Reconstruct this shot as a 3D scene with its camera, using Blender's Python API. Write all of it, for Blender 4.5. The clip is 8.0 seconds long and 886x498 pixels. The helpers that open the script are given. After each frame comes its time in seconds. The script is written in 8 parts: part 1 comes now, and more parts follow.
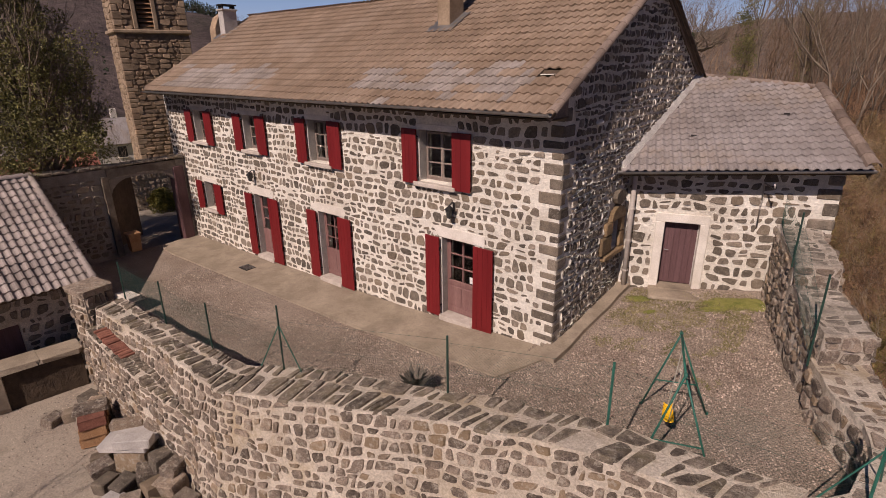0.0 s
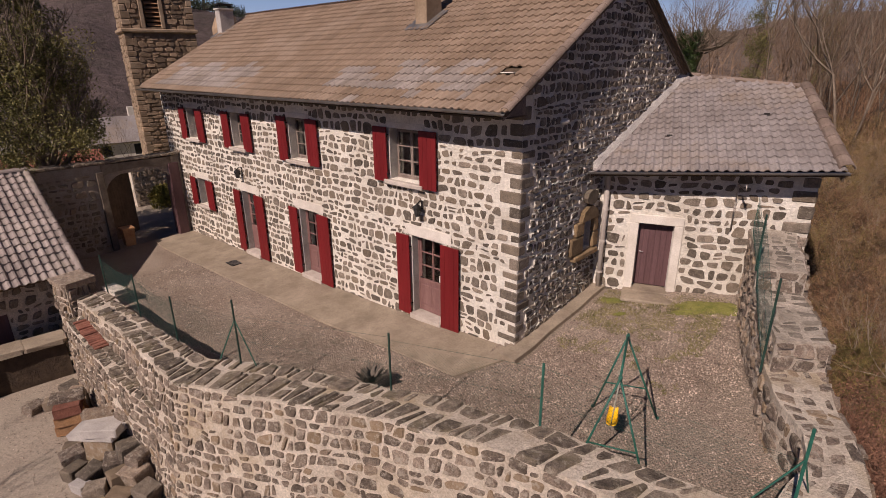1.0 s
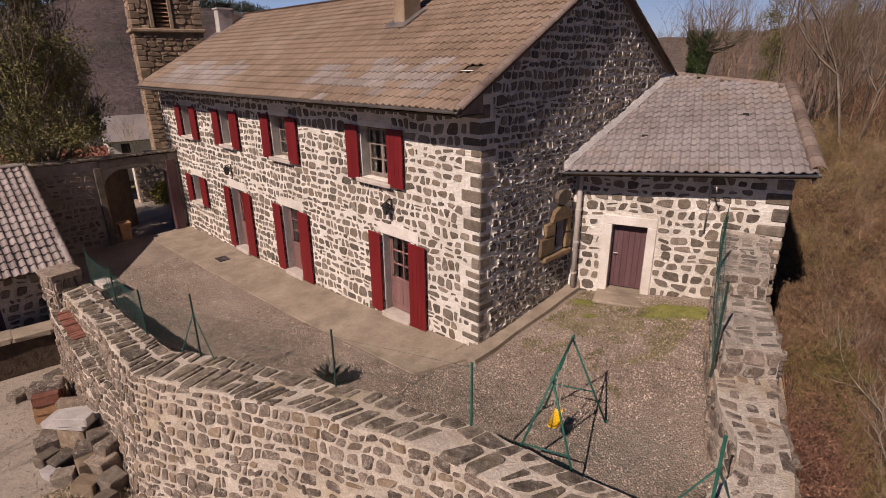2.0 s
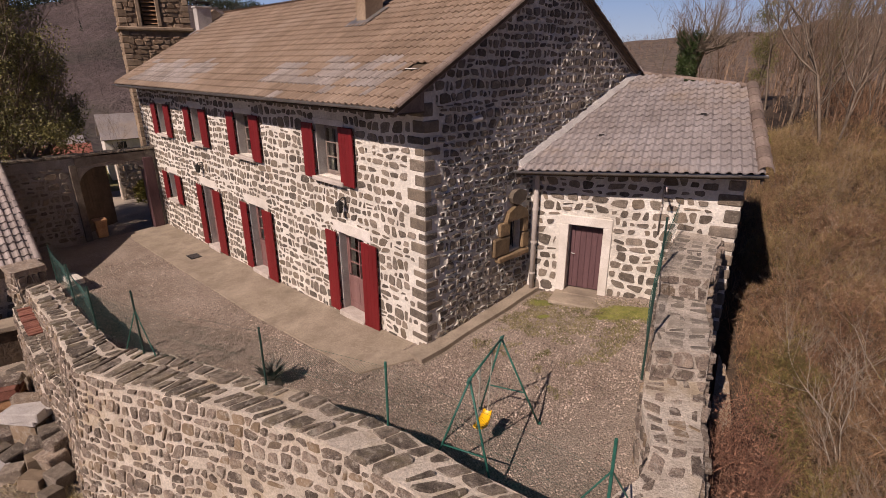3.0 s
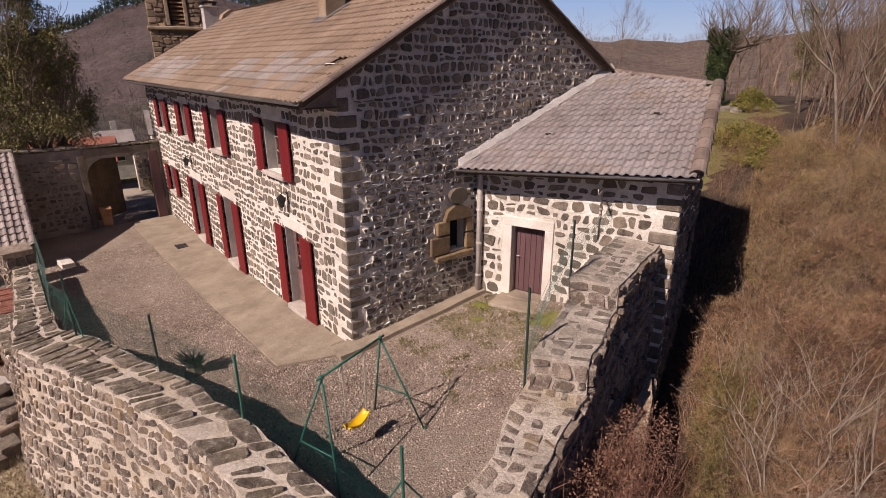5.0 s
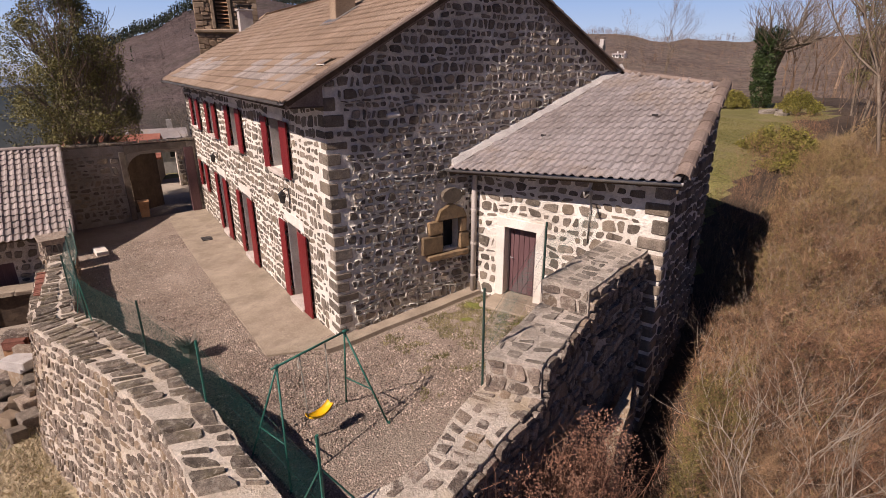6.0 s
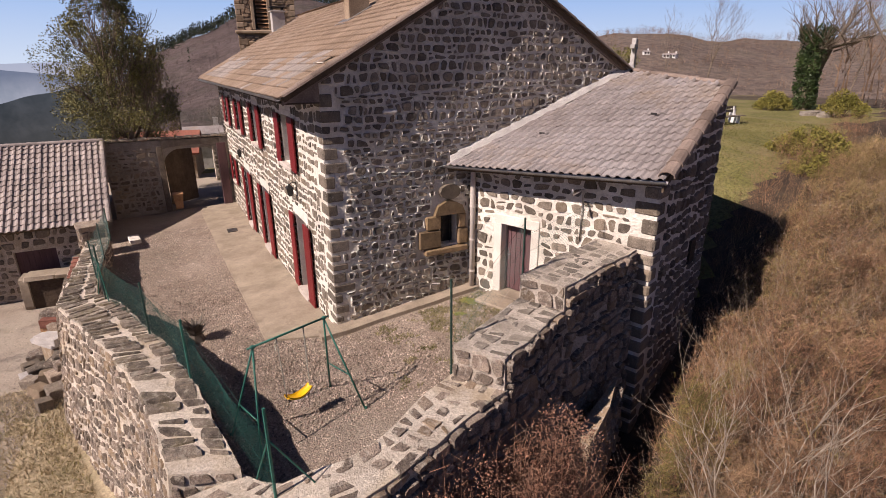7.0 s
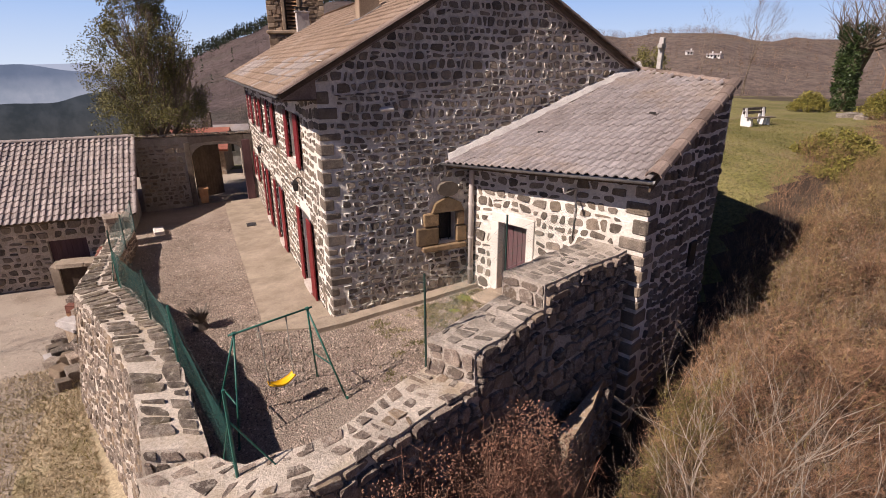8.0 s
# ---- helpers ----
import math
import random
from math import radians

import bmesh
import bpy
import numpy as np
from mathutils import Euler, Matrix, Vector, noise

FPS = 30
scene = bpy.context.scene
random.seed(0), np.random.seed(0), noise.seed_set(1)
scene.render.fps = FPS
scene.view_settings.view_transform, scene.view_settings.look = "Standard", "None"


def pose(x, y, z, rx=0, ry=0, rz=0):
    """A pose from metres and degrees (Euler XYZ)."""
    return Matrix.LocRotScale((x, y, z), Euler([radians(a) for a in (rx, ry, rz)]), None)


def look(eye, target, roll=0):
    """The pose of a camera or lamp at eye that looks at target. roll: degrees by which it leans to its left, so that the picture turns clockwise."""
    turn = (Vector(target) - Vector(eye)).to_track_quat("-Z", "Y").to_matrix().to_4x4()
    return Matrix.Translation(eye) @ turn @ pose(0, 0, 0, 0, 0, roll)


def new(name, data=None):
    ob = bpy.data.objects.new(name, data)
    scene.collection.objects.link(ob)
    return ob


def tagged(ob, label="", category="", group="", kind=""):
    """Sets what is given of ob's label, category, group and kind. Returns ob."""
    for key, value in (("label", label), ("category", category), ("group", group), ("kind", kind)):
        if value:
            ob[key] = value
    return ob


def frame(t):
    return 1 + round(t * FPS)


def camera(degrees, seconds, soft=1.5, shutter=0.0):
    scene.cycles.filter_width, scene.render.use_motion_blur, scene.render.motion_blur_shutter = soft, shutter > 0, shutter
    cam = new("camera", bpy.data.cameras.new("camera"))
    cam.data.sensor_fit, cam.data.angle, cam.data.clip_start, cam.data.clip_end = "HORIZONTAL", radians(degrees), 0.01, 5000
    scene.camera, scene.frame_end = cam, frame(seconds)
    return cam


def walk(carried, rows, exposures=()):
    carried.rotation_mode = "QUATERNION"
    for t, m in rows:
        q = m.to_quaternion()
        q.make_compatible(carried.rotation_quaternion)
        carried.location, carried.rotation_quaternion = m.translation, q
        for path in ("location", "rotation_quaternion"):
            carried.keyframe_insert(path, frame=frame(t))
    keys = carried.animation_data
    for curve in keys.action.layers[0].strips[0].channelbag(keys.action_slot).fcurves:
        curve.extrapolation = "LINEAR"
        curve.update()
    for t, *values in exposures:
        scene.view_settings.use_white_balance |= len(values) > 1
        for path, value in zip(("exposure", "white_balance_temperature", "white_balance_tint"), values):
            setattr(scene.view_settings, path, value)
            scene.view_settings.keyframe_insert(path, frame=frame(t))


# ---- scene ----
cam = camera(80.4, 8.0, soft=0.7)
METRES, EYE_X, EYE_Y, EYE, TURN = 10.4, 5.226, -10.142, 6.65, 40.3
ROWS = [
    (0.0, 0.0, 0.0, 0.0, -0.22, -19.78, 0.62),
    (0.5, 0.0632, -0.0008, -0.0024, 0.71, -19.79, 0.57),
    (1.0, 0.1279, 0.0023, -0.0047, 2.08, -19.79, 0.54),
    (2.5, 0.319, 0.0165, -0.0126, 5.05, -19.74, 0.35),
    (3.0, 0.3821, 0.0263, -0.0151, 5.2, -19.74, 0.25),
    (3.5, 0.4462, 0.0395, -0.0188, 5.55, -19.74, 0.16),
    (4.0, 0.5131, 0.0527, -0.0219, 6.71, -19.75, 0.12),
    (4.5, 0.5817, 0.0662, -0.0246, 8.64, -19.75, 0.12),
    (6.0, 0.7856, 0.103, -0.0262, 16.58, -19.61, 0.25),
    (6.5, 0.8437, 0.108, -0.0293, 19.17, -19.57, 0.27),
    (7.0, 0.8971, 0.1142, -0.0318, 21.39, -19.54, 0.26),
    (7.5, 0.9447, 0.1239, -0.0346, 23.48, -19.51, 0.23),
    (8.0, 0.9865, 0.1383, -0.0364, 25.33, -19.5, 0.22),
]
walk(cam, [(t, pose(EYE_X, EYE_Y, EYE, 0, 0, TURN) @ pose(METRES * x, METRES * y, METRES * z, 90 + pitch, roll, yaw)) for t, x, y, z, yaw, pitch, roll in ROWS],
     ((0.0, -0.15, 6900, 26), (2.5, -0.03, 6900, 26), (4.5, 0.17, 6850, 26), (6.5, 0.45, 6700, 24), (8.0, 0.55, 6650, 23)))

# ---- sky and sun ----
SUN = Vector((0.115, -1.0, 0.89)).normalized()
world = bpy.data.worlds.new("sky")
scene.world = world
world.use_nodes = True
wn = world.node_tree.nodes
sky = wn.new("ShaderNodeTexSky")
sky.sky_type, sky.sun_disc = "NISHITA", False
sky.sun_elevation, sky.sun_rotation = math.asin(SUN.z), math.atan2(SUN.x, SUN.y)
sky.altitude, sky.air_density, sky.dust_density, sky.ozone_density = 300, 0.5, 0.3, 2.0
wn["Background"].inputs["Strength"].default_value = 0.05
tint = wn.new("ShaderNodeMix")
tint.data_type, tint.blend_type = "RGBA", "MULTIPLY"
tint.inputs[0].default_value, tint.inputs[7].default_value = 1.0, (0.62, 0.80, 1.12, 1)
world.node_tree.links.new(sky.outputs[0], tint.inputs[6])
world.node_tree.links.new(tint.outputs[2], wn["Background"].inputs["Color"])
sun = new("sun", bpy.data.lights.new("sun", "SUN"))
sun.data.energy, sun.data.angle, sun.data.color = 5.0, radians(0.55), (1.0, 0.94, 0.85)
sun.matrix_world = look(SUN * 60, (0, 0, 0))


# ---- materials ----
def mat(name, dark, light, scale=2.0, fine=30.0, rough=0.85, bump=0.3, rand=0.0, tint=None, tint_scale=0.7,
        tint_amount=0.5, metal=0.0, spec=0.3, fine_amount=0.35, bump_dist=0.02, tint_rand=0.0, stretch=(1, 1, 1), specks=None, speck_scale=16.0, speck_amount=0.7, speck_from=0.57):
    """A surface of two tones mixed in patches and grain, with relief, and an optional third tone in stains."""
    m = bpy.data.materials.new(name)
    m.use_nodes = True
    n, l = m.node_tree.nodes, m.node_tree.links
    b = n["Principled BSDF"]
    b.inputs["Roughness"].default_value, b.inputs["Metallic"].default_value = rough, metal
    b.inputs["Specular IOR Level"].default_value = spec
    geo = n.new("ShaderNodeNewGeometry")
    place = n.new("ShaderNodeMapping")
    place.inputs["Scale"].default_value = stretch
    l.new(geo.outputs["Position"], place.inputs[0])

    def grain(s, detail=4.0, r=0.6):
        t = n.new("ShaderNodeTexNoise")
        t.inputs["Scale"].default_value, t.inputs["Detail"].default_value, t.inputs["Roughness"].default_value = s, detail, r
        l.new(place.outputs[0], t.inputs["Vector"])
        return t.outputs["Fac"]

    def ramp(v, a, z):
        r = n.new("ShaderNodeMapRange")
        r.inputs["From Min"].default_value, r.inputs["From Max"].default_value = a, z
        l.new(v, r.inputs["Value"])
        return r.outputs[0]

    def mix(f, a, z, kind="MIX"):
        x = n.new("ShaderNodeMix")
        x.data_type, x.blend_type = "RGBA", kind
        for sock, v in ((x.inputs[0], f), (x.inputs[6], a), (x.inputs[7], z)):
            if isinstance(v, (int, float)):
                sock.default_value = v
            elif isinstance(v, tuple):
                sock.default_value = (*v, 1)
            else:
                l.new(v, sock)
        return x.outputs[2]

    big, small = grain(scale), grain(fine, 6.0, 0.7)
    col = mix(ramp(big, 0.35, 0.65), dark, light)
    shade = n.new("ShaderNodeMapRange")
    shade.inputs["From Min"].default_value, shade.inputs["From Max"].default_value = 0.3, 0.7
    shade.inputs["To Min"].default_value, shade.inputs["To Max"].default_value = 1 - fine_amount, 1 + fine_amount
    l.new(small, shade.inputs["Value"])
    grey = n.new("ShaderNodeCombineColor")
    for k in range(3):
        l.new(shade.outputs[0], grey.inputs[k])
    col = mix(1.0, col, grey.outputs[0], "MULTIPLY")
    if rand or tint_rand:
        info = n.new("ShaderNodeObjectInfo")
        add = n.new("ShaderNodeMath")
        add.operation = "ADD"
        l.new(info.outputs["Random"], add.inputs[0])
        l.new(geo.outputs["Random Per Island"], add.inputs[1])
        fr = n.new("ShaderNodeMath")
        fr.operation = "FRACT"
        l.new(add.outputs[0], fr.inputs[0])
        each = n.new("ShaderNodeMapRange")
        each.inputs["To Min"].default_value, each.inputs["To Max"].default_value = 1 - rand, 1 + rand
        l.new(fr.outputs[0], each.inputs["Value"])
        g2 = n.new("ShaderNodeCombineColor")
        for k in range(3):
            l.new(each.outputs[0], g2.inputs[k])
        col = mix(1.0, col, g2.outputs[0], "MULTIPLY")
    if tint:
        f = ramp(grain(tint_scale, 5.0, 0.65), 0.5, 0.72)
        if tint_rand:
            far = n.new("ShaderNodeMath")
            far.operation = "MULTIPLY"
            far.inputs[1].default_value = 7.31
            l.new(fr.outputs[0], far.inputs[0])
            again = n.new("ShaderNodeMath")
            again.operation = "FRACT"
            l.new(far.outputs[0], again.inputs[0])
            f = ramp(again.outputs[0], 1 - tint_rand, 1.0 + 0.3 * tint_rand)
        am = n.new("ShaderNodeMath")
        am.operation = "MULTIPLY"
        am.inputs[1].default_value = tint_amount
        l.new(f, am.inputs[0])
        col = mix(am.outputs[0], col, tint)
    if specks:
        spot = n.new("ShaderNodeMath")
        spot.operation = "MULTIPLY"
        spot.inputs[1].default_value = speck_amount
        l.new(ramp(grain(speck_scale, 3.0, 0.75), speck_from, speck_from + 0.09), spot.inputs[0])
        col = mix(spot.outputs[0], col, specks)
    l.new(col, b.inputs["Base Color"])
    if bump:
        bn = n.new("ShaderNodeBump")
        bn.inputs["Strength"].default_value, bn.inputs["Distance"].default_value = bump, bump_dist
        s = n.new("ShaderNodeMath")
        s.operation = "ADD"
        l.new(small, s.inputs[0])
        l.new(big, s.inputs[1])
        l.new(s.outputs[0], bn.inputs["Height"])
        l.new(bn.outputs[0], b.inputs["Normal"])
    return m


MORTAR = mat("lime_mortar", (0.66, 0.60, 0.505), (0.82, 0.76, 0.66), 1.3, 14, 0.95, 1.0, bump_dist=0.06, tint=(0.38, 0.30, 0.21), tint_amount=0.5, fine_amount=0.2)
BASALT = mat("basalt_stone", (0.142, 0.114, 0.086), (0.235, 0.19, 0.145), 7, 45, 0.9, 0.9, rand=0.45, tint=(0.24, 0.17, 0.10), tint_amount=0.5, tint_rand=0.3, bump_dist=0.03, fine_amount=0.45, specks=(0.36, 0.31, 0.25), speck_scale=13, speck_amount=0.4)
QUOIN = mat("dressed_quoin_stone", (0.125, 0.10, 0.075), (0.21, 0.165, 0.12), 4, 40, 0.9, 0.6, rand=0.25, tint=(0.30, 0.20, 0.11), tint_rand=0.3, tint_amount=0.6)
OLD_MORTAR = mat("weathered_mortar", (0.46, 0.385, 0.30), (0.65, 0.565, 0.46), 1.7, 22, 0.95, 0.9, bump_dist=0.06, tint=(0.36, 0.25, 0.12), tint_amount=0.6, tint_scale=0.9, fine_amount=0.35)
RUBBLE = mat("rubble_stone", (0.155, 0.118, 0.092), (0.295, 0.228, 0.172), 5, 40, 0.92, 0.9, rand=0.42, tint=(0.40, 0.275, 0.155), tint_rand=0.36, tint_amount=0.7, bump_dist=0.05, fine_amount=0.5, specks=(0.47, 0.41, 0.33), speck_scale=8, speck_amount=0.62, speck_from=0.525)
COPING = mat("lichened_coping_stone", (0.110, 0.087, 0.066), (0.255, 0.205, 0.155), 6, 50, 0.95, 0.9, rand=0.35, tint=(0.25, 0.20, 0.10), tint_scale=2.2, tint_amount=0.5, bump_dist=0.05, fine_amount=0.55, specks=(0.43, 0.38, 0.30), speck_scale=7, speck_amount=0.6, speck_from=0.545)
EAST_MORTAR = mat("grey_tan_mortar", (0.40, 0.335, 0.265), (0.58, 0.50, 0.41), 2.2, 24, 0.95, 1.0, bump_dist=0.06, tint=(0.24, 0.20, 0.15), tint_amount=0.6, tint_scale=1.6, fine_amount=0.4)
EAST_TOP = mat("worn_wall_top_stone", (0.17, 0.140, 0.108), (0.30, 0.255, 0.205), 5, 45, 0.95, 0.9, rand=0.3, tint=(0.33, 0.28, 0.22), tint_rand=0.4, tint_amount=0.6, bump_dist=0.04, fine_amount=0.45, specks=(0.42, 0.38, 0.31), speck_scale=10, speck_amount=0.5)
WEED = mat("yard_weed_blades", (0.13, 0.115, 0.045), (0.26, 0.215, 0.105), 1.2, 14, 0.95, 0.0, rand=0.4)
# gateway mortar is whitish in sun; this grey has the shade put in
GATE_MORTAR = mat("shaded_grey_mortar", (0.22, 0.19, 0.155), (0.34, 0.30, 0.25), 1.7, 22, 0.95, 0.9, bump_dist=0.05, fine_amount=0.3)
TOWER_STONE = mat("sandstone_rubble", (0.20, 0.135, 0.086), (0.31, 0.218, 0.140), 3, 40, 0.92, 0.8, rand=0.4, tint=(0.13, 0.10, 0.075), tint_rand=0.35, tint_amount=0.8)
TOWER_DRESSED = mat("pale_dressed_sandstone", (0.22, 0.155, 0.100), (0.32, 0.235, 0.158), 2, 40, 0.92, 0.5, rand=0.2)
OCHRE = mat("ochre_window_stone", (0.16, 0.105, 0.056), (0.27, 0.18, 0.095), 6, 40, 0.9, 0.9, rand=0.25, tint=(0.2, 0.15, 0.1))
CREAM = mat("cream_limestone", (0.58, 0.52, 0.44), (0.70, 0.64, 0.56), 2, 40, 0.9, 0.35, tint=(0.42, 0.36, 0.29), tint_amount=0.5, fine_amount=0.15)
SILL = mat("worn_sill_stone", (0.40, 0.34, 0.285), (0.52, 0.45, 0.385), 3, 40, 0.9, 0.4, tint=(0.30, 0.25, 0.2), tint_amount=0.5, fine_amount=0.2)
REVEAL = mat("grey_cement_reveal", (0.34, 0.31, 0.28), (0.46, 0.42, 0.38), 2, 30, 0.9, 0.3, tint=(0.22, 0.2, 0.18), tint_amount=0.5, fine_amount=0.2)
PLASTER = mat("interior_plaster", (0.30, 0.28, 0.25), (0.38, 0.35, 0.31), 1, 20, 0.95, 0.1)
TILE = mat("brown_clay_tile", (0.205, 0.142, 0.096), (0.275, 0.197, 0.138), 0.7, 35, 0.85, 0.4, rand=0.12, tint=(0.34, 0.27, 0.21), tint_scale=0.35, tint_amount=0.35, fine_amount=0.25)
TILE_WORN = mat("bleached_clay_tile", (0.235, 0.195, 0.165), (0.315, 0.27, 0.238), 0.9, 35, 0.85, 0.4, rand=0.2, tint=(0.25, 0.19, 0.14), tint_scale=1.2, tint_amount=0.5)
TILE_PINK = mat("lichen_pink_tile", (0.235, 0.20, 0.182), (0.32, 0.285, 0.268), 0.5, 40, 0.9, 0.4, rand=0.11, tint=(0.29, 0.215, 0.145), tint_scale=0.55, tint_amount=0.7)
TILE_CAP = mat("brown_cap_tile", (0.15, 0.108, 0.084), (0.235, 0.178, 0.142), 1.2, 35, 0.88, 0.4, rand=0.2)
TILE_BARN = mat("grey_pink_barn_tile", (0.25, 0.205, 0.18), (0.36, 0.305, 0.275), 0.8, 40, 0.9, 0.4, rand=0.2, tint=(0.2, 0.16, 0.11), tint_scale=0.8, tint_amount=0.6)
UNDERLAY = mat("roof_boarding", (0.08, 0.055, 0.035), (0.12, 0.085, 0.055), 3, 30, 0.9, 0.3)
RED = mat("dark_red_paint", (0.130, 0.008, 0.009), (0.172, 0.012, 0.013), 2.5, 60, 0.55, 0.12, fine_amount=0.12, stretch=(1, 1, 0.15))
PLUM = mat("faded_plum_paint", (0.17, 0.085, 0.075), (0.23, 0.125, 0.11), 3, 50, 0.6, 0.2, fine_amount=0.2, stretch=(1, 1, 0.12))
FRAME = mat("weathered_window_wood", (0.16, 0.12, 0.10), (0.26, 0.205, 0.17), 4, 50, 0.75, 0.3, stretch=(1, 1, 0.2))
ZINC = mat("zinc_gutter", (0.20, 0.19, 0.18), (0.30, 0.285, 0.27), 2, 40, 0.45, 0.1, metal=0.7, spec=0.5, fine_amount=0.15)
FILLET = mat("cement_fillet", (0.36, 0.33, 0.30), (0.50, 0.465, 0.42), 1.6, 40, 0.95, 0.8, fine_amount=0.45)
PIPE = mat("grey_downpipe", (0.44, 0.385, 0.335), (0.58, 0.515, 0.45), 2, 30, 0.6, 0.1, fine_amount=0.12)
IRON = mat("dark_iron", (0.018, 0.017, 0.016), (0.035, 0.03, 0.027), 8, 60, 0.6, 0.2, metal=0.4, spec=0.4)
GREEN = mat("green_painted_steel", (0.010, 0.085, 0.060), (0.020, 0.13, 0.092), 5, 60, 0.5, 0.1, spec=0.4, fine_amount=0.2)
DARKGREEN = mat("dark_green_post", (0.012, 0.035, 0.026), (0.02, 0.055, 0.04), 5, 60, 0.55, 0.1, spec=0.4)
NETTING = mat("green_coated_wire", (0.008, 0.050, 0.037), (0.014, 0.070, 0.052), 5, 60, 0.5, 0.0)
YELLOW = mat("yellow_plastic", (0.78, 0.42, 0.004), (0.85, 0.50, 0.008), 3, 40, 0.4, 0.05, spec=0.5, fine_amount=0.06)
ROPE = mat("pale_rope", (0.30, 0.28, 0.22), (0.42, 0.40, 0.33), 10, 80, 0.9, 0.2)
GRAVEL = mat("yard_gravel", (0.26, 0.198, 0.148), (0.36, 0.285, 0.222), 0.6, 30, 0.95, 1.0, bump_dist=0.06, fine_amount=0.75, tint=(0.29, 0.25, 0.19), tint_scale=0.35, tint_amount=0.5)
CHIP = mat("gravel_chip", (0.22, 0.168, 0.130), (0.46, 0.37, 0.295), 3, 60, 0.95, 0.0, rand=0.6, tint=(0.30, 0.185, 0.145), tint_rand=0.4, tint_amount=0.6)
CONCRETE = mat("old_concrete_paving", (0.235, 0.186, 0.132), (0.36, 0.29, 0.212), 0.9, 24, 0.92, 0.5, tint=(0.15, 0.115, 0.085), tint_scale=0.75, tint_amount=0.9, fine_amount=0.22, specks=(0.20, 0.155, 0.11), speck_scale=2.6, speck_amount=0.45)
MOSS = mat("yellow_green_moss", (0.125, 0.13, 0.028), (0.235, 0.22, 0.062), 4, 50, 0.95, 0.8, fine_amount=0.4)
# base colour darkened to put shade into the gaps between bushes
EARTH = mat("hillside_ground", (0.045, 0.030, 0.020), (0.095, 0.065, 0.042), 0.25, 3.0, 0.95, 0.8, bump_dist=0.15, fine_amount=0.4, tint=(0.12, 0.11, 0.045), tint_scale=0.06, tint_amount=0.4)
DRIVE = mat("pale_drive", (0.215, 0.17, 0.127), (0.40, 0.335, 0.265), 0.5, 22, 0.95, 0.7, fine_amount=0.36, tint=(0.20, 0.165, 0.115), tint_scale=0.5, tint_amount=0.6)
LAWN = mat("spring_lawn", (0.12, 0.112, 0.032), (0.19, 0.165, 0.06), 0.35, 9, 0.95, 0.8, bump_dist=0.08, fine_amount=0.55, tint=(0.22, 0.165, 0.09), tint_scale=0.6, tint_amount=0.75)
DRYGRASS = mat("dry_winter_grass", (0.32, 0.25, 0.15), (0.47, 0.385, 0.255), 0.6, 18, 0.95, 0.6, fine_amount=0.4, tint=(0.13, 0.13, 0.035), tint_scale=0.8, tint_amount=0.7)
CONIFER = mat("dark_conifer", (0.022, 0.030, 0.018), (0.04, 0.05, 0.026), 0.5, 6, 0.9, 0.0, rand=0.3)
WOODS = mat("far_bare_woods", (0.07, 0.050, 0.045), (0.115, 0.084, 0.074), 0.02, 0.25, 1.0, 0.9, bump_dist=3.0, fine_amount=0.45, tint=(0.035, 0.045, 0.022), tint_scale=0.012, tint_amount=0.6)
# the same woods again, with sunlight on the northern hills put into the colour
NORTHWOODS = mat("painted_sunlit_woods", (0.115, 0.084, 0.066), (0.185, 0.140, 0.112), 0.02, 0.25, 1.0, 0.9, bump_dist=3.0, fine_amount=0.5, tint=(0.075, 0.060, 0.035), tint_scale=0.02, tint_amount=0.6)
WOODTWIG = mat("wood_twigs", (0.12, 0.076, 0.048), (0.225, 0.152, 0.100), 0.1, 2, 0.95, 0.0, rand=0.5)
BARK = mat("bare_bark", (0.115, 0.085, 0.060), (0.215, 0.167, 0.122), 3, 30, 0.95, 0.5, rand=0.25)
PALEBARK = mat("pale_sapling_bark", (0.24, 0.19, 0.14), (0.36, 0.295, 0.225), 3, 30, 0.95, 0.3, rand=0.2)
STALK = mat("tan_dead_stalks", (0.165, 0.105, 0.048), (0.30, 0.20, 0.10), 0.6, 5, 0.95, 0.0, rand=0.65, fine_amount=0.5, tint=(0.20, 0.165, 0.05), tint_scale=0.3, tint_amount=0.7)
TWIG = mat("brown_twigs", (0.14, 0.074, 0.041), (0.285, 0.165, 0.095), 0.6, 5, 0.95, 0.0, rand=0.65, fine_amount=0.5, tint=(0.21, 0.145, 0.075), tint_scale=0.3, tint_amount=0.6)
OLIVE = mat("olive_twigs", (0.12, 0.095, 0.030), (0.235, 0.18, 0.062), 0.8, 12, 0.95, 0.0, rand=0.5)
PALETWIG = mat("pale_bare_twigs", (0.20, 0.145, 0.100), (0.33, 0.255, 0.185), 0.8, 12, 0.95, 0.0, rand=0.3)
BRAMBLE = mat("russet_bramble", (0.14, 0.064, 0.040), (0.25, 0.128, 0.080), 1.5, 20, 0.95, 0.0, rand=0.5, tint=(0.25, 0.19, 0.13), tint_scale=2.0, tint_amount=0.5)
LEAF = mat("olive_evergreen_leaf", (0.085, 0.082, 0.022), (0.18, 0.158, 0.048), 0.8, 8, 0.6, 0.0, rand=0.45, spec=0.35, tint=(0.12, 0.10, 0.03), tint_rand=0.25, tint_amount=0.7)
IVY = mat("dark_ivy_leaf", (0.022, 0.040, 0.010), (0.05, 0.075, 0.02), 1.5, 10, 0.5, 0.0, rand=0.45)
GORSE = mat("yellow_green_shrub_leaf", (0.125, 0.115, 0.02), (0.215, 0.18, 0.04), 1.5, 10, 0.8, 0.0, rand=0.4)
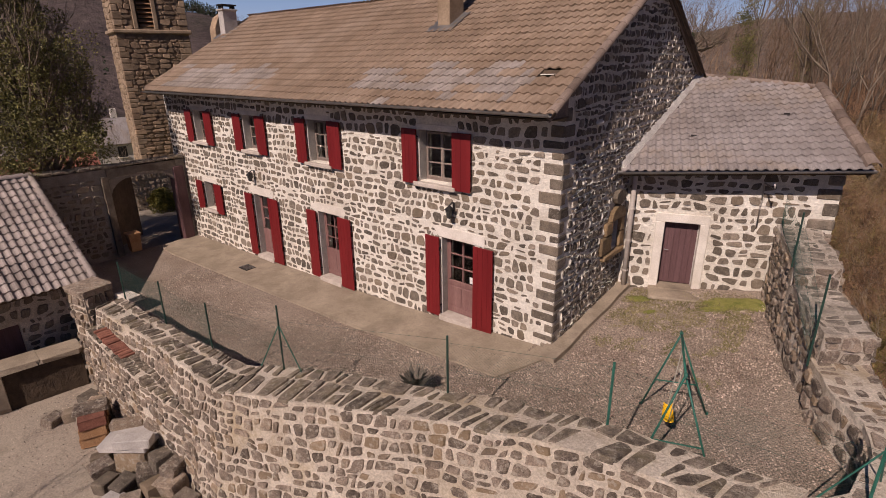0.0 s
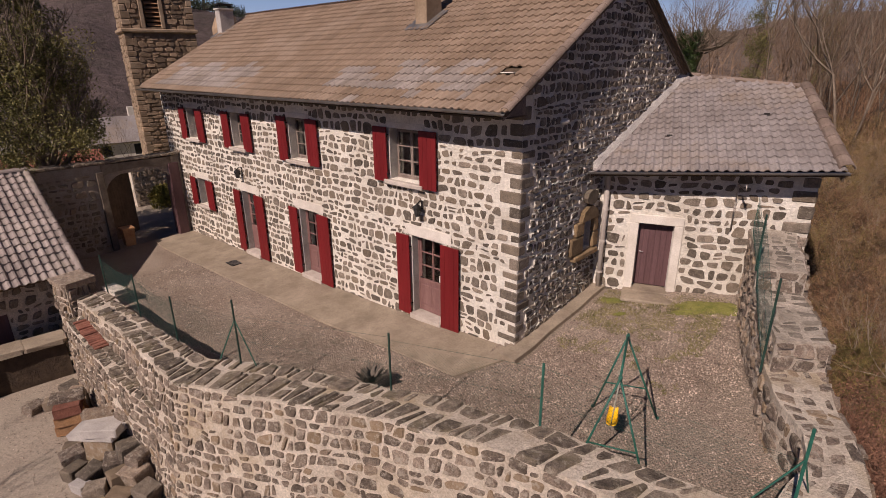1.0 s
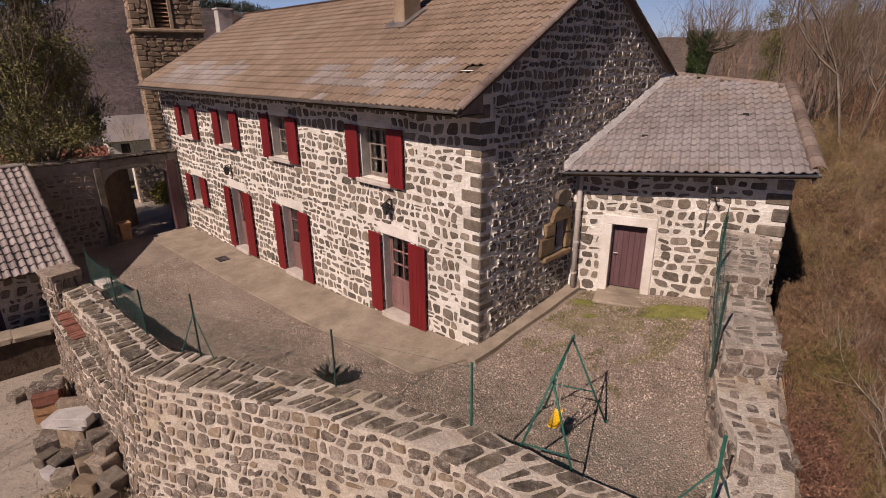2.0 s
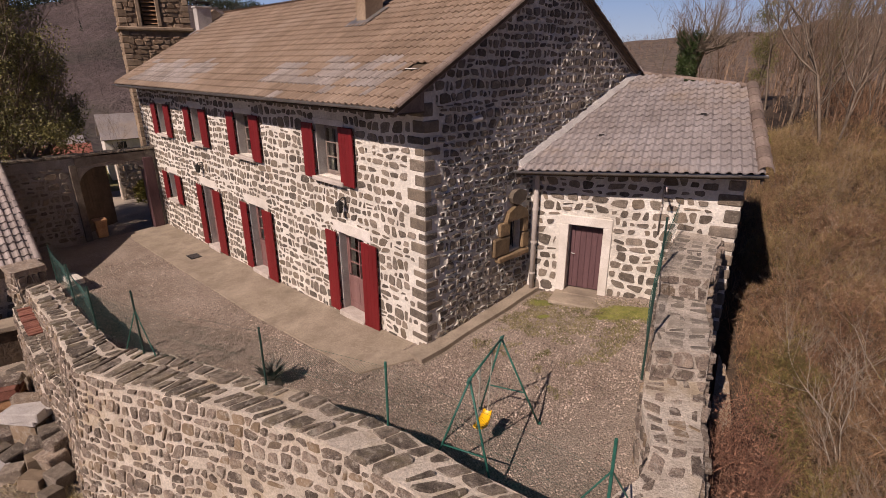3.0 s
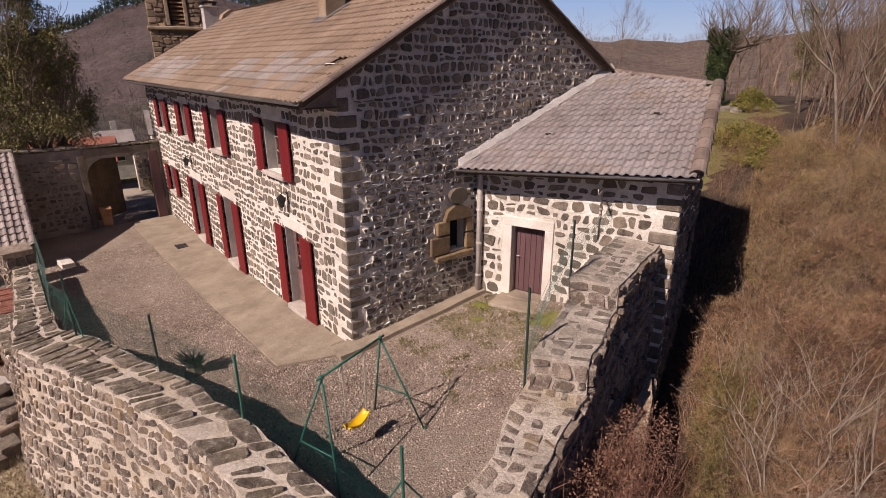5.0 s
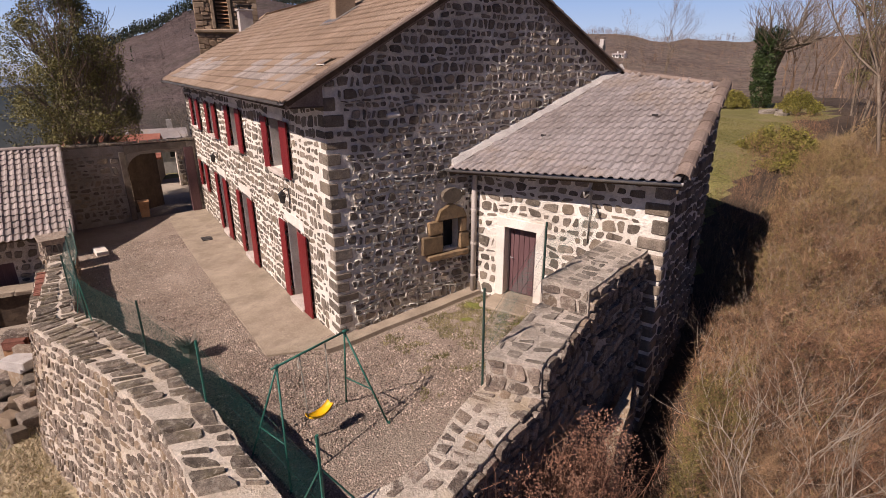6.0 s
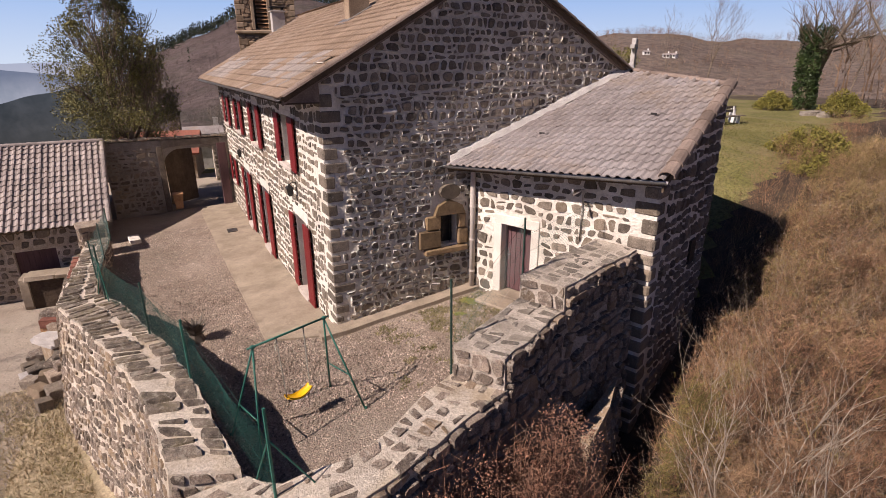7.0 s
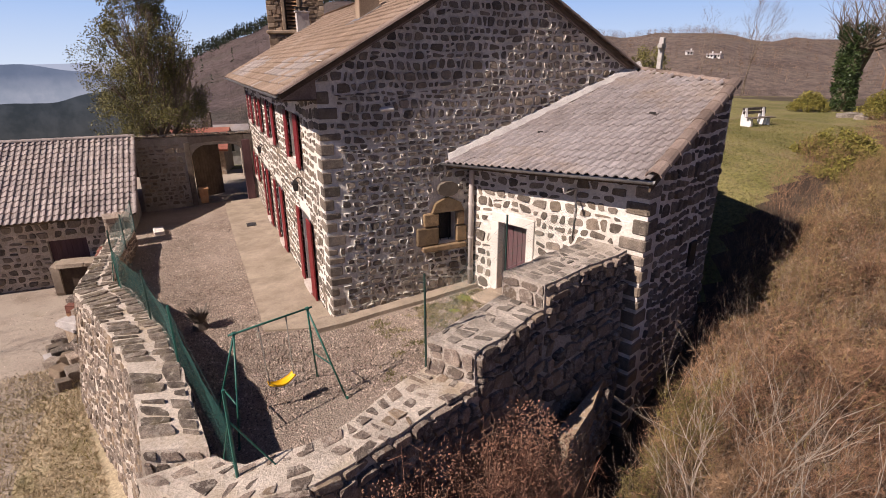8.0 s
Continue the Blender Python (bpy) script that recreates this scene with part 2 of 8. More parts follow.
WHITE = mat("white_painted_concrete", (0.62, 0.59, 0.55), (0.72, 0.69, 0.65), 3, 40, 0.9, 0.2)
OLDWOOD = mat("grey_brown_plank", (0.10, 0.08, 0.062), (0.17, 0.14, 0.11), 4, 40, 0.85, 0.3)
BRICK = mat("red_brick", (0.17, 0.065, 0.045), (0.25, 0.105, 0.07), 4, 40, 0.92, 0.4, rand=0.25)
TERRACOTTA = mat("terracotta", (0.29, 0.150, 0.070), (0.40, 0.225, 0.115), 4, 40, 0.85, 0.3, rand=0.2)
REDROOF = mat("orange_red_roof", (0.25, 0.085, 0.055), (0.32, 0.125, 0.085), 1, 20, 0.85, 0.3)

LANTERN_GLASS = mat("dark_lantern_glass", (0.03, 0.03, 0.03), (0.05, 0.048, 0.045), 6, 50, 0.15, 0.0, spec=0.5)
DOOR_PLUM = mat("dark_plum_boards", (0.085, 0.042, 0.042), (0.13, 0.068, 0.068), 3, 50, 0.6, 0.2, fine_amount=0.2, stretch=(1, 1, 0.12))
GLASS = bpy.data.materials.new("window_glass")
GLASS.use_nodes = True
gb = GLASS.node_tree.nodes["Principled BSDF"]
gb.inputs["Base Color"].default_value, gb.inputs["Roughness"].default_value = (0.9, 0.95, 0.95, 1), 0.03
gb.inputs["Transmission Weight"].default_value, gb.inputs["IOR"].default_value = 1.0, 1.45


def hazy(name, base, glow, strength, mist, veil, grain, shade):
    """Far country in painted, glowing haze: woods and fields in patches, paling into mist below."""
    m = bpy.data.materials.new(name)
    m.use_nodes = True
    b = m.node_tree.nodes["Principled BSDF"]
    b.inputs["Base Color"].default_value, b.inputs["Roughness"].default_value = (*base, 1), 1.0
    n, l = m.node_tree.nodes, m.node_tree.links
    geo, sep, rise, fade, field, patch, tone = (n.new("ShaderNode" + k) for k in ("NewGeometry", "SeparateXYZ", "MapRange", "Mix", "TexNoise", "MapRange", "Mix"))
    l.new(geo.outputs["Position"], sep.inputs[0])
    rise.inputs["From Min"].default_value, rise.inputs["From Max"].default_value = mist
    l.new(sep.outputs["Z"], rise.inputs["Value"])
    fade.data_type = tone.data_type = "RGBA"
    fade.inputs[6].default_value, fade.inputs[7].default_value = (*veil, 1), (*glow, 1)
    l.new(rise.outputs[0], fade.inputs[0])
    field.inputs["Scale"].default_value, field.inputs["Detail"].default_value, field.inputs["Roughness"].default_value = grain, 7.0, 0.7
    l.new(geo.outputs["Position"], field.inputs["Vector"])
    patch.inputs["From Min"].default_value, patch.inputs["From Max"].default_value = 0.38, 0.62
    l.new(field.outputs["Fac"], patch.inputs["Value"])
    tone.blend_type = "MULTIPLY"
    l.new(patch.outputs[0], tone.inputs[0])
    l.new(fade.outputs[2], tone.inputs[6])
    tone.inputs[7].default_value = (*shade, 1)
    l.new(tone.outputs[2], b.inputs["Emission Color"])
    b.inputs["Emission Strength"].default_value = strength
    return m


# haze put into the colour and glow, paler and bluer with distance
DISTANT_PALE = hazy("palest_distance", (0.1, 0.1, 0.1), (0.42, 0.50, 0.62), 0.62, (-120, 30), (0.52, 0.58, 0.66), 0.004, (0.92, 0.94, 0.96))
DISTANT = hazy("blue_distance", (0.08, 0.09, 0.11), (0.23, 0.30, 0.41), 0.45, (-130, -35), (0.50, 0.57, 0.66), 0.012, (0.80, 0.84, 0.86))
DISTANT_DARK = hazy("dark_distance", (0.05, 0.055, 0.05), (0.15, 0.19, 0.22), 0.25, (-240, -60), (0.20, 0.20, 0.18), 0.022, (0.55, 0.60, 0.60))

# the pale band of sky over the horizon
SKYBAND = bpy.data.materials.new("horizon_sky")
SKYBAND.use_nodes = True
sn, sl = SKYBAND.node_tree.nodes, SKYBAND.node_tree.links
sn.remove(sn["Principled BSDF"])
glow, sgeo, ssep, smap, sramp = (sn.new("ShaderNode" + k) for k in ("Emission", "NewGeometry", "SeparateXYZ", "MapRange", "ValToRGB"))
smap.inputs["From Max"].default_value = 700.0
sramp.color_ramp.elements[0].color, sramp.color_ramp.elements[1].color = (0.42, 0.53, 0.62, 1), (0.15, 0.31, 0.58, 1)
sl.new(sgeo.outputs["Position"], ssep.inputs[0])
sl.new(ssep.outputs["Z"], smap.inputs["Value"])
sl.new(smap.outputs[0], sramp.inputs["Fac"])
sl.new(sramp.outputs[0], glow.inputs["Color"])
sl.new(glow.outputs[0], sn["Material Output"].inputs["Surface"])


# ---- building blocks ----
def mesh_of(name, verts, faces, material=None, smooth=False):
    me = bpy.data.meshes.new(name)
    me.from_pydata([tuple(v) for v in verts], [], faces)
    if material:
        me.materials.append(material)
    if smooth:
        me.shade_smooth()
    return me


def thing(name, at=(0, 0, 0), label="", category="", group="", kind=""):
    """An empty at the base of a thing, to carry its parts."""
    ob = new(name)
    ob.matrix_basis = Matrix.Translation(at)
    ob.empty_display_size = 0.2
    return tagged(ob, label, category, group, kind)


def world_of(ob):
    return world_of(ob.parent) @ ob.matrix_parent_inverse @ ob.matrix_basis if ob.parent else ob.matrix_basis.copy()


def hang(ob, parent):
    """Parent ob, whose mesh lies in the world's coordinates."""
    ob.parent = parent
    ob.matrix_parent_inverse = world_of(parent).inverted()
    return ob


def part(name, bm, material, parent, label="", smooth=False):
    """Links a bmesh, a mesh or a (verts, faces) pair as one mesh object under a thing or a part."""
    if isinstance(bm, bmesh.types.BMesh):
        me = bpy.data.meshes.new(name)
        bm.to_mesh(me)
        bm.free()
        me.materials.append(material)
    elif isinstance(bm, tuple):
        me = mesh_of(name, bm[0], bm[1], material)
    else:
        me = bm
    if smooth:
        me.shade_smooth()
    ob = new(name, me)
    if label:
        ob["label"] = label
    return hang(ob, parent) if parent else ob


def block(bm, centre, size, turn=0.0, bevel=0.0, m=None):
    """Adds a bevelled box to bm: centre, full size, turn about z in degrees."""
    r = bmesh.ops.create_cube(bm, size=1.0)
    if bevel:
        es = list({e for v in r["verts"] for e in v.link_edges})
        bmesh.ops.scale(bm, verts=r["verts"], vec=size)
        b = bmesh.ops.bevel(bm, geom=es, offset=bevel, segments=1, affect="EDGES")
        vs = list({v for f in b["faces"] for v in f.verts} | {v for v in r["verts"] if v.is_valid})
    else:
        bmesh.ops.scale(bm, verts=r["verts"], vec=size)
        vs = r["verts"]
    bmesh.ops.transform(bm, matrix=(m or Matrix.Identity(4)) @ pose(*centre, 0, 0, turn), verts=vs)
    return bm


def box(centre, size, turn=0.0, bevel=0.0, m=None):
    return block(bmesh.new(), centre, size, turn, bevel, m)


def tube(points, radii, sides=6, caps=True):
    """Verts and faces of a tapered tube along points."""
    verts, faces = [], []
    pts = [Vector(p) for p in points]
    if not hasattr(radii, "__len__"):
        radii = [radii] * len(pts)
    for i, p in enumerate(pts):
        d = (pts[min(i + 1, len(pts) - 1)] - pts[max(i - 1, 0)]).normalized()
        a = d.cross(Vector((0, 0, 1)) if abs(d.z) < 0.9 else Vector((1, 0, 0))).normalized()
        b = d.cross(a)
        for k in range(sides):
            t = 2 * math.pi * k / sides
            verts.append(p + (a * math.cos(t) + b * math.sin(t)) * radii[i])
    for i in range(len(pts) - 1):
        for k in range(sides):
            k2 = (k + 1) % sides
            faces.append((i * sides + k, i * sides + k2, (i + 1) * sides + k2, (i + 1) * sides + k))
    if caps:
        faces.append(tuple(range(sides))[::-1])
        faces.append(tuple(range((len(pts) - 1) * sides, len(pts) * sides)))
    return verts, faces


def join(pieces):
    """One (verts, faces) from many."""
    verts, faces = [], []
    for v, f in pieces:
        o = len(verts)
        verts += v
        faces += [tuple(i + o for i in q) for q in f]
    return verts, faces


def prism(ring, low, high):
    """A closed prism: ring of (x, y) counter-clockwise, heights that may be lists."""
    n = len(ring)
    lo = low if hasattr(low, "__len__") else [low] * n
    hi = high if hasattr(high, "__len__") else [high] * n
    v = [(x, y, lo[i]) for i, (x, y) in enumerate(ring)] + [(x, y, hi[i]) for i, (x, y) in enumerate(ring)]
    f = [tuple(range(n))[::-1], tuple(range(n, 2 * n))] + [(i, (i + 1) % n, n + (i + 1) % n, n + i) for i in range(n)]
    return v, f


def smooth(a, b, x):
    t = min(1.0, max(0.0, (x - a) / (b - a)))
    return t * t * (3 - 2 * t)


# ---- masonry ----
def clip(poly, px, py, nx, ny):
    """The part of a convex polygon on the side of (px, py) against the normal (nx, ny)."""
    out = []
    k = len(poly)
    for i in range(k):
        a, b = poly[i], poly[(i + 1) % k]
        da, db = (a[0] - px) * nx + (a[1] - py) * ny, (b[0] - px) * nx + (b[1] - py) * ny
        if da <= 0:
            out.append(a)
        if (da < 0 < db) or (db < 0 < da):
            t = da / (da - db)
            out.append((a[0] + (b[0] - a[0]) * t, a[1] + (b[1] - a[1]) * t))
    return out


def stones(u0, u1, v0, v1, du, dv, seed, gap=0.05, jitter=0.3, holes=(), edges=()):
    """Outlines of coursed rubble: stones of uneven width in wandering courses, as convex polygons in (u, v).
    holes: rectangles (u0, v0, u1, v1) left free; edges: half-planes (u, v, nu, nv) that cut the field."""
    rnd = random.Random(seed)
    lines = [v0]
    while lines[-1] < v1 - 0.55 * dv:
        lines.append(lines[-1] + dv * rnd.uniform(0.68, 1.36))
    lines[-1] = v1

    def course(r, u):
        if r in (0, len(lines) - 1):
            return lines[r]
        return lines[r] + jitter * dv * (1.25 * noise.noise((u * 0.9 / du * 0.3, r * 3.7, seed)) + 0.75 * noise.noise((u * 2.6 / du * 0.3, r * 5.1, seed + 9)))

    raw = []
    for r in range(len(lines) - 1):
        u = u0 - rnd.uniform(0, 0.6) * du
        lean = 0.0
        while u < u1:
            w = du * rnd.choice((rnd.uniform(0.45, 0.8), rnd.uniform(0.75, 1.2), rnd.uniform(0.9, 1.65)))
            lean2 = rnd.uniform(-0.24, 0.24) * min(dv, 0.26)
            a, b = u, u + w
            jit = [rnd.uniform(-0.13, 0.13) * dv for _ in range(4)]
            quad = [(a - lean, course(r, a) + jit[0]), (b - lean2, course(r, b) + jit[1]), (b + lean2, course(r + 1, b) + jit[2]), (a + lean, course(r + 1, a) + jit[3])]
            h = quad[3][1] - quad[0][1]
            if h > 0.85 * dv and w < 1.1 * du and rnd.random() < 0.16:
                m = rnd.uniform(0.4, 0.6)
                p, q = [tuple(x + (y - x) * m for x, y in zip(quad[i], quad[j])) for i, j in ((0, 3), (1, 2))]
                raw += [[quad[0], quad[1], q, p], [p, q, quad[2], quad[3]]]
            else:
                raw.append(quad)
            u, lean = b, lean2
    out = []
    for quad in raw:
        quad = [(min(u1, max(u0, x)), min(v1, max(v0, y))) for x, y in quad]
        poly = list(quad)
        cu, cv = sum(q[0] for q in quad) / 4, sum(q[1] for q in quad) / 4
        g = 0.5 * gap * rnd.uniform(0.55, 1.55)
        for i in range(4):
            a, b = quad[i], quad[(i + 1) % 4]
            d = math.hypot(b[0] - a[0], b[1] - a[1])
            if d < 1e-4 or len(poly) < 3:
                continue
            n = ((b[1] - a[1]) / d, -(b[0] - a[0]) / d)
            gi = g * rnd.uniform(0.5, 1.7)
            poly = clip(poly, a[0] - n[0] * gi, a[1] - n[1] * gi, *n)
        for i in range(rnd.choice((0, 1, 1, 2))):
            if len(poly) > 2:
                t = rnd.uniform(0, 6.28)
                n = (math.cos(t), math.sin(t))
                far = max((q[0] - cu) * n[0] + (q[1] - cv) * n[1] for q in poly)
                poly = clip(poly, cu + n[0] * far * rnd.uniform(0.74, 0.9), cv + n[1] * far * rnd.uniform(0.74, 0.9), *n)
        for e in edges:
            if len(poly) > 2:
                poly = clip(poly, *e)
        for a, b, c, d in holes:
            if len(poly) < 3:
                break
            m = 0.02
            if min(q[0] for q in poly) < c + m and max(q[0] for q in poly) > a - m and min(q[1] for q in poly) < d + m and max(q[1] for q in poly) > b - m:
                best = max((a - m - cu, a - m, 0, 1, 0), (cu - c - m, c + m, 0, -1, 0), (b - m - cv, 0, b - m, 0, 1), (cv - d - m, 0, d + m, 0, -1))
                poly = clip(poly, best[1], best[2], best[3], best[4]) if best[0] > 0 else []
        if len(poly) < 3:
            continue
        area = 0.5 * abs(sum(poly[i][0] * poly[(i + 1) % len(poly)][1] - poly[(i + 1) % len(poly)][0] * poly[i][1] for i in range(len(poly))))
        if area > 0.10 * du * dv:
            out.append(poly)
    return out


def beads(outlines, place, material, parent, seed, height=0.035, width=0.035):
    """Raised mortar round each stone: a rim that slopes outwards, and inwards to the stone."""
    rnd = random.Random(seed)
    solids = []
    for o in outlines:
        if rnd.random() < 0.25:
            continue
        cu, cv = sum(p[0] for p in o) / len(o), sum(p[1] for p in o) / len(o)
        full = []
        for (a, b), (c, d) in zip(o, o[1:] + o[:1]):
            cuts = max(1, round(math.hypot(c - a, d - b) / 0.07))
            full += [(a + (c - a) * i / cuts + rnd.uniform(-0.012, 0.012), b + (d - b) * i / cuts + rnd.uniform(-0.012, 0.012)) for i in range(cuts)]
        o = full
        n = len(o)
        v = []
        for grow_by, d in ((width, -0.005), (width * 0.3, height), (-0.012, 0.0)):
            for u, w in o:
                l = math.hypot(u - cu, w - cv) or 1
                k = 1 + grow_by * rnd.uniform(0.6, 1.3) / l
                v.append(place(cu + (u - cu) * k, cv + (w - cv) * k, d * max(0.0, rnd.uniform(-0.5, 1.5))))
        f = [(r * n + i, r * n + (i + 1) % n, (r + 1) * n + (i + 1) % n, (r + 1) * n + i) for r in range(2) for i in range(n)]
        solids.append((v, f))
    ob = part("mortar_ridge", join(solids), material, parent)
    ob["kind"] = "stuff"


def stone_solid(poly, place, rnd, depth=0.04, flat=0.78, cut=(0.10, 0.27)):
    """A rough stone with cut corners on a wall: place(u, v, d) gives the world point d proud of the wall."""
    k = len(poly)
    ring = []
    for i in range(k):
        a, b = poly[i], poly[(i + 1) % k]
        if (a[0] - b[0]) ** 2 + (a[1] - b[1]) ** 2 < 9e-4:
            ring.append(((a[0] + b[0]) / 2, (a[1] + b[1]) / 2))
        else:
            t = rnd.uniform(*cut)
            ring += [(a[0] + (b[0] - a[0]) * t, a[1] + (b[1] - a[1]) * t), (b[0] + (a[0] - b[0]) * t, b[1] + (a[1] - b[1]) * t)]
    cu, cv = sum(p[0] for p in ring) / len(ring), sum(p[1] for p in ring) / len(ring)
    n = len(ring)
    h = depth * rnd.uniform(0.55, 1.35)
    tu, tv = rnd.uniform(-0.09, 0.09), rnd.uniform(-0.09, 0.09)
    verts = [place(u, v, -0.03) for u, v in ring]
    for u, v in ring:
        s = flat * rnd.uniform(0.93, 1.07)
        verts.append(place(cu + (u - cu) * s, cv + (v - cv) * s, h * rnd.uniform(0.85, 1.1) + (u - cu) * tu + (v - cv) * tv))
    faces = [(i, (i + 1) % n, n + (i + 1) % n, n + i) for i in range(n)] + [tuple(range(n, 2 * n))]
    return verts, faces


def lay(outlines, place, material, parent, seed, depth=0.04, flat=0.78, nearest=0, key=None, name="stone", flip=False, cut=(0.10, 0.27)):
    """Builds stones on a wall: the nearest as pieces of their own, the rest joined."""
    rnd = random.Random(seed)
    solids = []
    for o in outlines:
        s = stone_solid(o, place, rnd, depth, flat, cut)
        if flip:
            s = (s[0], [f[::-1] for f in s[1]])
        solids.append(s)
    if key and nearest:
        solids.sort(key=lambda s: key(s[0][0]))
    for s in solids[:nearest]:
        LATER.append((name, s, material, parent))
    if solids[nearest:]:
        ob = part(name + "_rubble" if name == "stone" else name + "_field", join(solids[nearest:]), material, parent)
        ob["kind"] = "stuff"


LATER = []      # single pieces, linked at the end of the file
PIECES = []     # single pieces that share a mesh: name, mesh, pose, parent


def flat_place(origin, along, up, out):
    o, a, b, c = Vector(origin), Vector(along), Vector(up), Vector(out)
    return lambda u, v, d: o + a * u + b * v + c * d


def holed_wall(place, us, vs, holes, thick):
    """Verts and faces of a wall slab in (u, v) with rectangular openings that go through it."""
    us = sorted({*us, *[h[0] for h in holes], *[h[2] for h in holes]})
    vs = sorted({*vs, *[h[1] for h in holes], *[h[3] for h in holes]})
    verts, index, faces = [], {}, []

    def vid(i, j, k):
        if (i, j, k) not in index:
            index[i, j, k] = len(verts)
            verts.append(place(us[i], vs[j], -thick * k))
        return index[i, j, k]

    def solid(i, j):
        if not (0 <= i < len(us) - 1 and 0 <= j < len(vs) - 1):
            return False
        u, v = (us[i] + us[i + 1]) / 2, (vs[j] + vs[j + 1]) / 2
        return not any(h[0] < u < h[2] and h[1] < v < h[3] for h in holes)

    for i in range(len(us) - 1):
        for j in range(len(vs) - 1):
            if not solid(i, j):
                continue
            faces.append((vid(i, j, 0), vid(i + 1, j, 0), vid(i + 1, j + 1, 0), vid(i, j + 1, 0)))
            faces.append((vid(i, j, 1), vid(i, j + 1, 1), vid(i + 1, j + 1, 1), vid(i + 1, j, 1)))
            for di, dj, a, b in ((-1, 0, (i, j), (i, j + 1)), (1, 0, (i + 1, j + 1), (i + 1, j)), (0, -1, (i + 1, j), (i, j)), (0, 1, (i, j + 1), (i + 1, j + 1))):
                if not solid(i + di, j + dj):
                    faces.append((vid(*a, 0), vid(*b, 0), vid(*b, 1), vid(*a, 1)))
    return verts, faces


# ---- roof tiles ----
def tile_mesh(name, w, l, material, roll=0.045):
    """One clay tile with a roll on one side; its upper end lies at y = l, its lower end is lifted over the next course."""
    prof = [(0.0, 0.012), (0.30, 0.004), (0.46, 0.020), (0.62, roll), (0.84, roll), (1.04, 0.014)]
    v = []
    for y, lift in ((-0.02, 0.046), (l * 1.06, 0.004)):
        v += [(x * w, y, z + lift) for x, z in prof]
    v += [(x * w, -0.02, z + 0.046 - 0.030) for x, z in prof]
    n = len(prof)
    f = [(i, i + 1, n + i + 1, n + i) for i in range(n - 1)] + [(2 * n + i, 2 * n + i + 1, i + 1, i) for i in range(n - 1)]
    f.append((2 * n, 0, n))
    f.append((n - 1, 3 * n - 1, 2 * n - 1))
    return mesh_of(name, v, f, material)


def tile_field(roof, mesh, origin, along, up, cols, rows, w, l, seed, nearest=0, key=None, skip=None, choose=None, sag=0.0):
    """Courses of tiles on a slope. mesh: the tile, or with choose(u, v) a dictionary of meshes by kind."""
    rnd = random.Random(seed)
    o, a, b = Vector(origin), Vector(along).normalized(), Vector(up).normalized()
    c = a.cross(b).normalized()
    b = c.cross(a)
    base = Matrix((a, b, c)).transposed().to_4x4()
    spots = []
    for r in range(rows):
        for k in range(cols):
            u, v = (k + rnd.uniform(-0.02, 0.02)) * w, (r + rnd.uniform(-0.02, 0.02)) * l
            if skip and skip(o + a * (u + w / 2) + b * (v + l / 2)):
                continue
            p = o + a * u + b * v + c * (rnd.uniform(0, 0.008) + sag * noise.noise((u * 0.25, v * 0.3, seed)))
            m = Matrix.Translation(p) @ base @ pose(0, 0, 0, rnd.uniform(-0.7, 0.7), rnd.uniform(-0.7, 0.7), rnd.uniform(-1.2, 1.2))
            spots.append((m, choose(u, v) if choose else mesh))
    if key:
        spots.sort(key=lambda s: key(s[0].translation))
    for m, me in spots[:nearest]:
        PIECES.append(("tile", me, m, roof))
    rest = {}
    for m, me in spots[nearest:]:
        rest.setdefault(me.name, (me, []))[1].append(m)
    for me, ms in rest.values():
        vs = np.array([v.co[:] + (1.0,) for v in me.vertices])
        fs = [tuple(f.vertices) for f in me.polygons]
        verts = np.concatenate([vs @ np.array(m).T for m in ms])[:, :3]
        faces = [tuple(i + len(vs) * k for i in f) for k in range(len(ms)) for f in fs]
        ob = part("tile_field", mesh_of("tile_field", verts.tolist(), faces, me.materials[0]), None, roof)
        ob["kind"] = "stuff"


# ---- ground ----
def terrace_z(x, y):
    """Height of the gravelled terrace: it climbs to the east and north."""
    along = 0.075 * x if x > -5.5 else -0.4125 + 0.028 * (x + 5.5)
    return along + (0.10 if y > 0 else 0.03) * y


def lay_of_land(x, y):
    low = -0.6 + (-2.75 + 0.6) * smooth(-21.0, -15.5, x)
    low -= 7.0 * smooth(-26, -60, x)
    low -= 0.28 * max(0.0, x - 6.0) * (1 - 0.55 * smooth(0, 18, y))
    up = smooth(1.5, 18.0, y) * smooth(-60, -22, x)
    top = 3.1 + 0.25 * smooth(20, 34, y) - 0.15 * max(0.0, x + 3.0) * (1 - smooth(26, 40, y))
    h = low + (top - low) * up
    bumps = 0.10 * noise.noise((x * 0.35, y * 0.35, 0)) + 0.25 * noise.noise((x * 0.08, y * 0.08, 3))
    return h + bumps * (0.4 + 0.6 * smooth(5.5, 8, x))


RIDGES = ((-180, 2.0), (-60, 4.0), (-20, 3.9), (0, 3.3), (10, 2.9), (16, 2.3), (22, 1.8), (28, 1.5), (34, 2.1), (41, 2.8), (48, 2.2), (56, 3.0),
          (66, 4.8), (76, 5.6), (81, 4.2), (85, 2.6), (88, 1.5), (91.5, 0.1), (95, -1.5), (100, -2.2), (106, -2.4), (120, -2.2), (140, 0.5), (180, 2.0))


def ridge(psi):
    """Elevation of the skyline, in degrees, by bearing from +y towards -x."""
    for (a, ea), (b, eb) in zip(RIDGES, RIDGES[1:]):
        if a <= psi <= b:
            t = (psi - a) / (b - a)
            return ea + (eb - ea) * t * t * (3 - 2 * t)
    return 2.0


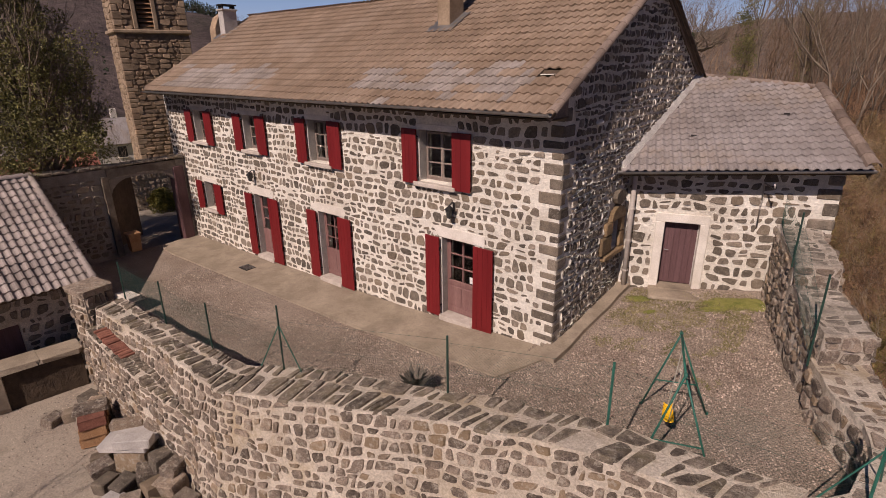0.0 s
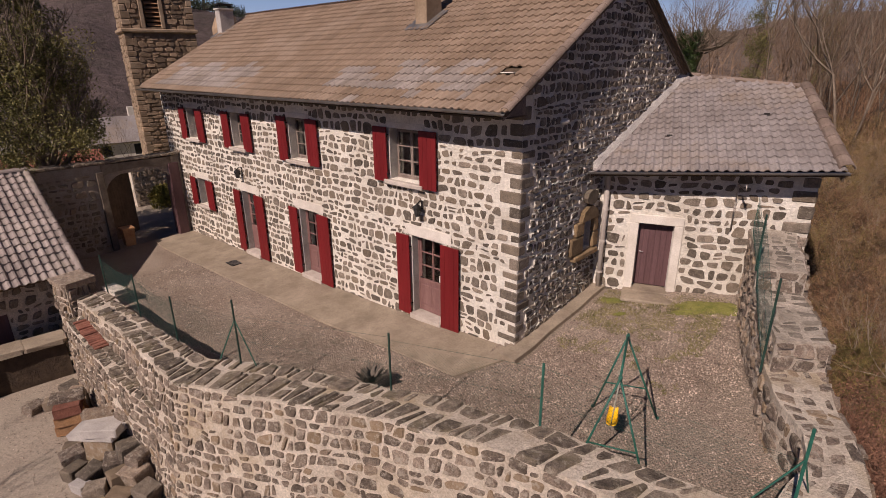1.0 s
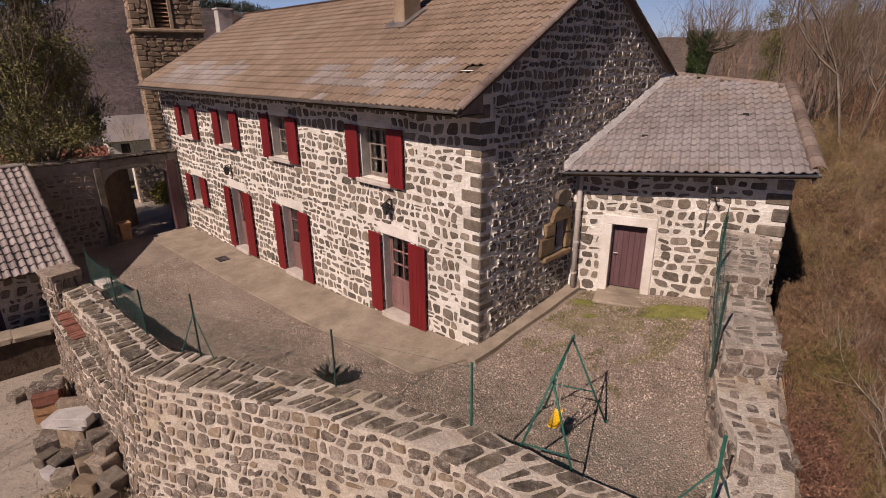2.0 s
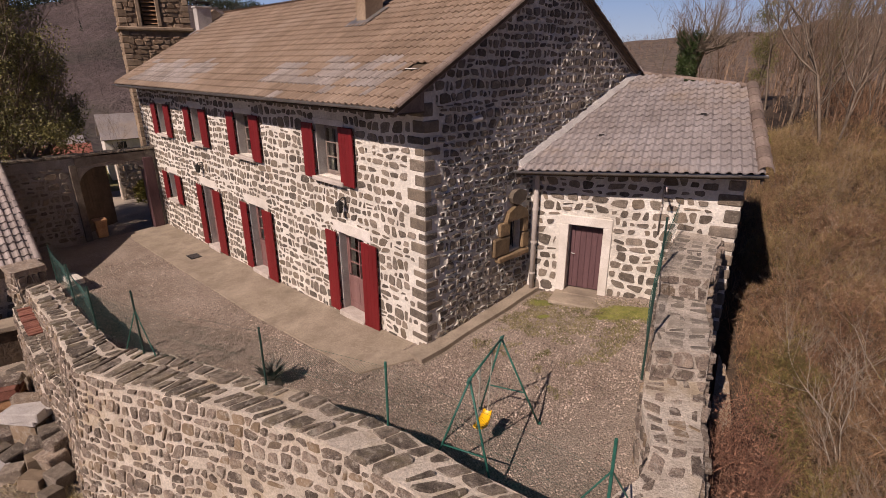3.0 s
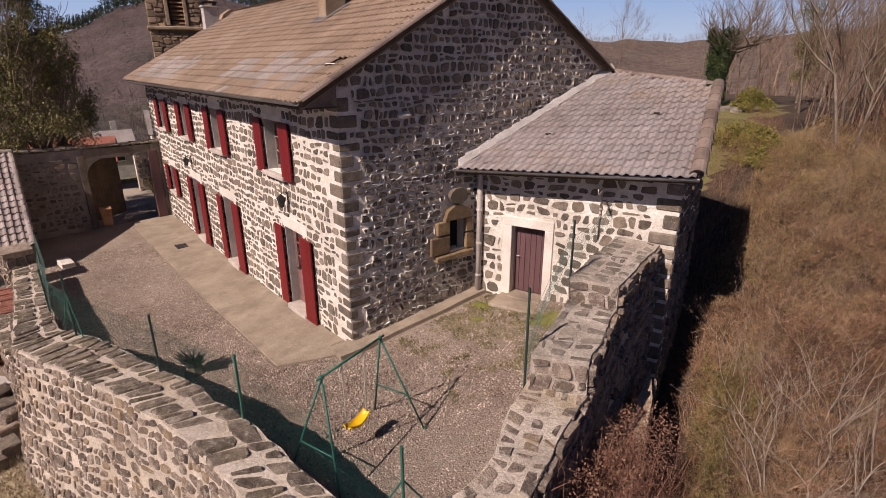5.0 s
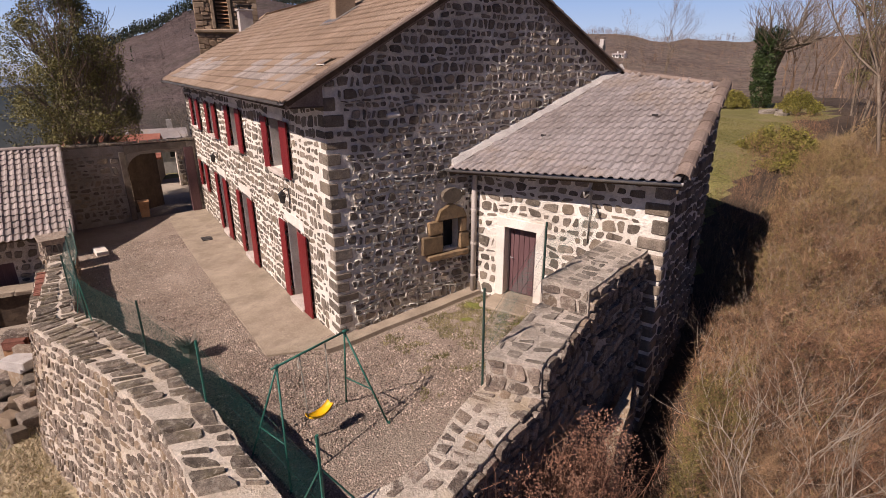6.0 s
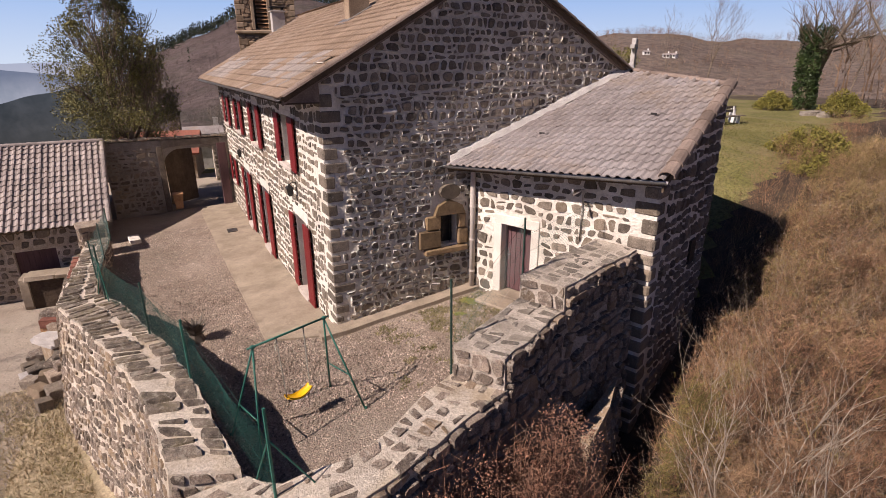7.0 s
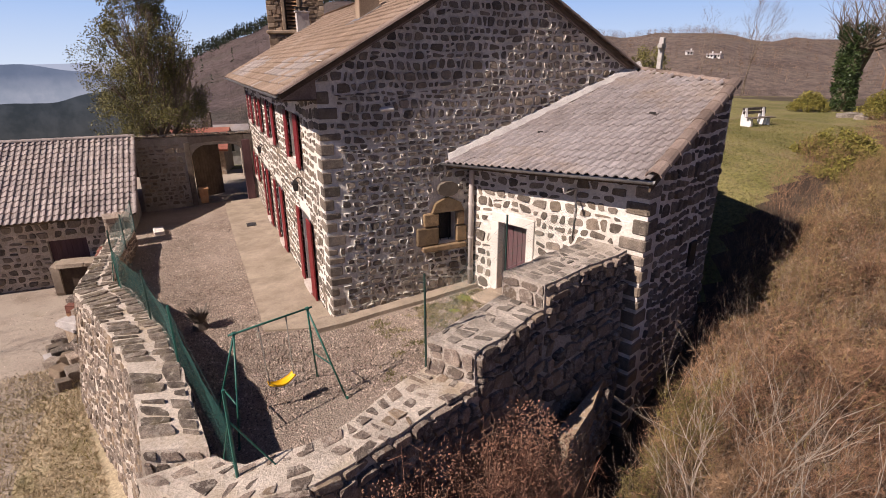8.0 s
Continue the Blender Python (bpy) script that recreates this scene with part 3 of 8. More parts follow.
def land(x, y):
    r = math.hypot(x, y)
    near = lay_of_land(x, y) if r < 160 else 0.0
    psi = math.degrees(math.atan2(-x, y))
    fall = -6.0 * smooth(45, 110, r) - 10 * smooth(70, 200, r) - 90 * smooth(91, 98, psi) * (1 - smooth(122, 140, psi)) * smooth(60, 300, r)
    peak = 520.0
    e = ridge(psi)
    rise = (6 + peak * math.tan(radians(e)) + 16) * smooth(130, peak, r) if e > -1 else (6 - 20 * smooth(130, 700, r))
    rough = (5 * noise.noise((x * 0.012, y * 0.012, 5)) + 3 * noise.noise((x * 0.045, y * 0.045, 9))) * smooth(90, 220, r)
    back = -0.15 * max(0, r - peak) if r > peak else 0
    w = smooth(40, 130, r)
    return near * (1 - w) + (fall + rise * smooth(100, 180, r) + back) * w + rough


def ground_sheet():
    radii = [0.0]
    step = 0.55
    while radii[-1] < 3600:
        radii.append(radii[-1] + step)
        if radii[-1] > 34:
            step *= 1.085
    n = 220
    cx, cy = -2.0, 4.0
    verts = [(cx, cy, land(cx, cy))]
    for r in radii[1:]:
        for k in range(n):
            a = 2 * math.pi * k / n
            x, y = cx + r * math.cos(a), cy + r * math.sin(a)
            verts.append((x, y, land(x, y)))
    faces = [(0, 1 + k, 1 + (k + 1) % n) for k in range(n)]
    for i in range(len(radii) - 2):
        for k in range(n):
            a, b = 1 + i * n + k, 1 + i * n + (k + 1) % n
            faces.append((a, a + n, b + n, b))
    me = mesh_of("ground", verts, faces, EARTH, True)
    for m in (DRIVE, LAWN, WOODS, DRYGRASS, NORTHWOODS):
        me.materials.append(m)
    for f in me.polygons:
        x, y, _ = f.center
        r = math.hypot(x, y)
        wob = 1.2 * noise.noise((x * 0.3, y * 0.3, 1))
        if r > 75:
            # northern bearings take the copy lightened for sunlight
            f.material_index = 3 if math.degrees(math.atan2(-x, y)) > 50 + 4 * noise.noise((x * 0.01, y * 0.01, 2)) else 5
        elif y > 9 + wob and x < 2.9 - 0.28 * (y - 9) + wob and y < 40:
            f.material_index = 2
        elif (y < -7.6 + wob and x < 1.5 + 2 * wob and y > -22 and x > -24) or (y < -5.2 and -24 < x < -4.5) or (-27 < x < -16 and -7 < y < 3):
            f.material_index = 1
        elif x < -22:
            f.material_index = 2
        elif y < -4 and x < 6:
            f.material_index = 4
    return tagged(new("ground", me), "brown hillside with pale drive, lawn and far bare woods", "ground", kind="structure")


ground_sheet()


def far_range(dist, crest, material, label):
    """A strip of far hills from south-west to west, its crest in degrees over the horizon by bearing."""
    v = []
    for k in range(121):
        psi = 78 + k * 0.5
        e = crest(psi)
        x, y = -dist * math.sin(radians(psi)), dist * math.cos(radians(psi))
        v += [(x, y, -700), (x * 1.03, y * 1.03, 6.3 + dist * math.tan(radians(e)))]
    me = mesh_of("backdrop", v, [(2 * k, 2 * k + 2, 2 * k + 3, 2 * k + 1) for k in range(120)], material)
    tagged(new("backdrop", me), label, "hills", kind="structure")


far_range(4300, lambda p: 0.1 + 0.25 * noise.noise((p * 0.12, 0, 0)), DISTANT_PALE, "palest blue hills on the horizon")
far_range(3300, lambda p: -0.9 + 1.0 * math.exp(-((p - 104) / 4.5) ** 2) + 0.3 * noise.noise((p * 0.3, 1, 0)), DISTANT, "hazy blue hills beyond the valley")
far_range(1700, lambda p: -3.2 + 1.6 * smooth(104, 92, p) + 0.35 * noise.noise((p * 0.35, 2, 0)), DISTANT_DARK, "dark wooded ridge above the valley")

ring = [(-4750 * math.sin(radians(3 * k - 70)), 4750 * math.cos(radians(3 * k - 70))) for k in range(71)]
tagged(new("backdrop", mesh_of("backdrop", [(x, y, -300) for x, y in ring] + [(x, y, 640) for x, y in ring], [(k, k + 1, 72 + k, 71 + k) for k in range(70)], SKYBAND)),
       "pale blue sky above the horizon", "sky", kind="structure")

# ---- terrace ----
S_IN = [(5.38, -2.94), (3.13, -3.27), (0.6, -3.78), (-2.9, -4.70), (-4.5, -5.35), (-7.0, -5.48), (-11.4, -5.45)]
S_OUT = [(5.02, -3.80), (2.78, -4.10), (0.4, -4.78), (-2.6, -5.78), (-4.3, -6.25), (-7.3, -6.15), (-11.3, -6.20)]
S_TOP = [1.30, 1.32, 1.10, 0.69, 0.46, 0.36, 0.08]
A_IN, A_OUT, A_TOP = [(3.50, 4.95), (4.25, 2.37)], [(4.40, 5.25), (5.05, 2.77)], [2.68, 2.60]
B_IN, B_OUT, B_TOP = [(4.25, 2.37), (5.06, 0.48)], [(5.05, 2.77), (5.79, 0.98)], [2.12, 2.04]
C_IN = [(4.95, 0.58), (5.28, -0.20), (5.82, -1.05), (5.98, -1.75), (5.80, -2.50), (5.32, -2.90)]
C_OUT = [(5.80, 1.05), (6.04, 0.15), (6.44, -0.78), (6.70, -1.75), (6.46, -3.05), (5.37, -3.86)]
C_TOP = [1.46, 1.45, 1.42, 1.34, 1.20, 1.12]

nx, ny = 96, 56
tv, tf = [], []
for j in range(ny + 1):
    for i in range(nx + 1):
        t = i / nx
        x = -18.2 + 24.6 * t
        ylo = -5.9 if x < -4.5 else -5.9 + (x + 4.5) * 0.30
        if x > 5:
            ylo = -3.2
        yhi = 6.5 if x > -0.3 else 0.2
        y = ylo + (yhi - ylo) * j / ny
        xx = min(x, 5.95 - 0.42 * max(0.0, y + 0.2) - 0.25 * max(0.0, -y - 2.2))
        z = terrace_z(xx, y)
        tv.append((xx, y, z + 0.012 * noise.noise((xx * 1.3, y * 1.3, 2)) + 0.03 * noise.noise((xx * 0.3, y * 0.3, 4))))
for j in range(ny):
    for i in range(nx):
        a = j * (nx + 1) + i
        tf.append((a, a + 1, a + nx + 2, a + nx + 1))
terrace = tagged(new("terrace_floor", mesh_of("terrace_floor", tv, tf, GRAVEL, True)), "grey-brown gravel yard in front of the house", "gravel", kind="structure")

# concrete strip along the front, widening to a corner, and the kerb along the gable
front_edge = [(-18.0, -1.70), (-16.6, -1.84), (-12.5, -1.80), (-9.0, -1.76), (-5.0, -1.69), (-1.5, -1.66), (-0.42, -1.67), (0.10, -0.46)]
pv, pf = [], []
for x, y in front_edge:
    pv += [(x, y, terrace_z(x, y) - 0.12), (x, y, terrace_z(x, y) + 0.045), (x, 0.3, terrace_z(x, 0) + 0.065), (x, 0.3, terrace_z(x, 0) - 0.12)]
for i in range(len(front_edge) - 1):
    a, b = 4 * i, 4 * i + 4
    pf += [(a, b, b + 1, a + 1), (a + 1, b + 1, b + 2, a + 2), (a + 2, b + 2, b + 3, a + 3)]
pf += [(0, 1, 2, 3), (len(pv) - 1, len(pv) - 2, len(pv) - 3, len(pv) - 4)]
tagged(new("pavement", mesh_of("pavement", pv, pf, CONCRETE)), "worn tan concrete strip along the house front", "pavement", kind="structure")
kv, kf = [], []
for i in range(7):
    y = -0.50 + i * 0.75
    x1 = 0.36 + 0.02 * math.sin(i * 2.1)
    z = terrace_z(0.5, y)
    kv += [(-0.1, y, z + 0.13), (x1, y, z + 0.10), (x1 + 0.02, y, z - 0.15)]
for i in range(6):
    a = 3 * i
    kf += [(a, a + 1, a + 4, a + 3), (a + 1, a + 2, a + 5, a + 4)]
kf.append((0, 2, 1))
tagged(new("kerb", mesh_of("kerb", kv, kf, CONCRETE)), "low concrete kerb along the gable foot", "kerb", kind="structure")


# ---- dry-laid walls round the terrace ----
def line(pts):
    """Arc length of a line, and the point and unit direction at a length."""
    ps = [Vector((*p, 0)) for p in pts]
    acc = [0.0]
    for a, b in zip(ps, ps[1:]):
        acc.append(acc[-1] + (b - a).length)

    def at(s):
        for i in range(len(ps) - 1):
            if s <= acc[i + 1] or i == len(ps) - 2:
                t = (s - acc[i]) / (acc[i + 1] - acc[i])
                return ps[i].lerp(ps[i + 1], t), i, t
    return acc, at


def weather(inner, outer, top, seed):
    """Finer points along a wall, knocked a little out of line."""
    a, b, c = [inner[0]], [outer[0]], [top[0]]
    for i in range(len(inner) - 1):
        cuts = max(1, round(math.dist(inner[i], inner[i + 1]) / 0.32))
        for k in range(1, cuts + 1):
            t = k / cuts
            end = i == len(inner) - 2 and k == cuts
            for out, p, q, off in ((a, inner[i], inner[i + 1], 0.0), (b, outer[i], outer[i + 1], 40.0)):
                x, y = p[0] + (q[0] - p[0]) * t, p[1] + (q[1] - p[1]) * t
                w = 0.0 if end else 1.0
                out.append((x + 0.07 * w * noise.noise((x * 2.1, y * 2.1, seed + off)), y + 0.07 * w * noise.noise((x * 2.1, y * 2.1, seed + off + 7))))
            c.append(top[i] + (top[i + 1] - top[i]) * t + (0.0 if end else 0.06 * noise.noise((x * 1.7, y * 1.7, seed + 3))))
    return a, b, c


def ribbon(name, label, inner, outer, top, zin, zout, batter, seed, mortar, facing, cap, near_out=0, near_top=0, key=None, cell=(0.33, 0.26),
           inside=True, cap_cell=0.27, cap_depth=0.035, cap_gap=0.035, gap=0.05, cap_rows=0.5, jitter=0.3, relief=0.04):
    """A thick wall between an inner and an outer line, faced with stones on both sides and topped with crosswise coping stones."""
    w = tagged(thing(name, (inner[0][0], inner[0][1], zin)), label, "stone wall", kind="structure")
    inner, outer, top = weather(inner, outer, top, seed)
    n = len(inner)
    v, f = [], []
    acc_o, at_o = line(outer)
    acc_i, at_i = line(inner)
    for i in range(n):
        mid = Vector(outer[i]) - Vector(inner[i])
        o = Vector(outer[i]) + mid.normalized() * batter
        v += [(*inner[i], zin), (*inner[i], top[i] - 0.02), (*outer[i], top[i] - 0.05), (*o, zout)]
    for i in range(n - 1):
        a, b = 4 * i, 4 * i + 4
        for k in range(4):
            k2 = (k + 1) % 4
            f.append((a + k, a + k2, b + k2, b + k))
    f += [(3, 2, 1, 0), (len(v) - 4, len(v) - 3, len(v) - 2, len(v) - 1)]
    part("core", (v, f), mortar, w)

    def out_place(s, depth, d):
        p, i, t = at_o(s)
        dv = Vector(outer[i]).lerp(Vector(outer[i + 1]), t) - Vector(inner[i]).lerp(Vector(inner[i + 1]), t)
        nrm = Vector((dv.x, dv.y, 0)).normalized()
        zt = top[i] + (top[i + 1] - top[i]) * t - 0.05
        return p + nrm * (d + batter * depth / max(0.1, zt - zout)) + Vector((0, 0, zt - depth))

    def in_place(s, depth, d):
        p, i, t = at_i(s)
        dv = Vector(inner[i]).lerp(Vector(inner[i + 1]), t) - Vector(outer[i]).lerp(Vector(outer[i + 1]), t)
        return p + Vector((dv.x, dv.y, 0)).normalized() * d + Vector((0, 0, top[i] + (top[i + 1] - top[i]) * t - 0.02 - depth))

    def top_place(s, q, d):
        p, i, t = at_i(s * acc_i[-1])
        # the same share of the stretch on both lines keeps coping square to the wall
        a, b = Vector((*inner[i], 0)).lerp(Vector((*inner[i + 1], 0)), t), Vector((*outer[i], 0)).lerp(Vector((*outer[i + 1], 0)), t)
        return a.lerp(b, q) + Vector((0, 0, top[i] + (top[i + 1] - top[i]) * t - 0.02 - 0.03 * q + d))

    def end_place(i):
        """The end face of the wall at corner i: across from the inner line, then down."""
        a, b = Vector((*inner[i], 0)), Vector((*outer[i], 0))
        away = a - Vector((*inner[1 if i == 0 else n - 2], 0))
        across = (b - a).normalized()
        nrm = (away - across * away.dot(across)).normalized()
        return lambda u, dn, d: a + across * u + nrm * d + Vector((0, 0, top[i] - 0.03 - dn))

    for i in (0, n - 1):
        width = (Vector(inner[i]) - Vector(outer[i])).length
        lay(stones(0.0, width, 0.03, 1.1, cell[0], cell[1], seed + 6 + i, gap), end_place(i), facing, w, seed + 7 + i, 0.03, 0.87, flip=i == 0)
    deep = max(top) - zout
    miss = random.Random(seed + 70)
    face = [o for o in stones(0.03, acc_o[-1] - 0.03, 0.02, deep - 0.03, cell[0], cell[1], seed, gap, jitter) if miss.random() > 0.05]
    lay(face, out_place, facing, w, seed, relief, 0.88, near_out, key, cut=(0.06, 0.24))
    if inside:
        deep = max(top) - zin
        lay(stones(0.03, acc_i[-1] - 0.03, 0.10, deep, cell[0], cell[1], seed + 1, 0.05), in_place, facing, w, seed + 1, 0.04)
    length = acc_i[-1]
    raw = stones(0.0, length, 0.0, 1.0, cap_cell, cap_rows, seed + 2, cap_gap, 0.20)
    rnd = random.Random(seed + 3)
    caps = []
    for o in raw:
        lip, inn = rnd.uniform(0.0, 0.09), rnd.uniform(0.0, 0.05)
        if rnd.random() > 0.04:
            caps.append([(u, q + lip if q > 0.85 else q - inn if q < 0.15 else q) for u, q in o])
    lay(caps, lambda u, q, d: top_place(min(0.9999, max(0, u / length)), q, d), cap, w, seed + 4, cap_depth, 0.90, near_top, key, name="coping_stone", cut=(0.03, 0.13))
    return w


def toward(px, py):
    return lambda p: (p[0] - px) ** 2 + (p[1] - py) ** 2


ribbon("wall_south", "curved retaining wall of basalt rubble with crosswise coping", S_IN, S_OUT, S_TOP, -0.5, -3.6, 0.55, 11, OLD_MORTAR, RUBBLE, COPING,
       280, 110, toward(4.0, -5.0), (0.275, 0.215), cap_cell=0.32, cap_gap=0.075, cap_depth=0.04, gap=0.05, jitter=0.5, relief=0.034, cap_rows=0.46)
ribbon("wall_east_upper", "high step of the stone wall against the annex", A_IN, A_OUT, A_TOP, 0.1, -3.4, 0.12, 31, EAST_MORTAR, RUBBLE, EAST_TOP, 0, 20, toward(5, 1), (0.34, 0.24), cap_cell=0.27, cap_depth=0.016, cap_gap=0.085, cap_rows=0.33, gap=0.024, jitter=0.6, relief=0.085)
ribbon("wall_east_middle", "middle step of the stone wall beside the yard", B_IN, B_OUT, B_TOP, 0.1, -3.4, 0.12, 41, EAST_MORTAR, RUBBLE, EAST_TOP, 40, 30, toward(6, 0), (0.34, 0.24), cap_cell=0.27, cap_depth=0.016, cap_gap=0.085, cap_rows=0.33, gap=0.024, jitter=0.6, relief=0.085)
ribbon("wall_east_lower", "low stone wall with flat mortared top round the corner", C_IN, C_OUT, C_TOP, -0.3, -3.8, 0.15, 51, OLD_MORTAR, RUBBLE, RUBBLE, 60, 60, toward(7, -2), (0.32, 0.24), cap_cell=0.27, cap_depth=0.016, cap_gap=0.085, cap_rows=0.33, gap=0.024, jitter=0.6, relief=0.085)
foot = tagged(thing("wall_footing", (5.3, 3.4, -2.8)), "pale tapering stone footing against the high wall", "footing", kind="structure")
part("core", prism([(5.50, 2.85), (5.86, 2.95), (5.50, 3.75), (5.02, 4.42)], -3.2, [-0.38, -0.35, -0.05, 0.20]), RUBBLE, foot)
lay(stones(0.0, 1.75, 0.0, 1.6, 0.32, 0.24, 56, 0.05), lambda u, w, d: Vector((5.87 - 0.42 * u + 0.9 * d, 2.92 + 0.91 * u + 0.42 * d, -0.38 + 0.24 * u - w)), RUBBLE, foot, 57, 0.03)
# the step that stands before the south wall, topped with bricks
L_IN = [(-4.6, -6.30), (-7.3, -6.20), (-10.9, -6.22)]
L_OUT = [(-4.7, -6.36), (-7.3, -6.68), (-10.9, -6.66)]
ribbon("wall_ledge", "lower stone footing wall with a worn red brick top", L_IN, L_OUT, [-0.75, -0.48, -0.30], -3.4, -3.5, 0.12, 61, OLD_MORTAR, RUBBLE, COPING, 0, 0, None, (0.27, 0.20), inside=False, cap_cell=0.20)
ledge_bricks = bpy.data.objects["wall_ledge"]
rnd = random.Random(64)
for i in range(17):
    x = -10.4 + i * 0.115
    part("brick", box((x, -6.42 + rnd.uniform(-0.02, 0.02), -0.27 - (x + 10.9) * 0.05 + rnd.uniform(-0.015, 0.02)), (0.10, 0.34, 0.07), rnd.uniform(-6, 6), 0.012), BRICK, ledge_bricks)


# ---- the house ----
X_W, DEPTH, EAVE_Y, RIDGE_Y, RIDGE_Z = -19.0, 9.06, -0.80, 4.53, 8.62
FRONT_PITCH = 0.56


def roof_z(y):
    return RIDGE_Z - FRONT_PITCH * abs(y - RIDGE_Y)


house = thing("house", (-9, 4, 0), "long two-storey basalt farmhouse with white mortar and red shutters", "house")
WINDOWS = [(-16.55, 3.68, -15.55, 4.88), (-12.80, 3.68, -11.85, 4.90), (-8.95, 3.65, -7.85, 4.96), (-4.16, 3.65, -2.98, 4.98), (-16.55, 0.85, -15.60, 1.98)]
DOORS = [(-12.70, -0.52, -11.65, 2.00), (-8.80, -0.44, -7.70, 2.00), (-3.42, -0.20, -2.30, 2.20)]
front = flat_place((0, 0, 0), (1, 0, 0), (0, 0, 1), (0, -1, 0))
wall_front = part("wall_front", holed_wall(front, [X_W, 0.0], [-1.2, roof_z(0) - 0.12], WINDOWS + DOORS, 0.5), MORTAR, house, "cream lime-mortared wall set with dark basalt stones")
trim_holes = [(a - 0.06, b - (0.16 if i < 5 else 0.02), c + 0.06, d + (0.22 if i < 5 else 0.30)) for i, (a, b, c, d) in enumerate(WINDOWS + DOORS)]
rnd = random.Random(7)
QUOINS, z = [], -0.32
while z < 5.5:
    h = rnd.uniform(0.22, 0.38)
    long = len(QUOINS) % 2 == 0
    QUOINS.append((z, h, rnd.uniform(0.42, 0.66) if long else rnd.uniform(0.24, 0.40), rnd.uniform(0.22, 0.36) if long else rnd.uniform(0.36, 0.58)))
    z += h
QUOIN_HOLES = [(-lx - 0.02, z, 0.1, z + h) for z, h, lx, ly in QUOINS]
lay(stones(X_W + 0.05, -0.02, -0.72, roof_z(0) - 0.2, 0.29, 0.225, 101, 0.053, 0.38, trim_holes + QUOIN_HOLES), front, BASALT, wall_front, 102, 0.018, 0.88, 300, toward(0.5, -2.0))

gable = flat_place((0, 0, 0), (0, 1, 0), (0, 0, 1), (1, 0, 0))
SMALL = (2.92, 1.78, 3.41, 2.60)
gz = roof_z(0) - 0.12
gv, gf = holed_wall(gable, [0.5, DEPTH], [-1.2, gz], [SMALL], 0.5)
pent = [(0.0, gz), (DEPTH, gz), (RIDGE_Y, roof_z(RIDGE_Y) - 0.10)]
o = len(gv)
gv = list(gv) + [Vector((0, y, z)) for y, z in pent] + [Vector((-0.5, y, z)) for y, z in pent]
gf = gf + [(o, o + 1, o + 2), (o + 5, o + 4, o + 3), (o, o + 2, o + 5, o + 3), (o + 2, o + 1, o + 4, o + 5)]
wall_gable = part("wall_gable", (gv, gf), MORTAR, house, "gable wall of dark basalt in raised mortar")
slope_n = Vector((-FRONT_PITCH, 1)).normalized()
edges = [(0, roof_z(0) - 0.16, slope_n.x, slope_n.y), (DEPTH, roof_z(0) - 0.16, -slope_n.x, slope_n.y)]
gable_holes = [(2.40, 1.54, 3.72, 1.76), (2.26, 1.74, 2.94, 2.26), (2.46, 2.24, 2.94, 2.64), (3.39, 1.74, 3.76, 2.64), (2.92, 1.76, 3.41, 2.62), (2.70, 2.62, 3.64, 3.04), (2.85, 3.0, 3.49, 3.44)] + [(-0.1, z, ly + 0.02, z + h) for z, h, lx, ly in QUOINS]
gable_stones = stones(0.02, DEPTH - 0.02, -0.4, 8.4, 0.235, 0.175, 111, 0.036, 0.42, gable_holes, edges)
beads(gable_stones, gable, MORTAR, wall_gable, 113, 0.036, 0.026)
lay(gable_stones, gable, BASALT, wall_gable, 112, 0.036, 0.74, 300, toward(0, 0.5))

wall_back = part("wall_back", box((X_W / 2, DEPTH - 0.25, 2.4), (-X_W - 0.5, 0.5, 7.2)), MORTAR, house)
west = [(X_W, 0.5, -1.2), (X_W, DEPTH - 0.5, -1.2), (X_W, DEPTH - 0.5, gz), (X_W, RIDGE_Y, RIDGE_Z - 0.15), (X_W, 0.5, gz + 0.2)]
part("wall_west", ([*west, *[(x + 0.5, y, z) for x, y, z in west]], [(4, 3, 2, 1, 0), (5, 6, 7, 8, 9), (0, 1, 6, 5), (1, 2, 7, 6), (2, 3, 8, 7), (3, 4, 9, 8), (4, 0, 5, 9)]), MORTAR, house)
part("upper_floor", box((X_W / 2, DEPTH / 2, 2.85), (-X_W - 1.1, DEPTH - 1.1, 0.25)), OLDWOOD, house)
part("attic_floor", box((X_W / 2, DEPTH / 2, 5.65), (-X_W - 1.1, DEPTH - 1.1, 0.2)), OLDWOOD, house)
part("partition", box((X_W / 2, 4.4, 2.6), (-X_W - 1.1, 0.15, 5.8)), PLASTER, house)

# corner quoins, long and short in turn
for z, h, lx, ly in QUOINS:
    part("quoin", box((-lx / 2 + 0.02, ly / 2 - 0.02, z + h / 2), (lx, ly, h - rnd.uniform(0.03, 0.055)), rnd.uniform(-1.5, 1.5), 0.04), QUOIN if rnd.random() < 0.45 else BASALT, wall_front)

# the small gable window in ochre stones
def ochre(y0, z0, y1, z1, extra=0.0):
    part("window_stone", box((0.0, (y0 + y1) / 2, (z0 + z1) / 2), (0.20 + extra, y1 - y0 - 0.02, z1 - z0 - 0.02), 0, 0.03), OCHRE, wall_gable, "warm ochre sandstone block")


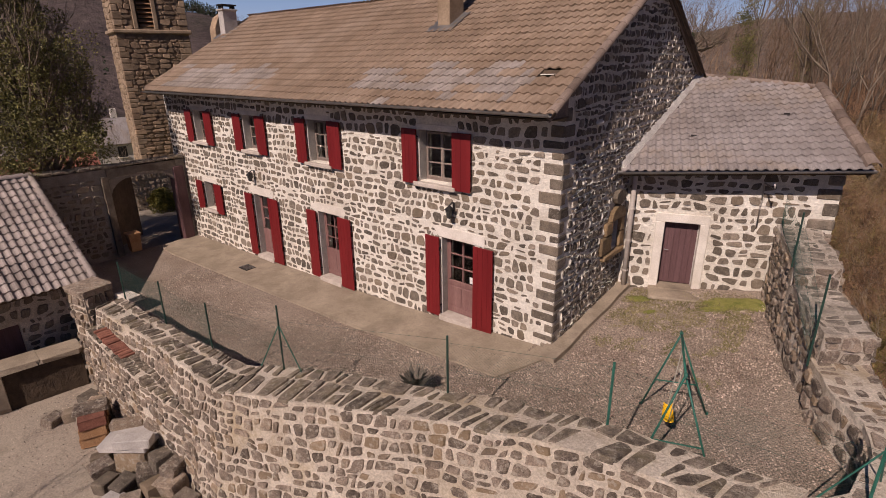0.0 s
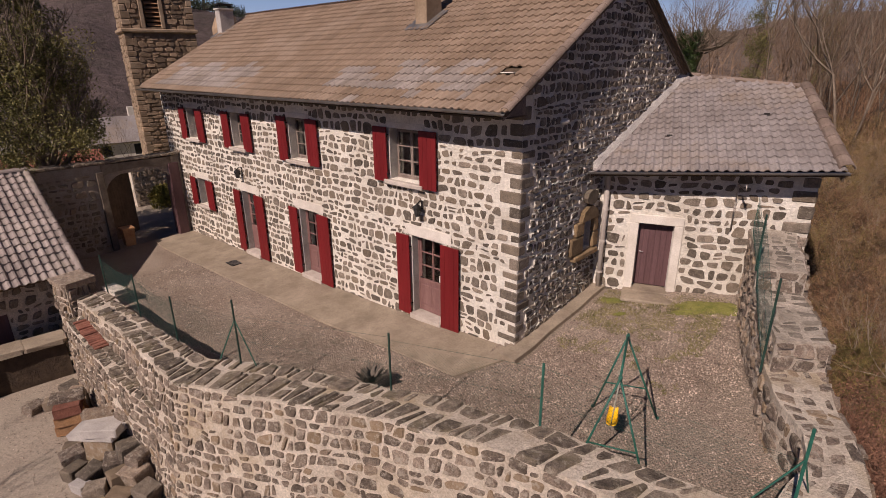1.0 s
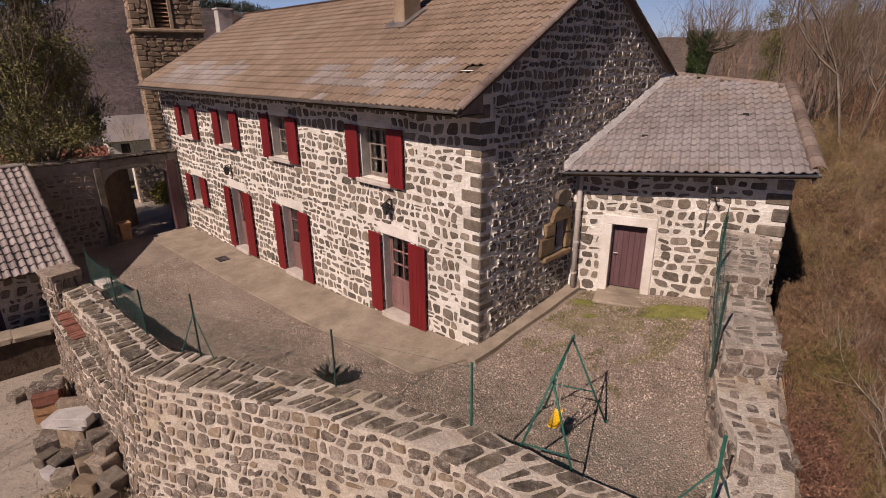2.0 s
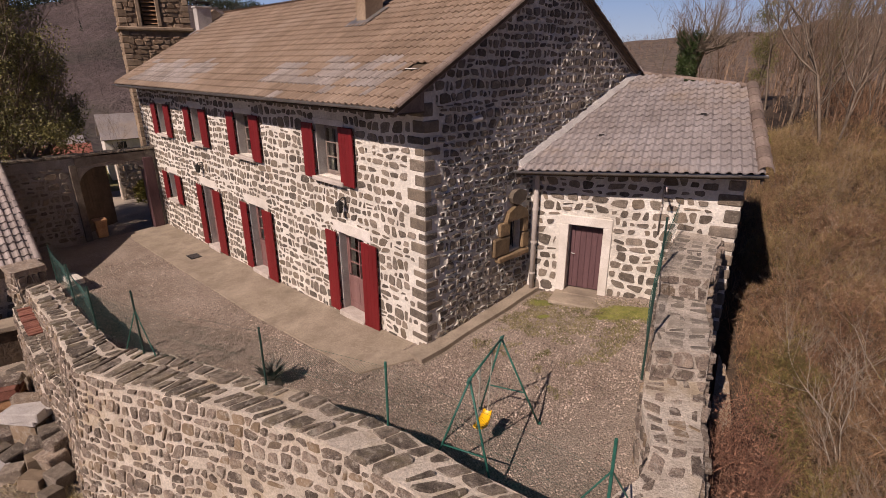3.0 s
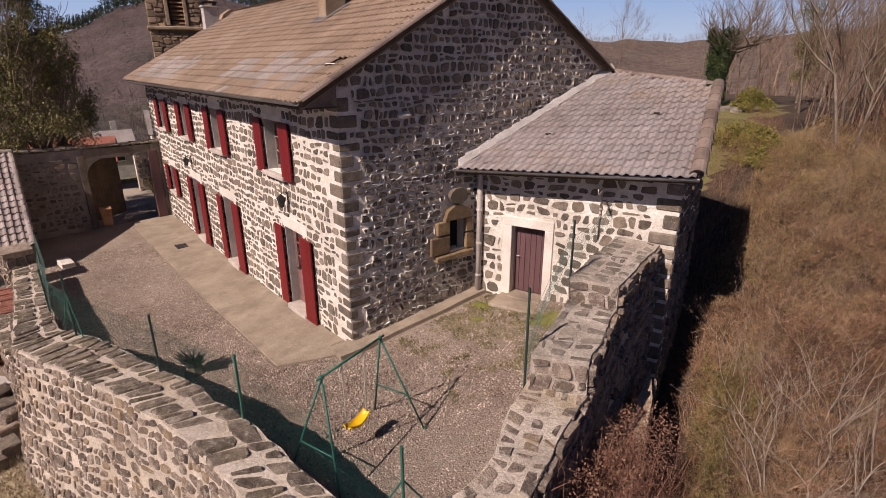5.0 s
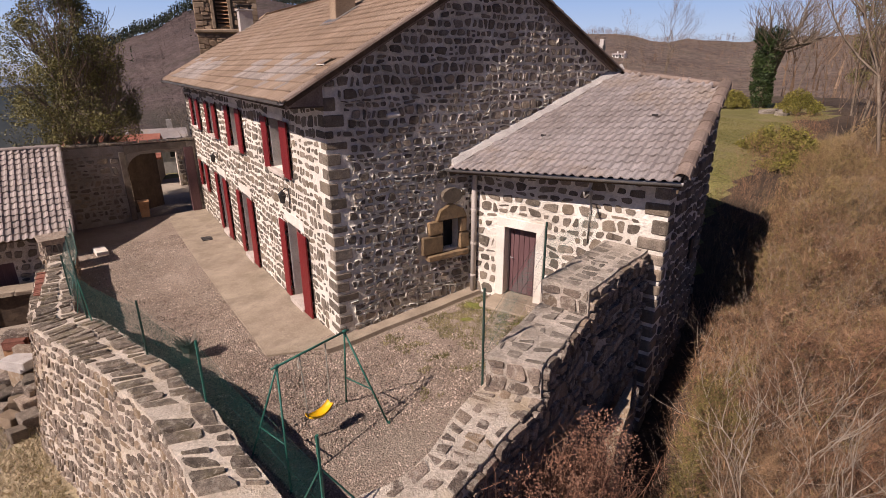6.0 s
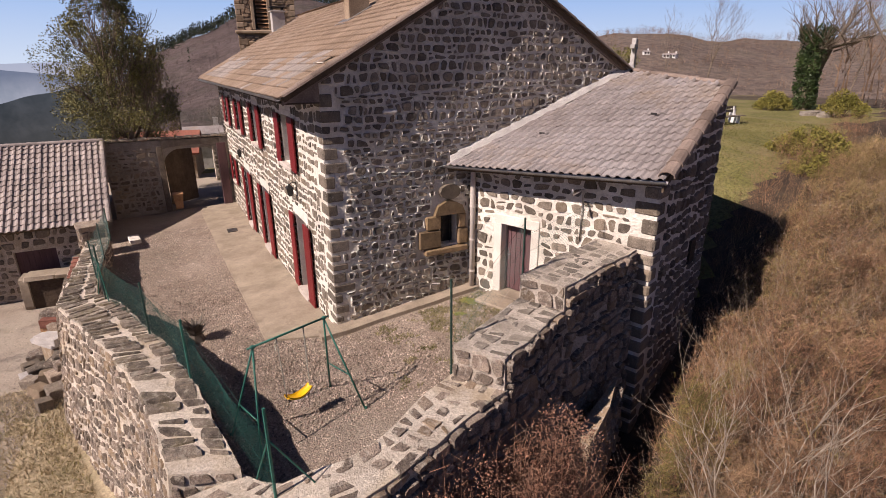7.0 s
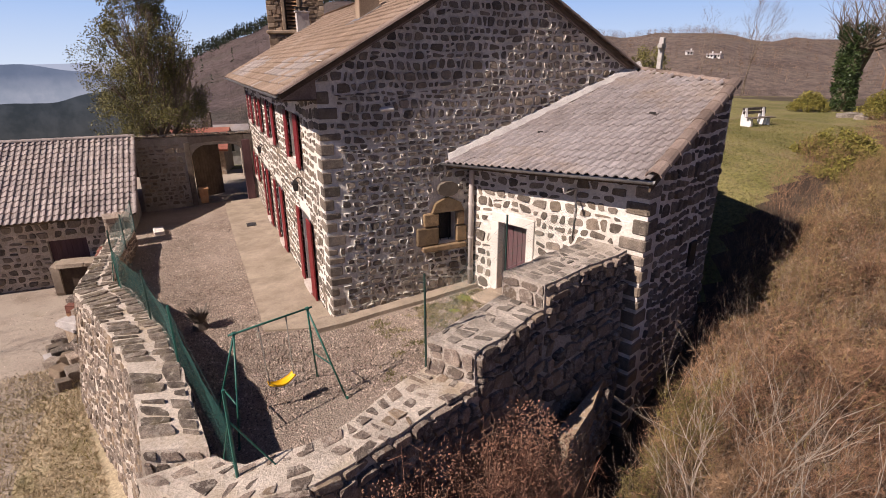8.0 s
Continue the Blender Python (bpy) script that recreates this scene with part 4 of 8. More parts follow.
ochre(2.28, 1.74, 2.92, 2.24)
ochre(2.48, 2.24, 2.92, 2.62)
ochre(3.41, 1.74, 3.74, 2.20)
ochre(3.41, 2.20, 3.66, 2.62, 0.02)
ochre(2.42, 1.56, 3.70, 1.74, 0.10)
lint = prism([(2.72, 2.62), (3.62, 2.62), (3.52, 2.84), (3.17, 3.02), (2.82, 2.86)], -0.06, 0.13)
part("window_stone", ([(z, x, y) for x, y, z in lint[0]], lint[1]), OCHRE, wall_gable)
rs = [(3.17 + 0.30 * math.cos(a * 0.628), 3.22 + 0.20 * math.sin(a * 0.628)) for a in range(10)]
cap = prism(rs, -0.06, 0.14)
part("round_stone", ([(z, x, y) for x, y, z in cap[0]], cap[1]), QUOIN, wall_gable, "round brown boulder above the window")
# iron-dark plate stands in for the unlit room behind the bars
win = part("gable_window", box((-0.28, 3.165, 2.19), (0.05, 0.5, 0.84)), IRON, house, "small dark barred window")
for dy in (-0.12, 0.12):
    part("bar", tube([(-0.12, 3.165 + dy, 1.78), (-0.12, 3.165 + dy, 2.60)], 0.012, 5), IRON, win)
part("white_stone", box((0.02, 1.62, 5.26), (0.10, 0.36, 0.09), 0, 0.03), CREAM, wall_gable, "single pale long stone")


def shutter(x0, x1, z0, z1, lean):
    """A plank shutter folded back on the wall, hinged on the side towards the opening."""
    s = part("shutter", box(((x0 + x1) / 2, -0.088, (z0 + z1) / 2), (x1 - x0, 0.028, z1 - z0), 0, 0.006), RED, house, "dark red painted plank shutter folded open")
    n = 4
    w = (x1 - x0) / n
    for i in range(n):
        part("plank", box((x0 + (i + 0.5) * w, -0.108, (z0 + z1) / 2), (w - 0.004, 0.014, z1 - z0 - 0.01), 0, 0.002), RED, s)
    hx = x1 if lean > 0 else x0
    for f in (0.14, 0.86):
        z = z0 + (z1 - z0) * f
        part("hinge", tube([(hx, -0.09, z - 0.05), (hx, -0.09, z + 0.05)], 0.018, 6), IRON, s)
        part("bracket", box((hx - lean * 0.02, -0.05, z), (0.03, 0.11, 0.025)), IRON, s)


def casement_window(x0, z0, x1, z1, sill=True):
    y = 0.26
    w = part("window", box(((x0 + x1) / 2, y + 0.05, z0 + 0.03), (x1 - x0, 0.10, 0.06)), FRAME, house, "weathered wooden casement window")
    for x in (x0 + 0.03, x1 - 0.03):
        part("frame", box((x, y + 0.05, (z0 + z1) / 2 + 0.03), (0.06, 0.10, z1 - z0 - 0.06)), FRAME, w)
    part("frame", box(((x0 + x1) / 2, y + 0.05, z1 - 0.03), (x1 - x0 - 0.12, 0.10, 0.06)), FRAME, w)
    xm = (x0 + x1) / 2
    for a, b in ((x0 + 0.06, xm), (xm, x1 - 0.06)):
        for x in (a + 0.025, b - 0.025):
            part("stile", box((x, y, (z0 + z1) / 2), (0.045, 0.05, z1 - z0 - 0.14), 0, 0.006), FRAME, w)
        rows = 3 if z1 - z0 > 1.15 else 2
        for i in range(rows + 1):
            z = z0 + 0.09 + (z1 - z0 - 0.18) * i / rows
            part("glazing_bar", box(((a + b) / 2, y, z), (b - a - 0.09, 0.045, 0.05 if i in (0, rows) else 0.028)), FRAME, w)
        for i in range(rows):
            za, zb = (z0 + 0.09 + (z1 - z0 - 0.18) * q / rows for q in (i, i + 1))
            g = part("pane", box(((a + b) / 2, y + 0.004, (za + zb) / 2), (b - a - 0.08, 0.006, zb - za - 0.02)), GLASS, w)
            g.visible_shadow = False
    if sill:
        part("sill", box((xm, 0.04, z0 - 0.075), (x1 - x0 + 0.24, 0.40, 0.12), 0, 0.02), SILL, w, "worn pale stone sill")
    part("lintel", box((xm, 0.0, z1 + 0.08), (x1 - x0 + 0.24, 0.03, 0.15), 0, 0.006), CREAM, w)
    for s, x in ((-1, x0), (1, x1)):
        part("reveal", box((x - s * 0.012, 0.13, (z0 + z1) / 2), (0.025, 0.27, z1 - z0)), REVEAL, w)


def front_door(x0, z0, x1, z1, note=False):
    y, zs = 0.24, z0 + 0.16
    d = part("door", box(((x0 + x1) / 2, y, zs + 0.45), (x1 - x0 - 0.12, 0.045, 0.86), 0, 0.004), PLUM, house, "faded plum wooden door with glazed upper half")
    for x in (x0 + 0.035, x1 - 0.035):
        part("frame", box((x, y + 0.02, (zs + z1) / 2), (0.07, 0.10, z1 - zs)), PLUM, d)
    part("frame", box(((x0 + x1) / 2, y + 0.02, z1 - 0.035), (x1 - x0 - 0.14, 0.10, 0.07)), PLUM, d)
    xm = (x0 + x1) / 2
    part("middle_rail", box((xm, y - 0.01, zs + 0.92), (x1 - x0 - 0.16, 0.06, 0.12), 0, 0.006), PLUM, d)
    part("kick_board", box((xm, y - 0.02, zs + 0.10), (x1 - x0 - 0.16, 0.05, 0.16), 0, 0.006), PLUM, d)
    for a, b in ((x0 + 0.10, xm - 0.02), (xm + 0.02, x1 - 0.10)):
        part("panel", box(((a + b) / 2, y - 0.028, zs + 0.52), (b - a - 0.06, 0.02, 0.56), 0, 0.008), PLUM, d)
    zt, zb = z1 - 0.10, zs + 0.99
    for x in (x0 + 0.11, xm, x1 - 0.11):
        part("stile", box((x, y, (zt + zb) / 2), (0.07 if x != xm else 0.035, 0.05, zt - zb)), PLUM, d)
    rows = 3
    for i in range(1, rows):
        part("glazing_bar", box((xm, y, zb + (zt - zb) * i / rows), (x1 - x0 - 0.24, 0.04, 0.03)), PLUM, d)
    for i in range(rows):
        for a, b in ((x0 + 0.14, xm - 0.02), (xm + 0.02, x1 - 0.14)):
            za, zc = zb + (zt - zb) * i / rows + 0.015, zb + (zt - zb) * (i + 1) / rows - 0.015
            g = part("pane", box(((a + b) / 2, y + 0.004, (za + zc) / 2), (b - a, 0.006, zc - za)), GLASS, d)
            g.visible_shadow = False
    part("handle", tube([(x0 + 0.13, y - 0.03, zs + 1.02), (x0 + 0.13, y - 0.07, zs + 1.02), (x0 + 0.23, y - 0.07, zs + 1.02)], 0.011, 6), IRON, d)
    if note:
        part("paper_note", box((x1 - 0.26, y - 0.012, zb + 0.12), (0.16, 0.004, 0.19)), WHITE, d, "small white paper note on the glass")
    part("threshold", box((xm, 0.06, z0 + 0.08), (x1 - x0 + 0.02, 0.44, 0.15), 0, 0.012), SILL, d, "pale pinkish stone threshold")
    part("lintel", box((xm, 0.0, z1 + 0.16), (x1 - x0 + 0.62, 0.04, 0.30), 0, 0.01), CREAM, d, "long cream stone lintel")
    for s, x in ((-1, x0), (1, x1)):
        part("reveal", box((x - s * 0.012, 0.12, (z0 + z1) / 2), (0.025, 0.26, z1 - z0)), REVEAL, d)


for i, (a, b, c, d) in enumerate(WINDOWS):
    casement_window(a, b, c, d)
    w = 0.52
    drop = 0.09
    shutter(a - w - 0.01, a - 0.01, b - drop, d + 0.02, 1)
    shutter(c + 0.01, c + w + 0.06, b - drop, d + 0.02, -1)
for i, (a, b, c, d) in enumerate(DOORS):
    front_door(a, b, c, d, i == 2)
    shutter(a - 0.50, a - 0.01, b + 0.08, d + 0.01, 1)
    shutter(c + 0.01, c + 0.62, b + 0.06, d + 0.01, -1)


# ---- the house roof ----
def slab(a, b, c, d, thick):
    """A sloping board from four corners."""
    n = (Vector(b) - Vector(a)).cross(Vector(d) - Vector(a)).normalized() * thick
    top = [Vector(p) for p in (a, b, c, d)]
    return [*top, *[p - n for p in top]], [(0, 1, 2, 3), (7, 6, 5, 4), (0, 4, 5, 1), (1, 5, 6, 2), (2, 6, 7, 3), (3, 7, 4, 0)]


R_E, R_W = 0.11, -18.75
roof = part("roof", slab((R_W, EAVE_Y, roof_z(EAVE_Y)), (R_E, EAVE_Y, roof_z(EAVE_Y)), (R_E, RIDGE_Y, RIDGE_Z), (R_W, RIDGE_Y, RIDGE_Z), 0.09), UNDERLAY, house, "long pitched roof of brown clay tiles with bleached patches")
back_eave = 2 * RIDGE_Y - EAVE_Y
part("roof_boarding", slab((R_E, back_eave, roof_z(back_eave)), (R_W, back_eave, roof_z(back_eave)), (R_W, RIDGE_Y, RIDGE_Z), (R_E, RIDGE_Y, RIDGE_Z), 0.09), UNDERLAY, roof)
T_W, T_L = 0.215, 0.335
tile_a, tile_b = tile_mesh("clay_tile", T_W, T_L, TILE), tile_mesh("clay_tile_worn", T_W, T_L, TILE_WORN)


def tone(u, v):
    """Bleached tiles lie in two bands low on the slope."""
    n = noise.noise((u * 0.9, v * 1.4, 8))
    left = 1.2 + n < u < 7.4 + 1.5 * n and 0.15 < v + 0.5 * n < 1.55
    right = 12.2 + n < u < 17.4 + n and 0.5 < v + 0.9 * n < 1.45
    return tile_b if left or right else tile_a


slope_len = math.hypot(RIDGE_Y - EAVE_Y, RIDGE_Z - roof_z(EAVE_Y))
HOLE = Vector((-0.62, 0.36, 6.30))
up = Vector((0, 1, FRONT_PITCH))
tile_field(roof, tile_a, (R_W, EAVE_Y - 0.05, roof_z(EAVE_Y) - 0.025), (1, 0, 0), up, round((R_E - R_W) / T_W), int(slope_len / T_L) + 1, T_W, T_L, 5, 300,
           toward(-0.5, -0.6), lambda p: abs(p.x - HOLE.x) < 0.24 and abs(p.y - HOLE.y) < 0.15, tone, 0.03)
tile_field(roof, tile_a, (R_E, back_eave + 0.05, roof_z(back_eave) - 0.025), (-1, 0, 0), Vector((0, -1, FRONT_PITCH)), round((R_E - R_W) / T_W), int(slope_len / T_L) + 1, T_W, T_L, 6)
part("slipped_tile", box((HOLE.x - 0.05, HOLE.y + 0.0, roof_z(HOLE.y) + 0.06), (0.30, 0.2, 0.02), 12, 0.004, None), CREAM, roof, "pale patch where a tile has slipped")


def half_tiles(a, b, radius, step, material, parent, lift=0.0, name="ridge_tile"):
    """Overlapping half-round cap tiles along a line."""
    a, b = Vector(a), Vector(b)
    d = (b - a).normalized()
    side = d.cross(Vector((0, 0, 1))).normalized()
    upv = side.cross(d)
    n = max(1, int((b - a).length / step))
    v = []
    L = step * 1.12
    for y, r in ((0.0, radius * 1.07), (L, radius * 0.92)):
        for q in (r, r - 0.02):
            for k in range(7):
                t = math.pi * k / 6
                v.append((math.cos(t) * q, y, math.sin(t) * q * 0.85))
    f = [(k, k + 1, 15 + k, 14 + k) for k in range(6)] + [(7 + k, k, k + 1, 8 + k)[::-1] for k in range(6)] + [(21 + k, 22 + k, 8 + k, 7 + k) for k in range(6)]
    me = mesh_of(name, v, f, material)
    base = Matrix((side, d, upv)).transposed().to_4x4()
    for i in range(n):
        PIECES.append((name, me, Matrix.Translation(a + d * (i * (b - a).length / n) + upv * lift) @ base, parent))


half_tiles((R_E, RIDGE_Y, RIDGE_Z + 0.03), (R_W, RIDGE_Y, RIDGE_Z + 0.03), 0.13, 0.40, TILE, roof)
half_tiles((R_E, EAVE_Y, roof_z(EAVE_Y) + 0.03), (R_E, RIDGE_Y, RIDGE_Z + 0.03), 0.10, 0.38, TILE_CAP, roof, 0.0, "verge_tile")
half_tiles((R_E, back_eave, roof_z(back_eave) + 0.03), (R_E, RIDGE_Y, RIDGE_Z + 0.03), 0.10, 0.38, TILE_CAP, roof, 0.0, "verge_tile")
half_tiles((R_W, EAVE_Y, roof_z(EAVE_Y) + 0.03), (R_W, RIDGE_Y, RIDGE_Z + 0.03), 0.10, 0.38, TILE, roof, 0.0, "verge_tile")
for s in (-1, 1):
    y0, y1 = (EAVE_Y, RIDGE_Y) if s < 0 else (back_eave, RIDGE_Y)
    bb = [(R_E - 0.03, y0, roof_z(y0) - 0.09), (R_E - 0.03, y1, RIDGE_Z - 0.09), (R_E - 0.03, y1, RIDGE_Z - 0.16), (R_E - 0.03, y0, roof_z(y0) - 0.15)]
    part("barge_board", ([*bb, *[(x - 0.035, y, z) for x, y, z in bb]], [(0, 1, 2, 3), (7, 6, 5, 4), (0, 4, 5, 1), (1, 5, 6, 2), (2, 6, 7, 3), (3, 7, 4, 0)]), TILE_CAP, roof, "brown barge board under the verge tiles")
part("eave_end", ([(R_E - 0.07 + dx, y, z) for dx in (0, -0.03) for y, z in ((EAVE_Y, roof_z(EAVE_Y) - 0.13), (0.0, roof_z(EAVE_Y) - 0.13), (0.0, roof_z(0) - 0.06), (EAVE_Y, roof_z(EAVE_Y) - 0.06))],
                  [(0, 1, 2, 3), (7, 6, 5, 4), (0, 4, 5, 1), (1, 5, 6, 2), (2, 6, 7, 3), (3, 7, 4, 0)]), TILE_CAP, roof, "brown board closing the eave end")
part("soffit", box(((R_E + R_W) / 2, EAVE_Y / 2, roof_z(EAVE_Y) - 0.11), (R_E - R_W - 0.1, -EAVE_Y, 0.03)), UNDERLAY, roof, "dark boarded eaves soffit")


def gutter(a, b, r, parent, name="gutter"):
    a, b = Vector(a), Vector(b)
    d = (b - a).normalized()
    side = d.cross(Vector((0, 0, 1))).normalized()
    v, f = [], []
    for p in (a, b):
        for q in (r, r - 0.012):
            for k in range(7):
                t = math.pi + math.pi * k / 6
                v.append(p + side * math.cos(t) * q + Vector((0, 0, 1)) * math.sin(t) * q)
    for k in range(6):
        f += [(k, k + 1, 15 + k, 14 + k), (7 + k, 21 + k, 22 + k, 8 + k), (k, 7 + k, 8 + k, k + 1), (14 + k, 15 + k, 22 + k, 21 + k)]
    f += [(0, 14, 21, 7), (6, 13, 27, 20)]
    return part(name, (v, f), ZINC, parent, "half-round zinc gutter")


gutter((R_W - 0.05, EAVE_Y - 0.10, roof_z(EAVE_Y) - 0.03), (R_E + 0.02, EAVE_Y - 0.10, roof_z(EAVE_Y) + 0.02), 0.075, house)


def chimney(x, y, wx, wy, top, cap):
    c = thing("chimney", (x, y, roof_z(y)), "squat rendered chimney rising from the tiled roof", "chimney")
    zb = roof_z(y + wy / 2) - 0.6
    part("shaft", box((x, y, (zb + top) / 2), (wx, wy, top - zb), 0, 0.015), REVEAL if cap else TOWER_DRESSED, c)
    part("flashing", slab((x - wx / 2 - 0.25, y - wy / 2 - 0.28, roof_z(y - wy / 2 - 0.28) + 0.085), (x + wx / 2 + 0.25, y - wy / 2 - 0.28, roof_z(y - wy / 2 - 0.28) + 0.085),
                          (x + wx / 2 + 0.25, y + wy / 2, roof_z(y + wy / 2) + 0.085), (x - wx / 2 - 0.25, y + wy / 2, roof_z(y + wy / 2) + 0.085), 0.02), ZINC, c, "grey metal flashing")
    if cap:
        part("rim", box((x, y, top + 0.03), (wx + 0.1, wy + 0.1, 0.07), 0, 0.01), REVEAL, c)
        for dx in (-1, 0, 1):
            for dy in (-1, 1):
                part("leg", box((x + dx * (wx / 2 - 0.06), y + dy * (wy / 2 - 0.06), top + 0.13), (0.06, 0.06, 0.14)), IRON, c)
        part("cowl_slab", box((x, y, top + 0.23), (wx + 0.06, wy + 0.06, 0.06), 0, 0.01), IRON, c, "dark slab on stub legs")


chimney(-5.45, 2.92, 0.46, 0.66, 9.2, False)
chimney(-18.80, 3.35, 0.42, 0.66, 8.85, True)


def lantern(x, z):
    l = thing("wall_lantern", (x, 0, z), "black iron lantern on a wall bracket", "lantern", "wall lanterns")
    part("bracket", tube([(x, 0.0, z + 0.16), (x, -0.10, z + 0.22), (x, -0.20, z + 0.16)], 0.014, 6), IRON, l)
    part("back_plate", box((x, -0.012, z + 0.10), (0.09, 0.025, 0.22), 0, 0.008), IRON, l)
    v, f = prism([(-0.075, -0.075), (0.075, -0.075), (0.075, 0.075), (-0.075, 0.075)], -0.14, 0.06)
    v = [(p[0] * (0.6 if p[2] < 0 else 1), p[1] * (0.6 if p[2] < 0 else 1), p[2]) for p in v]
    part("glass", ([(x + a * 0.85, -0.20 + b * 0.9, z + c) for a, b, c in v], f), LANTERN_GLASS, l)
    for sx in (-1, 1):
        for sy in (-1, 1):
            part("rib", tube([(x + sx * 0.045, -0.20 + sy * 0.045, z - 0.14), (x + sx * 0.075, -0.20 + sy * 0.075, z + 0.06)], 0.009, 4), IRON, l)
    roofv = [(x - 0.10, -0.30, z + 0.06), (x + 0.10, -0.30, z + 0.06), (x + 0.10, -0.10, z + 0.06), (x - 0.10, -0.10, z + 0.06), (x, -0.20, z + 0.18)]
    part("cap", (roofv, [(3, 2, 1, 0), (0, 1, 4), (1, 2, 4), (2, 3, 4), (3, 0, 4)]), IRON, l)
    part("base", box((x, -0.20, z - 0.155), (0.10, 0.10, 0.03), 0, 0.008), IRON, l)


lantern(-2.98, 3.02)
lantern(-12.45, 2.72)
gz0 = terrace_z(-12.2, -0.9)
grate = thing("drain_grate", (-12.2, -0.9, gz0), "dark iron drain grate in the paving", "grate")
part("grate_frame", box((-12.2, -0.95, gz0 + 0.06), (0.55, 0.4, 0.03), 0, 0.005), IRON, grate)
for i in range(6):
    part("slot_bar", box((-12.42 + i * 0.088, -0.95, gz0 + 0.08), (0.03, 0.34, 0.012)), ZINC, grate)


# ---- the annex, turned against the gable ----
def annex_z(x, y):
    return 3.90 + 0.362 * (y - 3.12) - 0.0635 * x


EA = Vector((0.939, 0.343, 0.0))        # along the annex front
NA = Vector((0.343, -0.939, 0.0))       # out of the annex front
annex = thing("annex", (2.5, 5.5, 0.5), "small stone lean-to annex with pinkish tiled roof", "annex")
F0 = Vector((-0.05, 3.80, 0))           # front line at the gable
FLEN = 4.95
C_SE = F0 + EA * FLEN
C_NE = C_SE - NA * 3.75
a_front = flat_place(F0, EA, (0, 0, 1), NA)
A_DOOR = (1.13, 0.60, 2.01, 2.46)
av, af = holed_wall(a_front, [0.0, FLEN], [-3.6, 3.3], [A_DOOR], 0.45)
tops = [F0, C_SE, C_SE - NA * 0.45, F0 - NA * 0.45]
pv, pf = prism([(p.x, p.y) for p in tops], 3.3, [annex_z(p.x, p.y) - 0.10 for p in tops])
a_wall = part("wall_front", join([(av, af), (pv, pf)]), MORTAR, annex, "sunlit rubble wall with cream joints")
surround = [(0.90, 0.40, 2.23, 2.72)]
pipe_gap = (-0.1, -3.6, 0.12, 5)


def a_top(u):
    p = F0 + EA * u
    return annex_z(p.x, p.y) - 0.12


t0, t1 = a_top(0), a_top(FLEN)
tn = Vector((-(t1 - t0) / FLEN, 1)).normalized()
quoin_gap = (FLEN - 0.48, -3.6, FLEN + 0.1, 4.6)
lay(stones(0.12, FLEN - 0.02, -1.0, t1, 0.31, 0.24, 201, 0.055, 0.38, surround + [quoin_gap], [(0, t0, tn.x, tn.y)]), a_front, BASALT, a_wall, 202, 0.02, 0.88, 200, toward(2, 3))
side_ring = [C_SE - NA * 0.45 - EA * 0.45, C_SE - NA * 0.45, C_NE, C_NE - EA * 0.45]
side = part("wall_side", prism([(p.x, p.y) for p in side_ring], -3.6, [annex_z(p.x, p.y) - 0.10 for p in side_ring]), MORTAR, annex, "shaded rubble side wall")
a_side = flat_place(C_SE, -NA, (0, 0, 1), EA)
s0, s1 = annex_z(C_SE.x, C_SE.y) - 0.14, annex_z(C_NE.x, C_NE.y) - 0.14
sn = Vector((-(s1 - s0) / 3.75, 1)).normalized()
lay(stones(0.48, 3.72, -3.4, s1, 0.32, 0.24, 211, 0.045, 0.36, [(2.45, 1.55, 2.85, 2.25)], [(0, s0, sn.x, sn.y)]), a_side, BASALT, side, 212, 0.055, 0.76, 100, toward(5, 5))
bw = [C_NE - EA * 0.45, C_NE - EA * 3.2, C_NE - EA * 3.2 + NA * 0.4, C_NE - EA * 0.45 + NA * 0.4]
part("wall_back", prism([(p.x, p.y) for p in bw][::-1], -3.0, [annex_z(p.x, p.y) - 0.10 for p in bw][::-1]), MORTAR, annex)
# no opening cut: a dark plate stands in for the slit's shade
sw = part("slit_window", box(C_SE - NA * 2.65 + EA * 0.01 + Vector((0, 0, 1.9)), (0.10, 0.36, 0.62), 20.1), IRON, annex, "narrow dark slit window")
rnd = random.Random(17)
z, k = -2.4, 0
while z < 3.75:
    h = rnd.uniform(0.28, 0.42)
    lx, ly = (rnd.uniform(0.45, 0.72), 0.34) if k % 2 == 0 else (rnd.uniform(0.30, 0.42), 0.5)
    if z + h < a_top(FLEN):
        c = C_SE - EA * (lx / 2 - 0.03) - NA * (ly / 2 - 0.03)
        part("quoin", box((c.x, c.y, z + h / 2), (lx, ly, h - 0.07), 20.07 + rnd.uniform(-1, 1), 0.04), QUOIN if rnd.random() < 0.5 else BASALT, a_wall)
    z += h
    k += 1
# door with its broad pale surround
adoor = part("door", box(F0 + EA * 1.57 - NA * 0.26 + Vector((0, 0, 1.54)), (0.86, 0.05, 1.80), 20.07), DOOR_PLUM, annex, "closed plum-brown plank door")
for i in range(6):
    p = F0 + EA * (1.13 + 0.074 + i * 0.146) - NA * 0.228
    part("plank", box((p.x, p.y, 1.54), (0.136, 0.02, 1.80), 20.07, 0.005), DOOR_PLUM, adoor)
p = F0 + EA * 1.22 - NA * 0.19
part("latch", tube([p + Vector((0, 0, 1.62)), p + NA * 0.05 + Vector((0, 0, 1.62)), p + NA * 0.05 + EA * 0.1 + Vector((0, 0, 1.62))], 0.012, 6), ZINC, adoor)
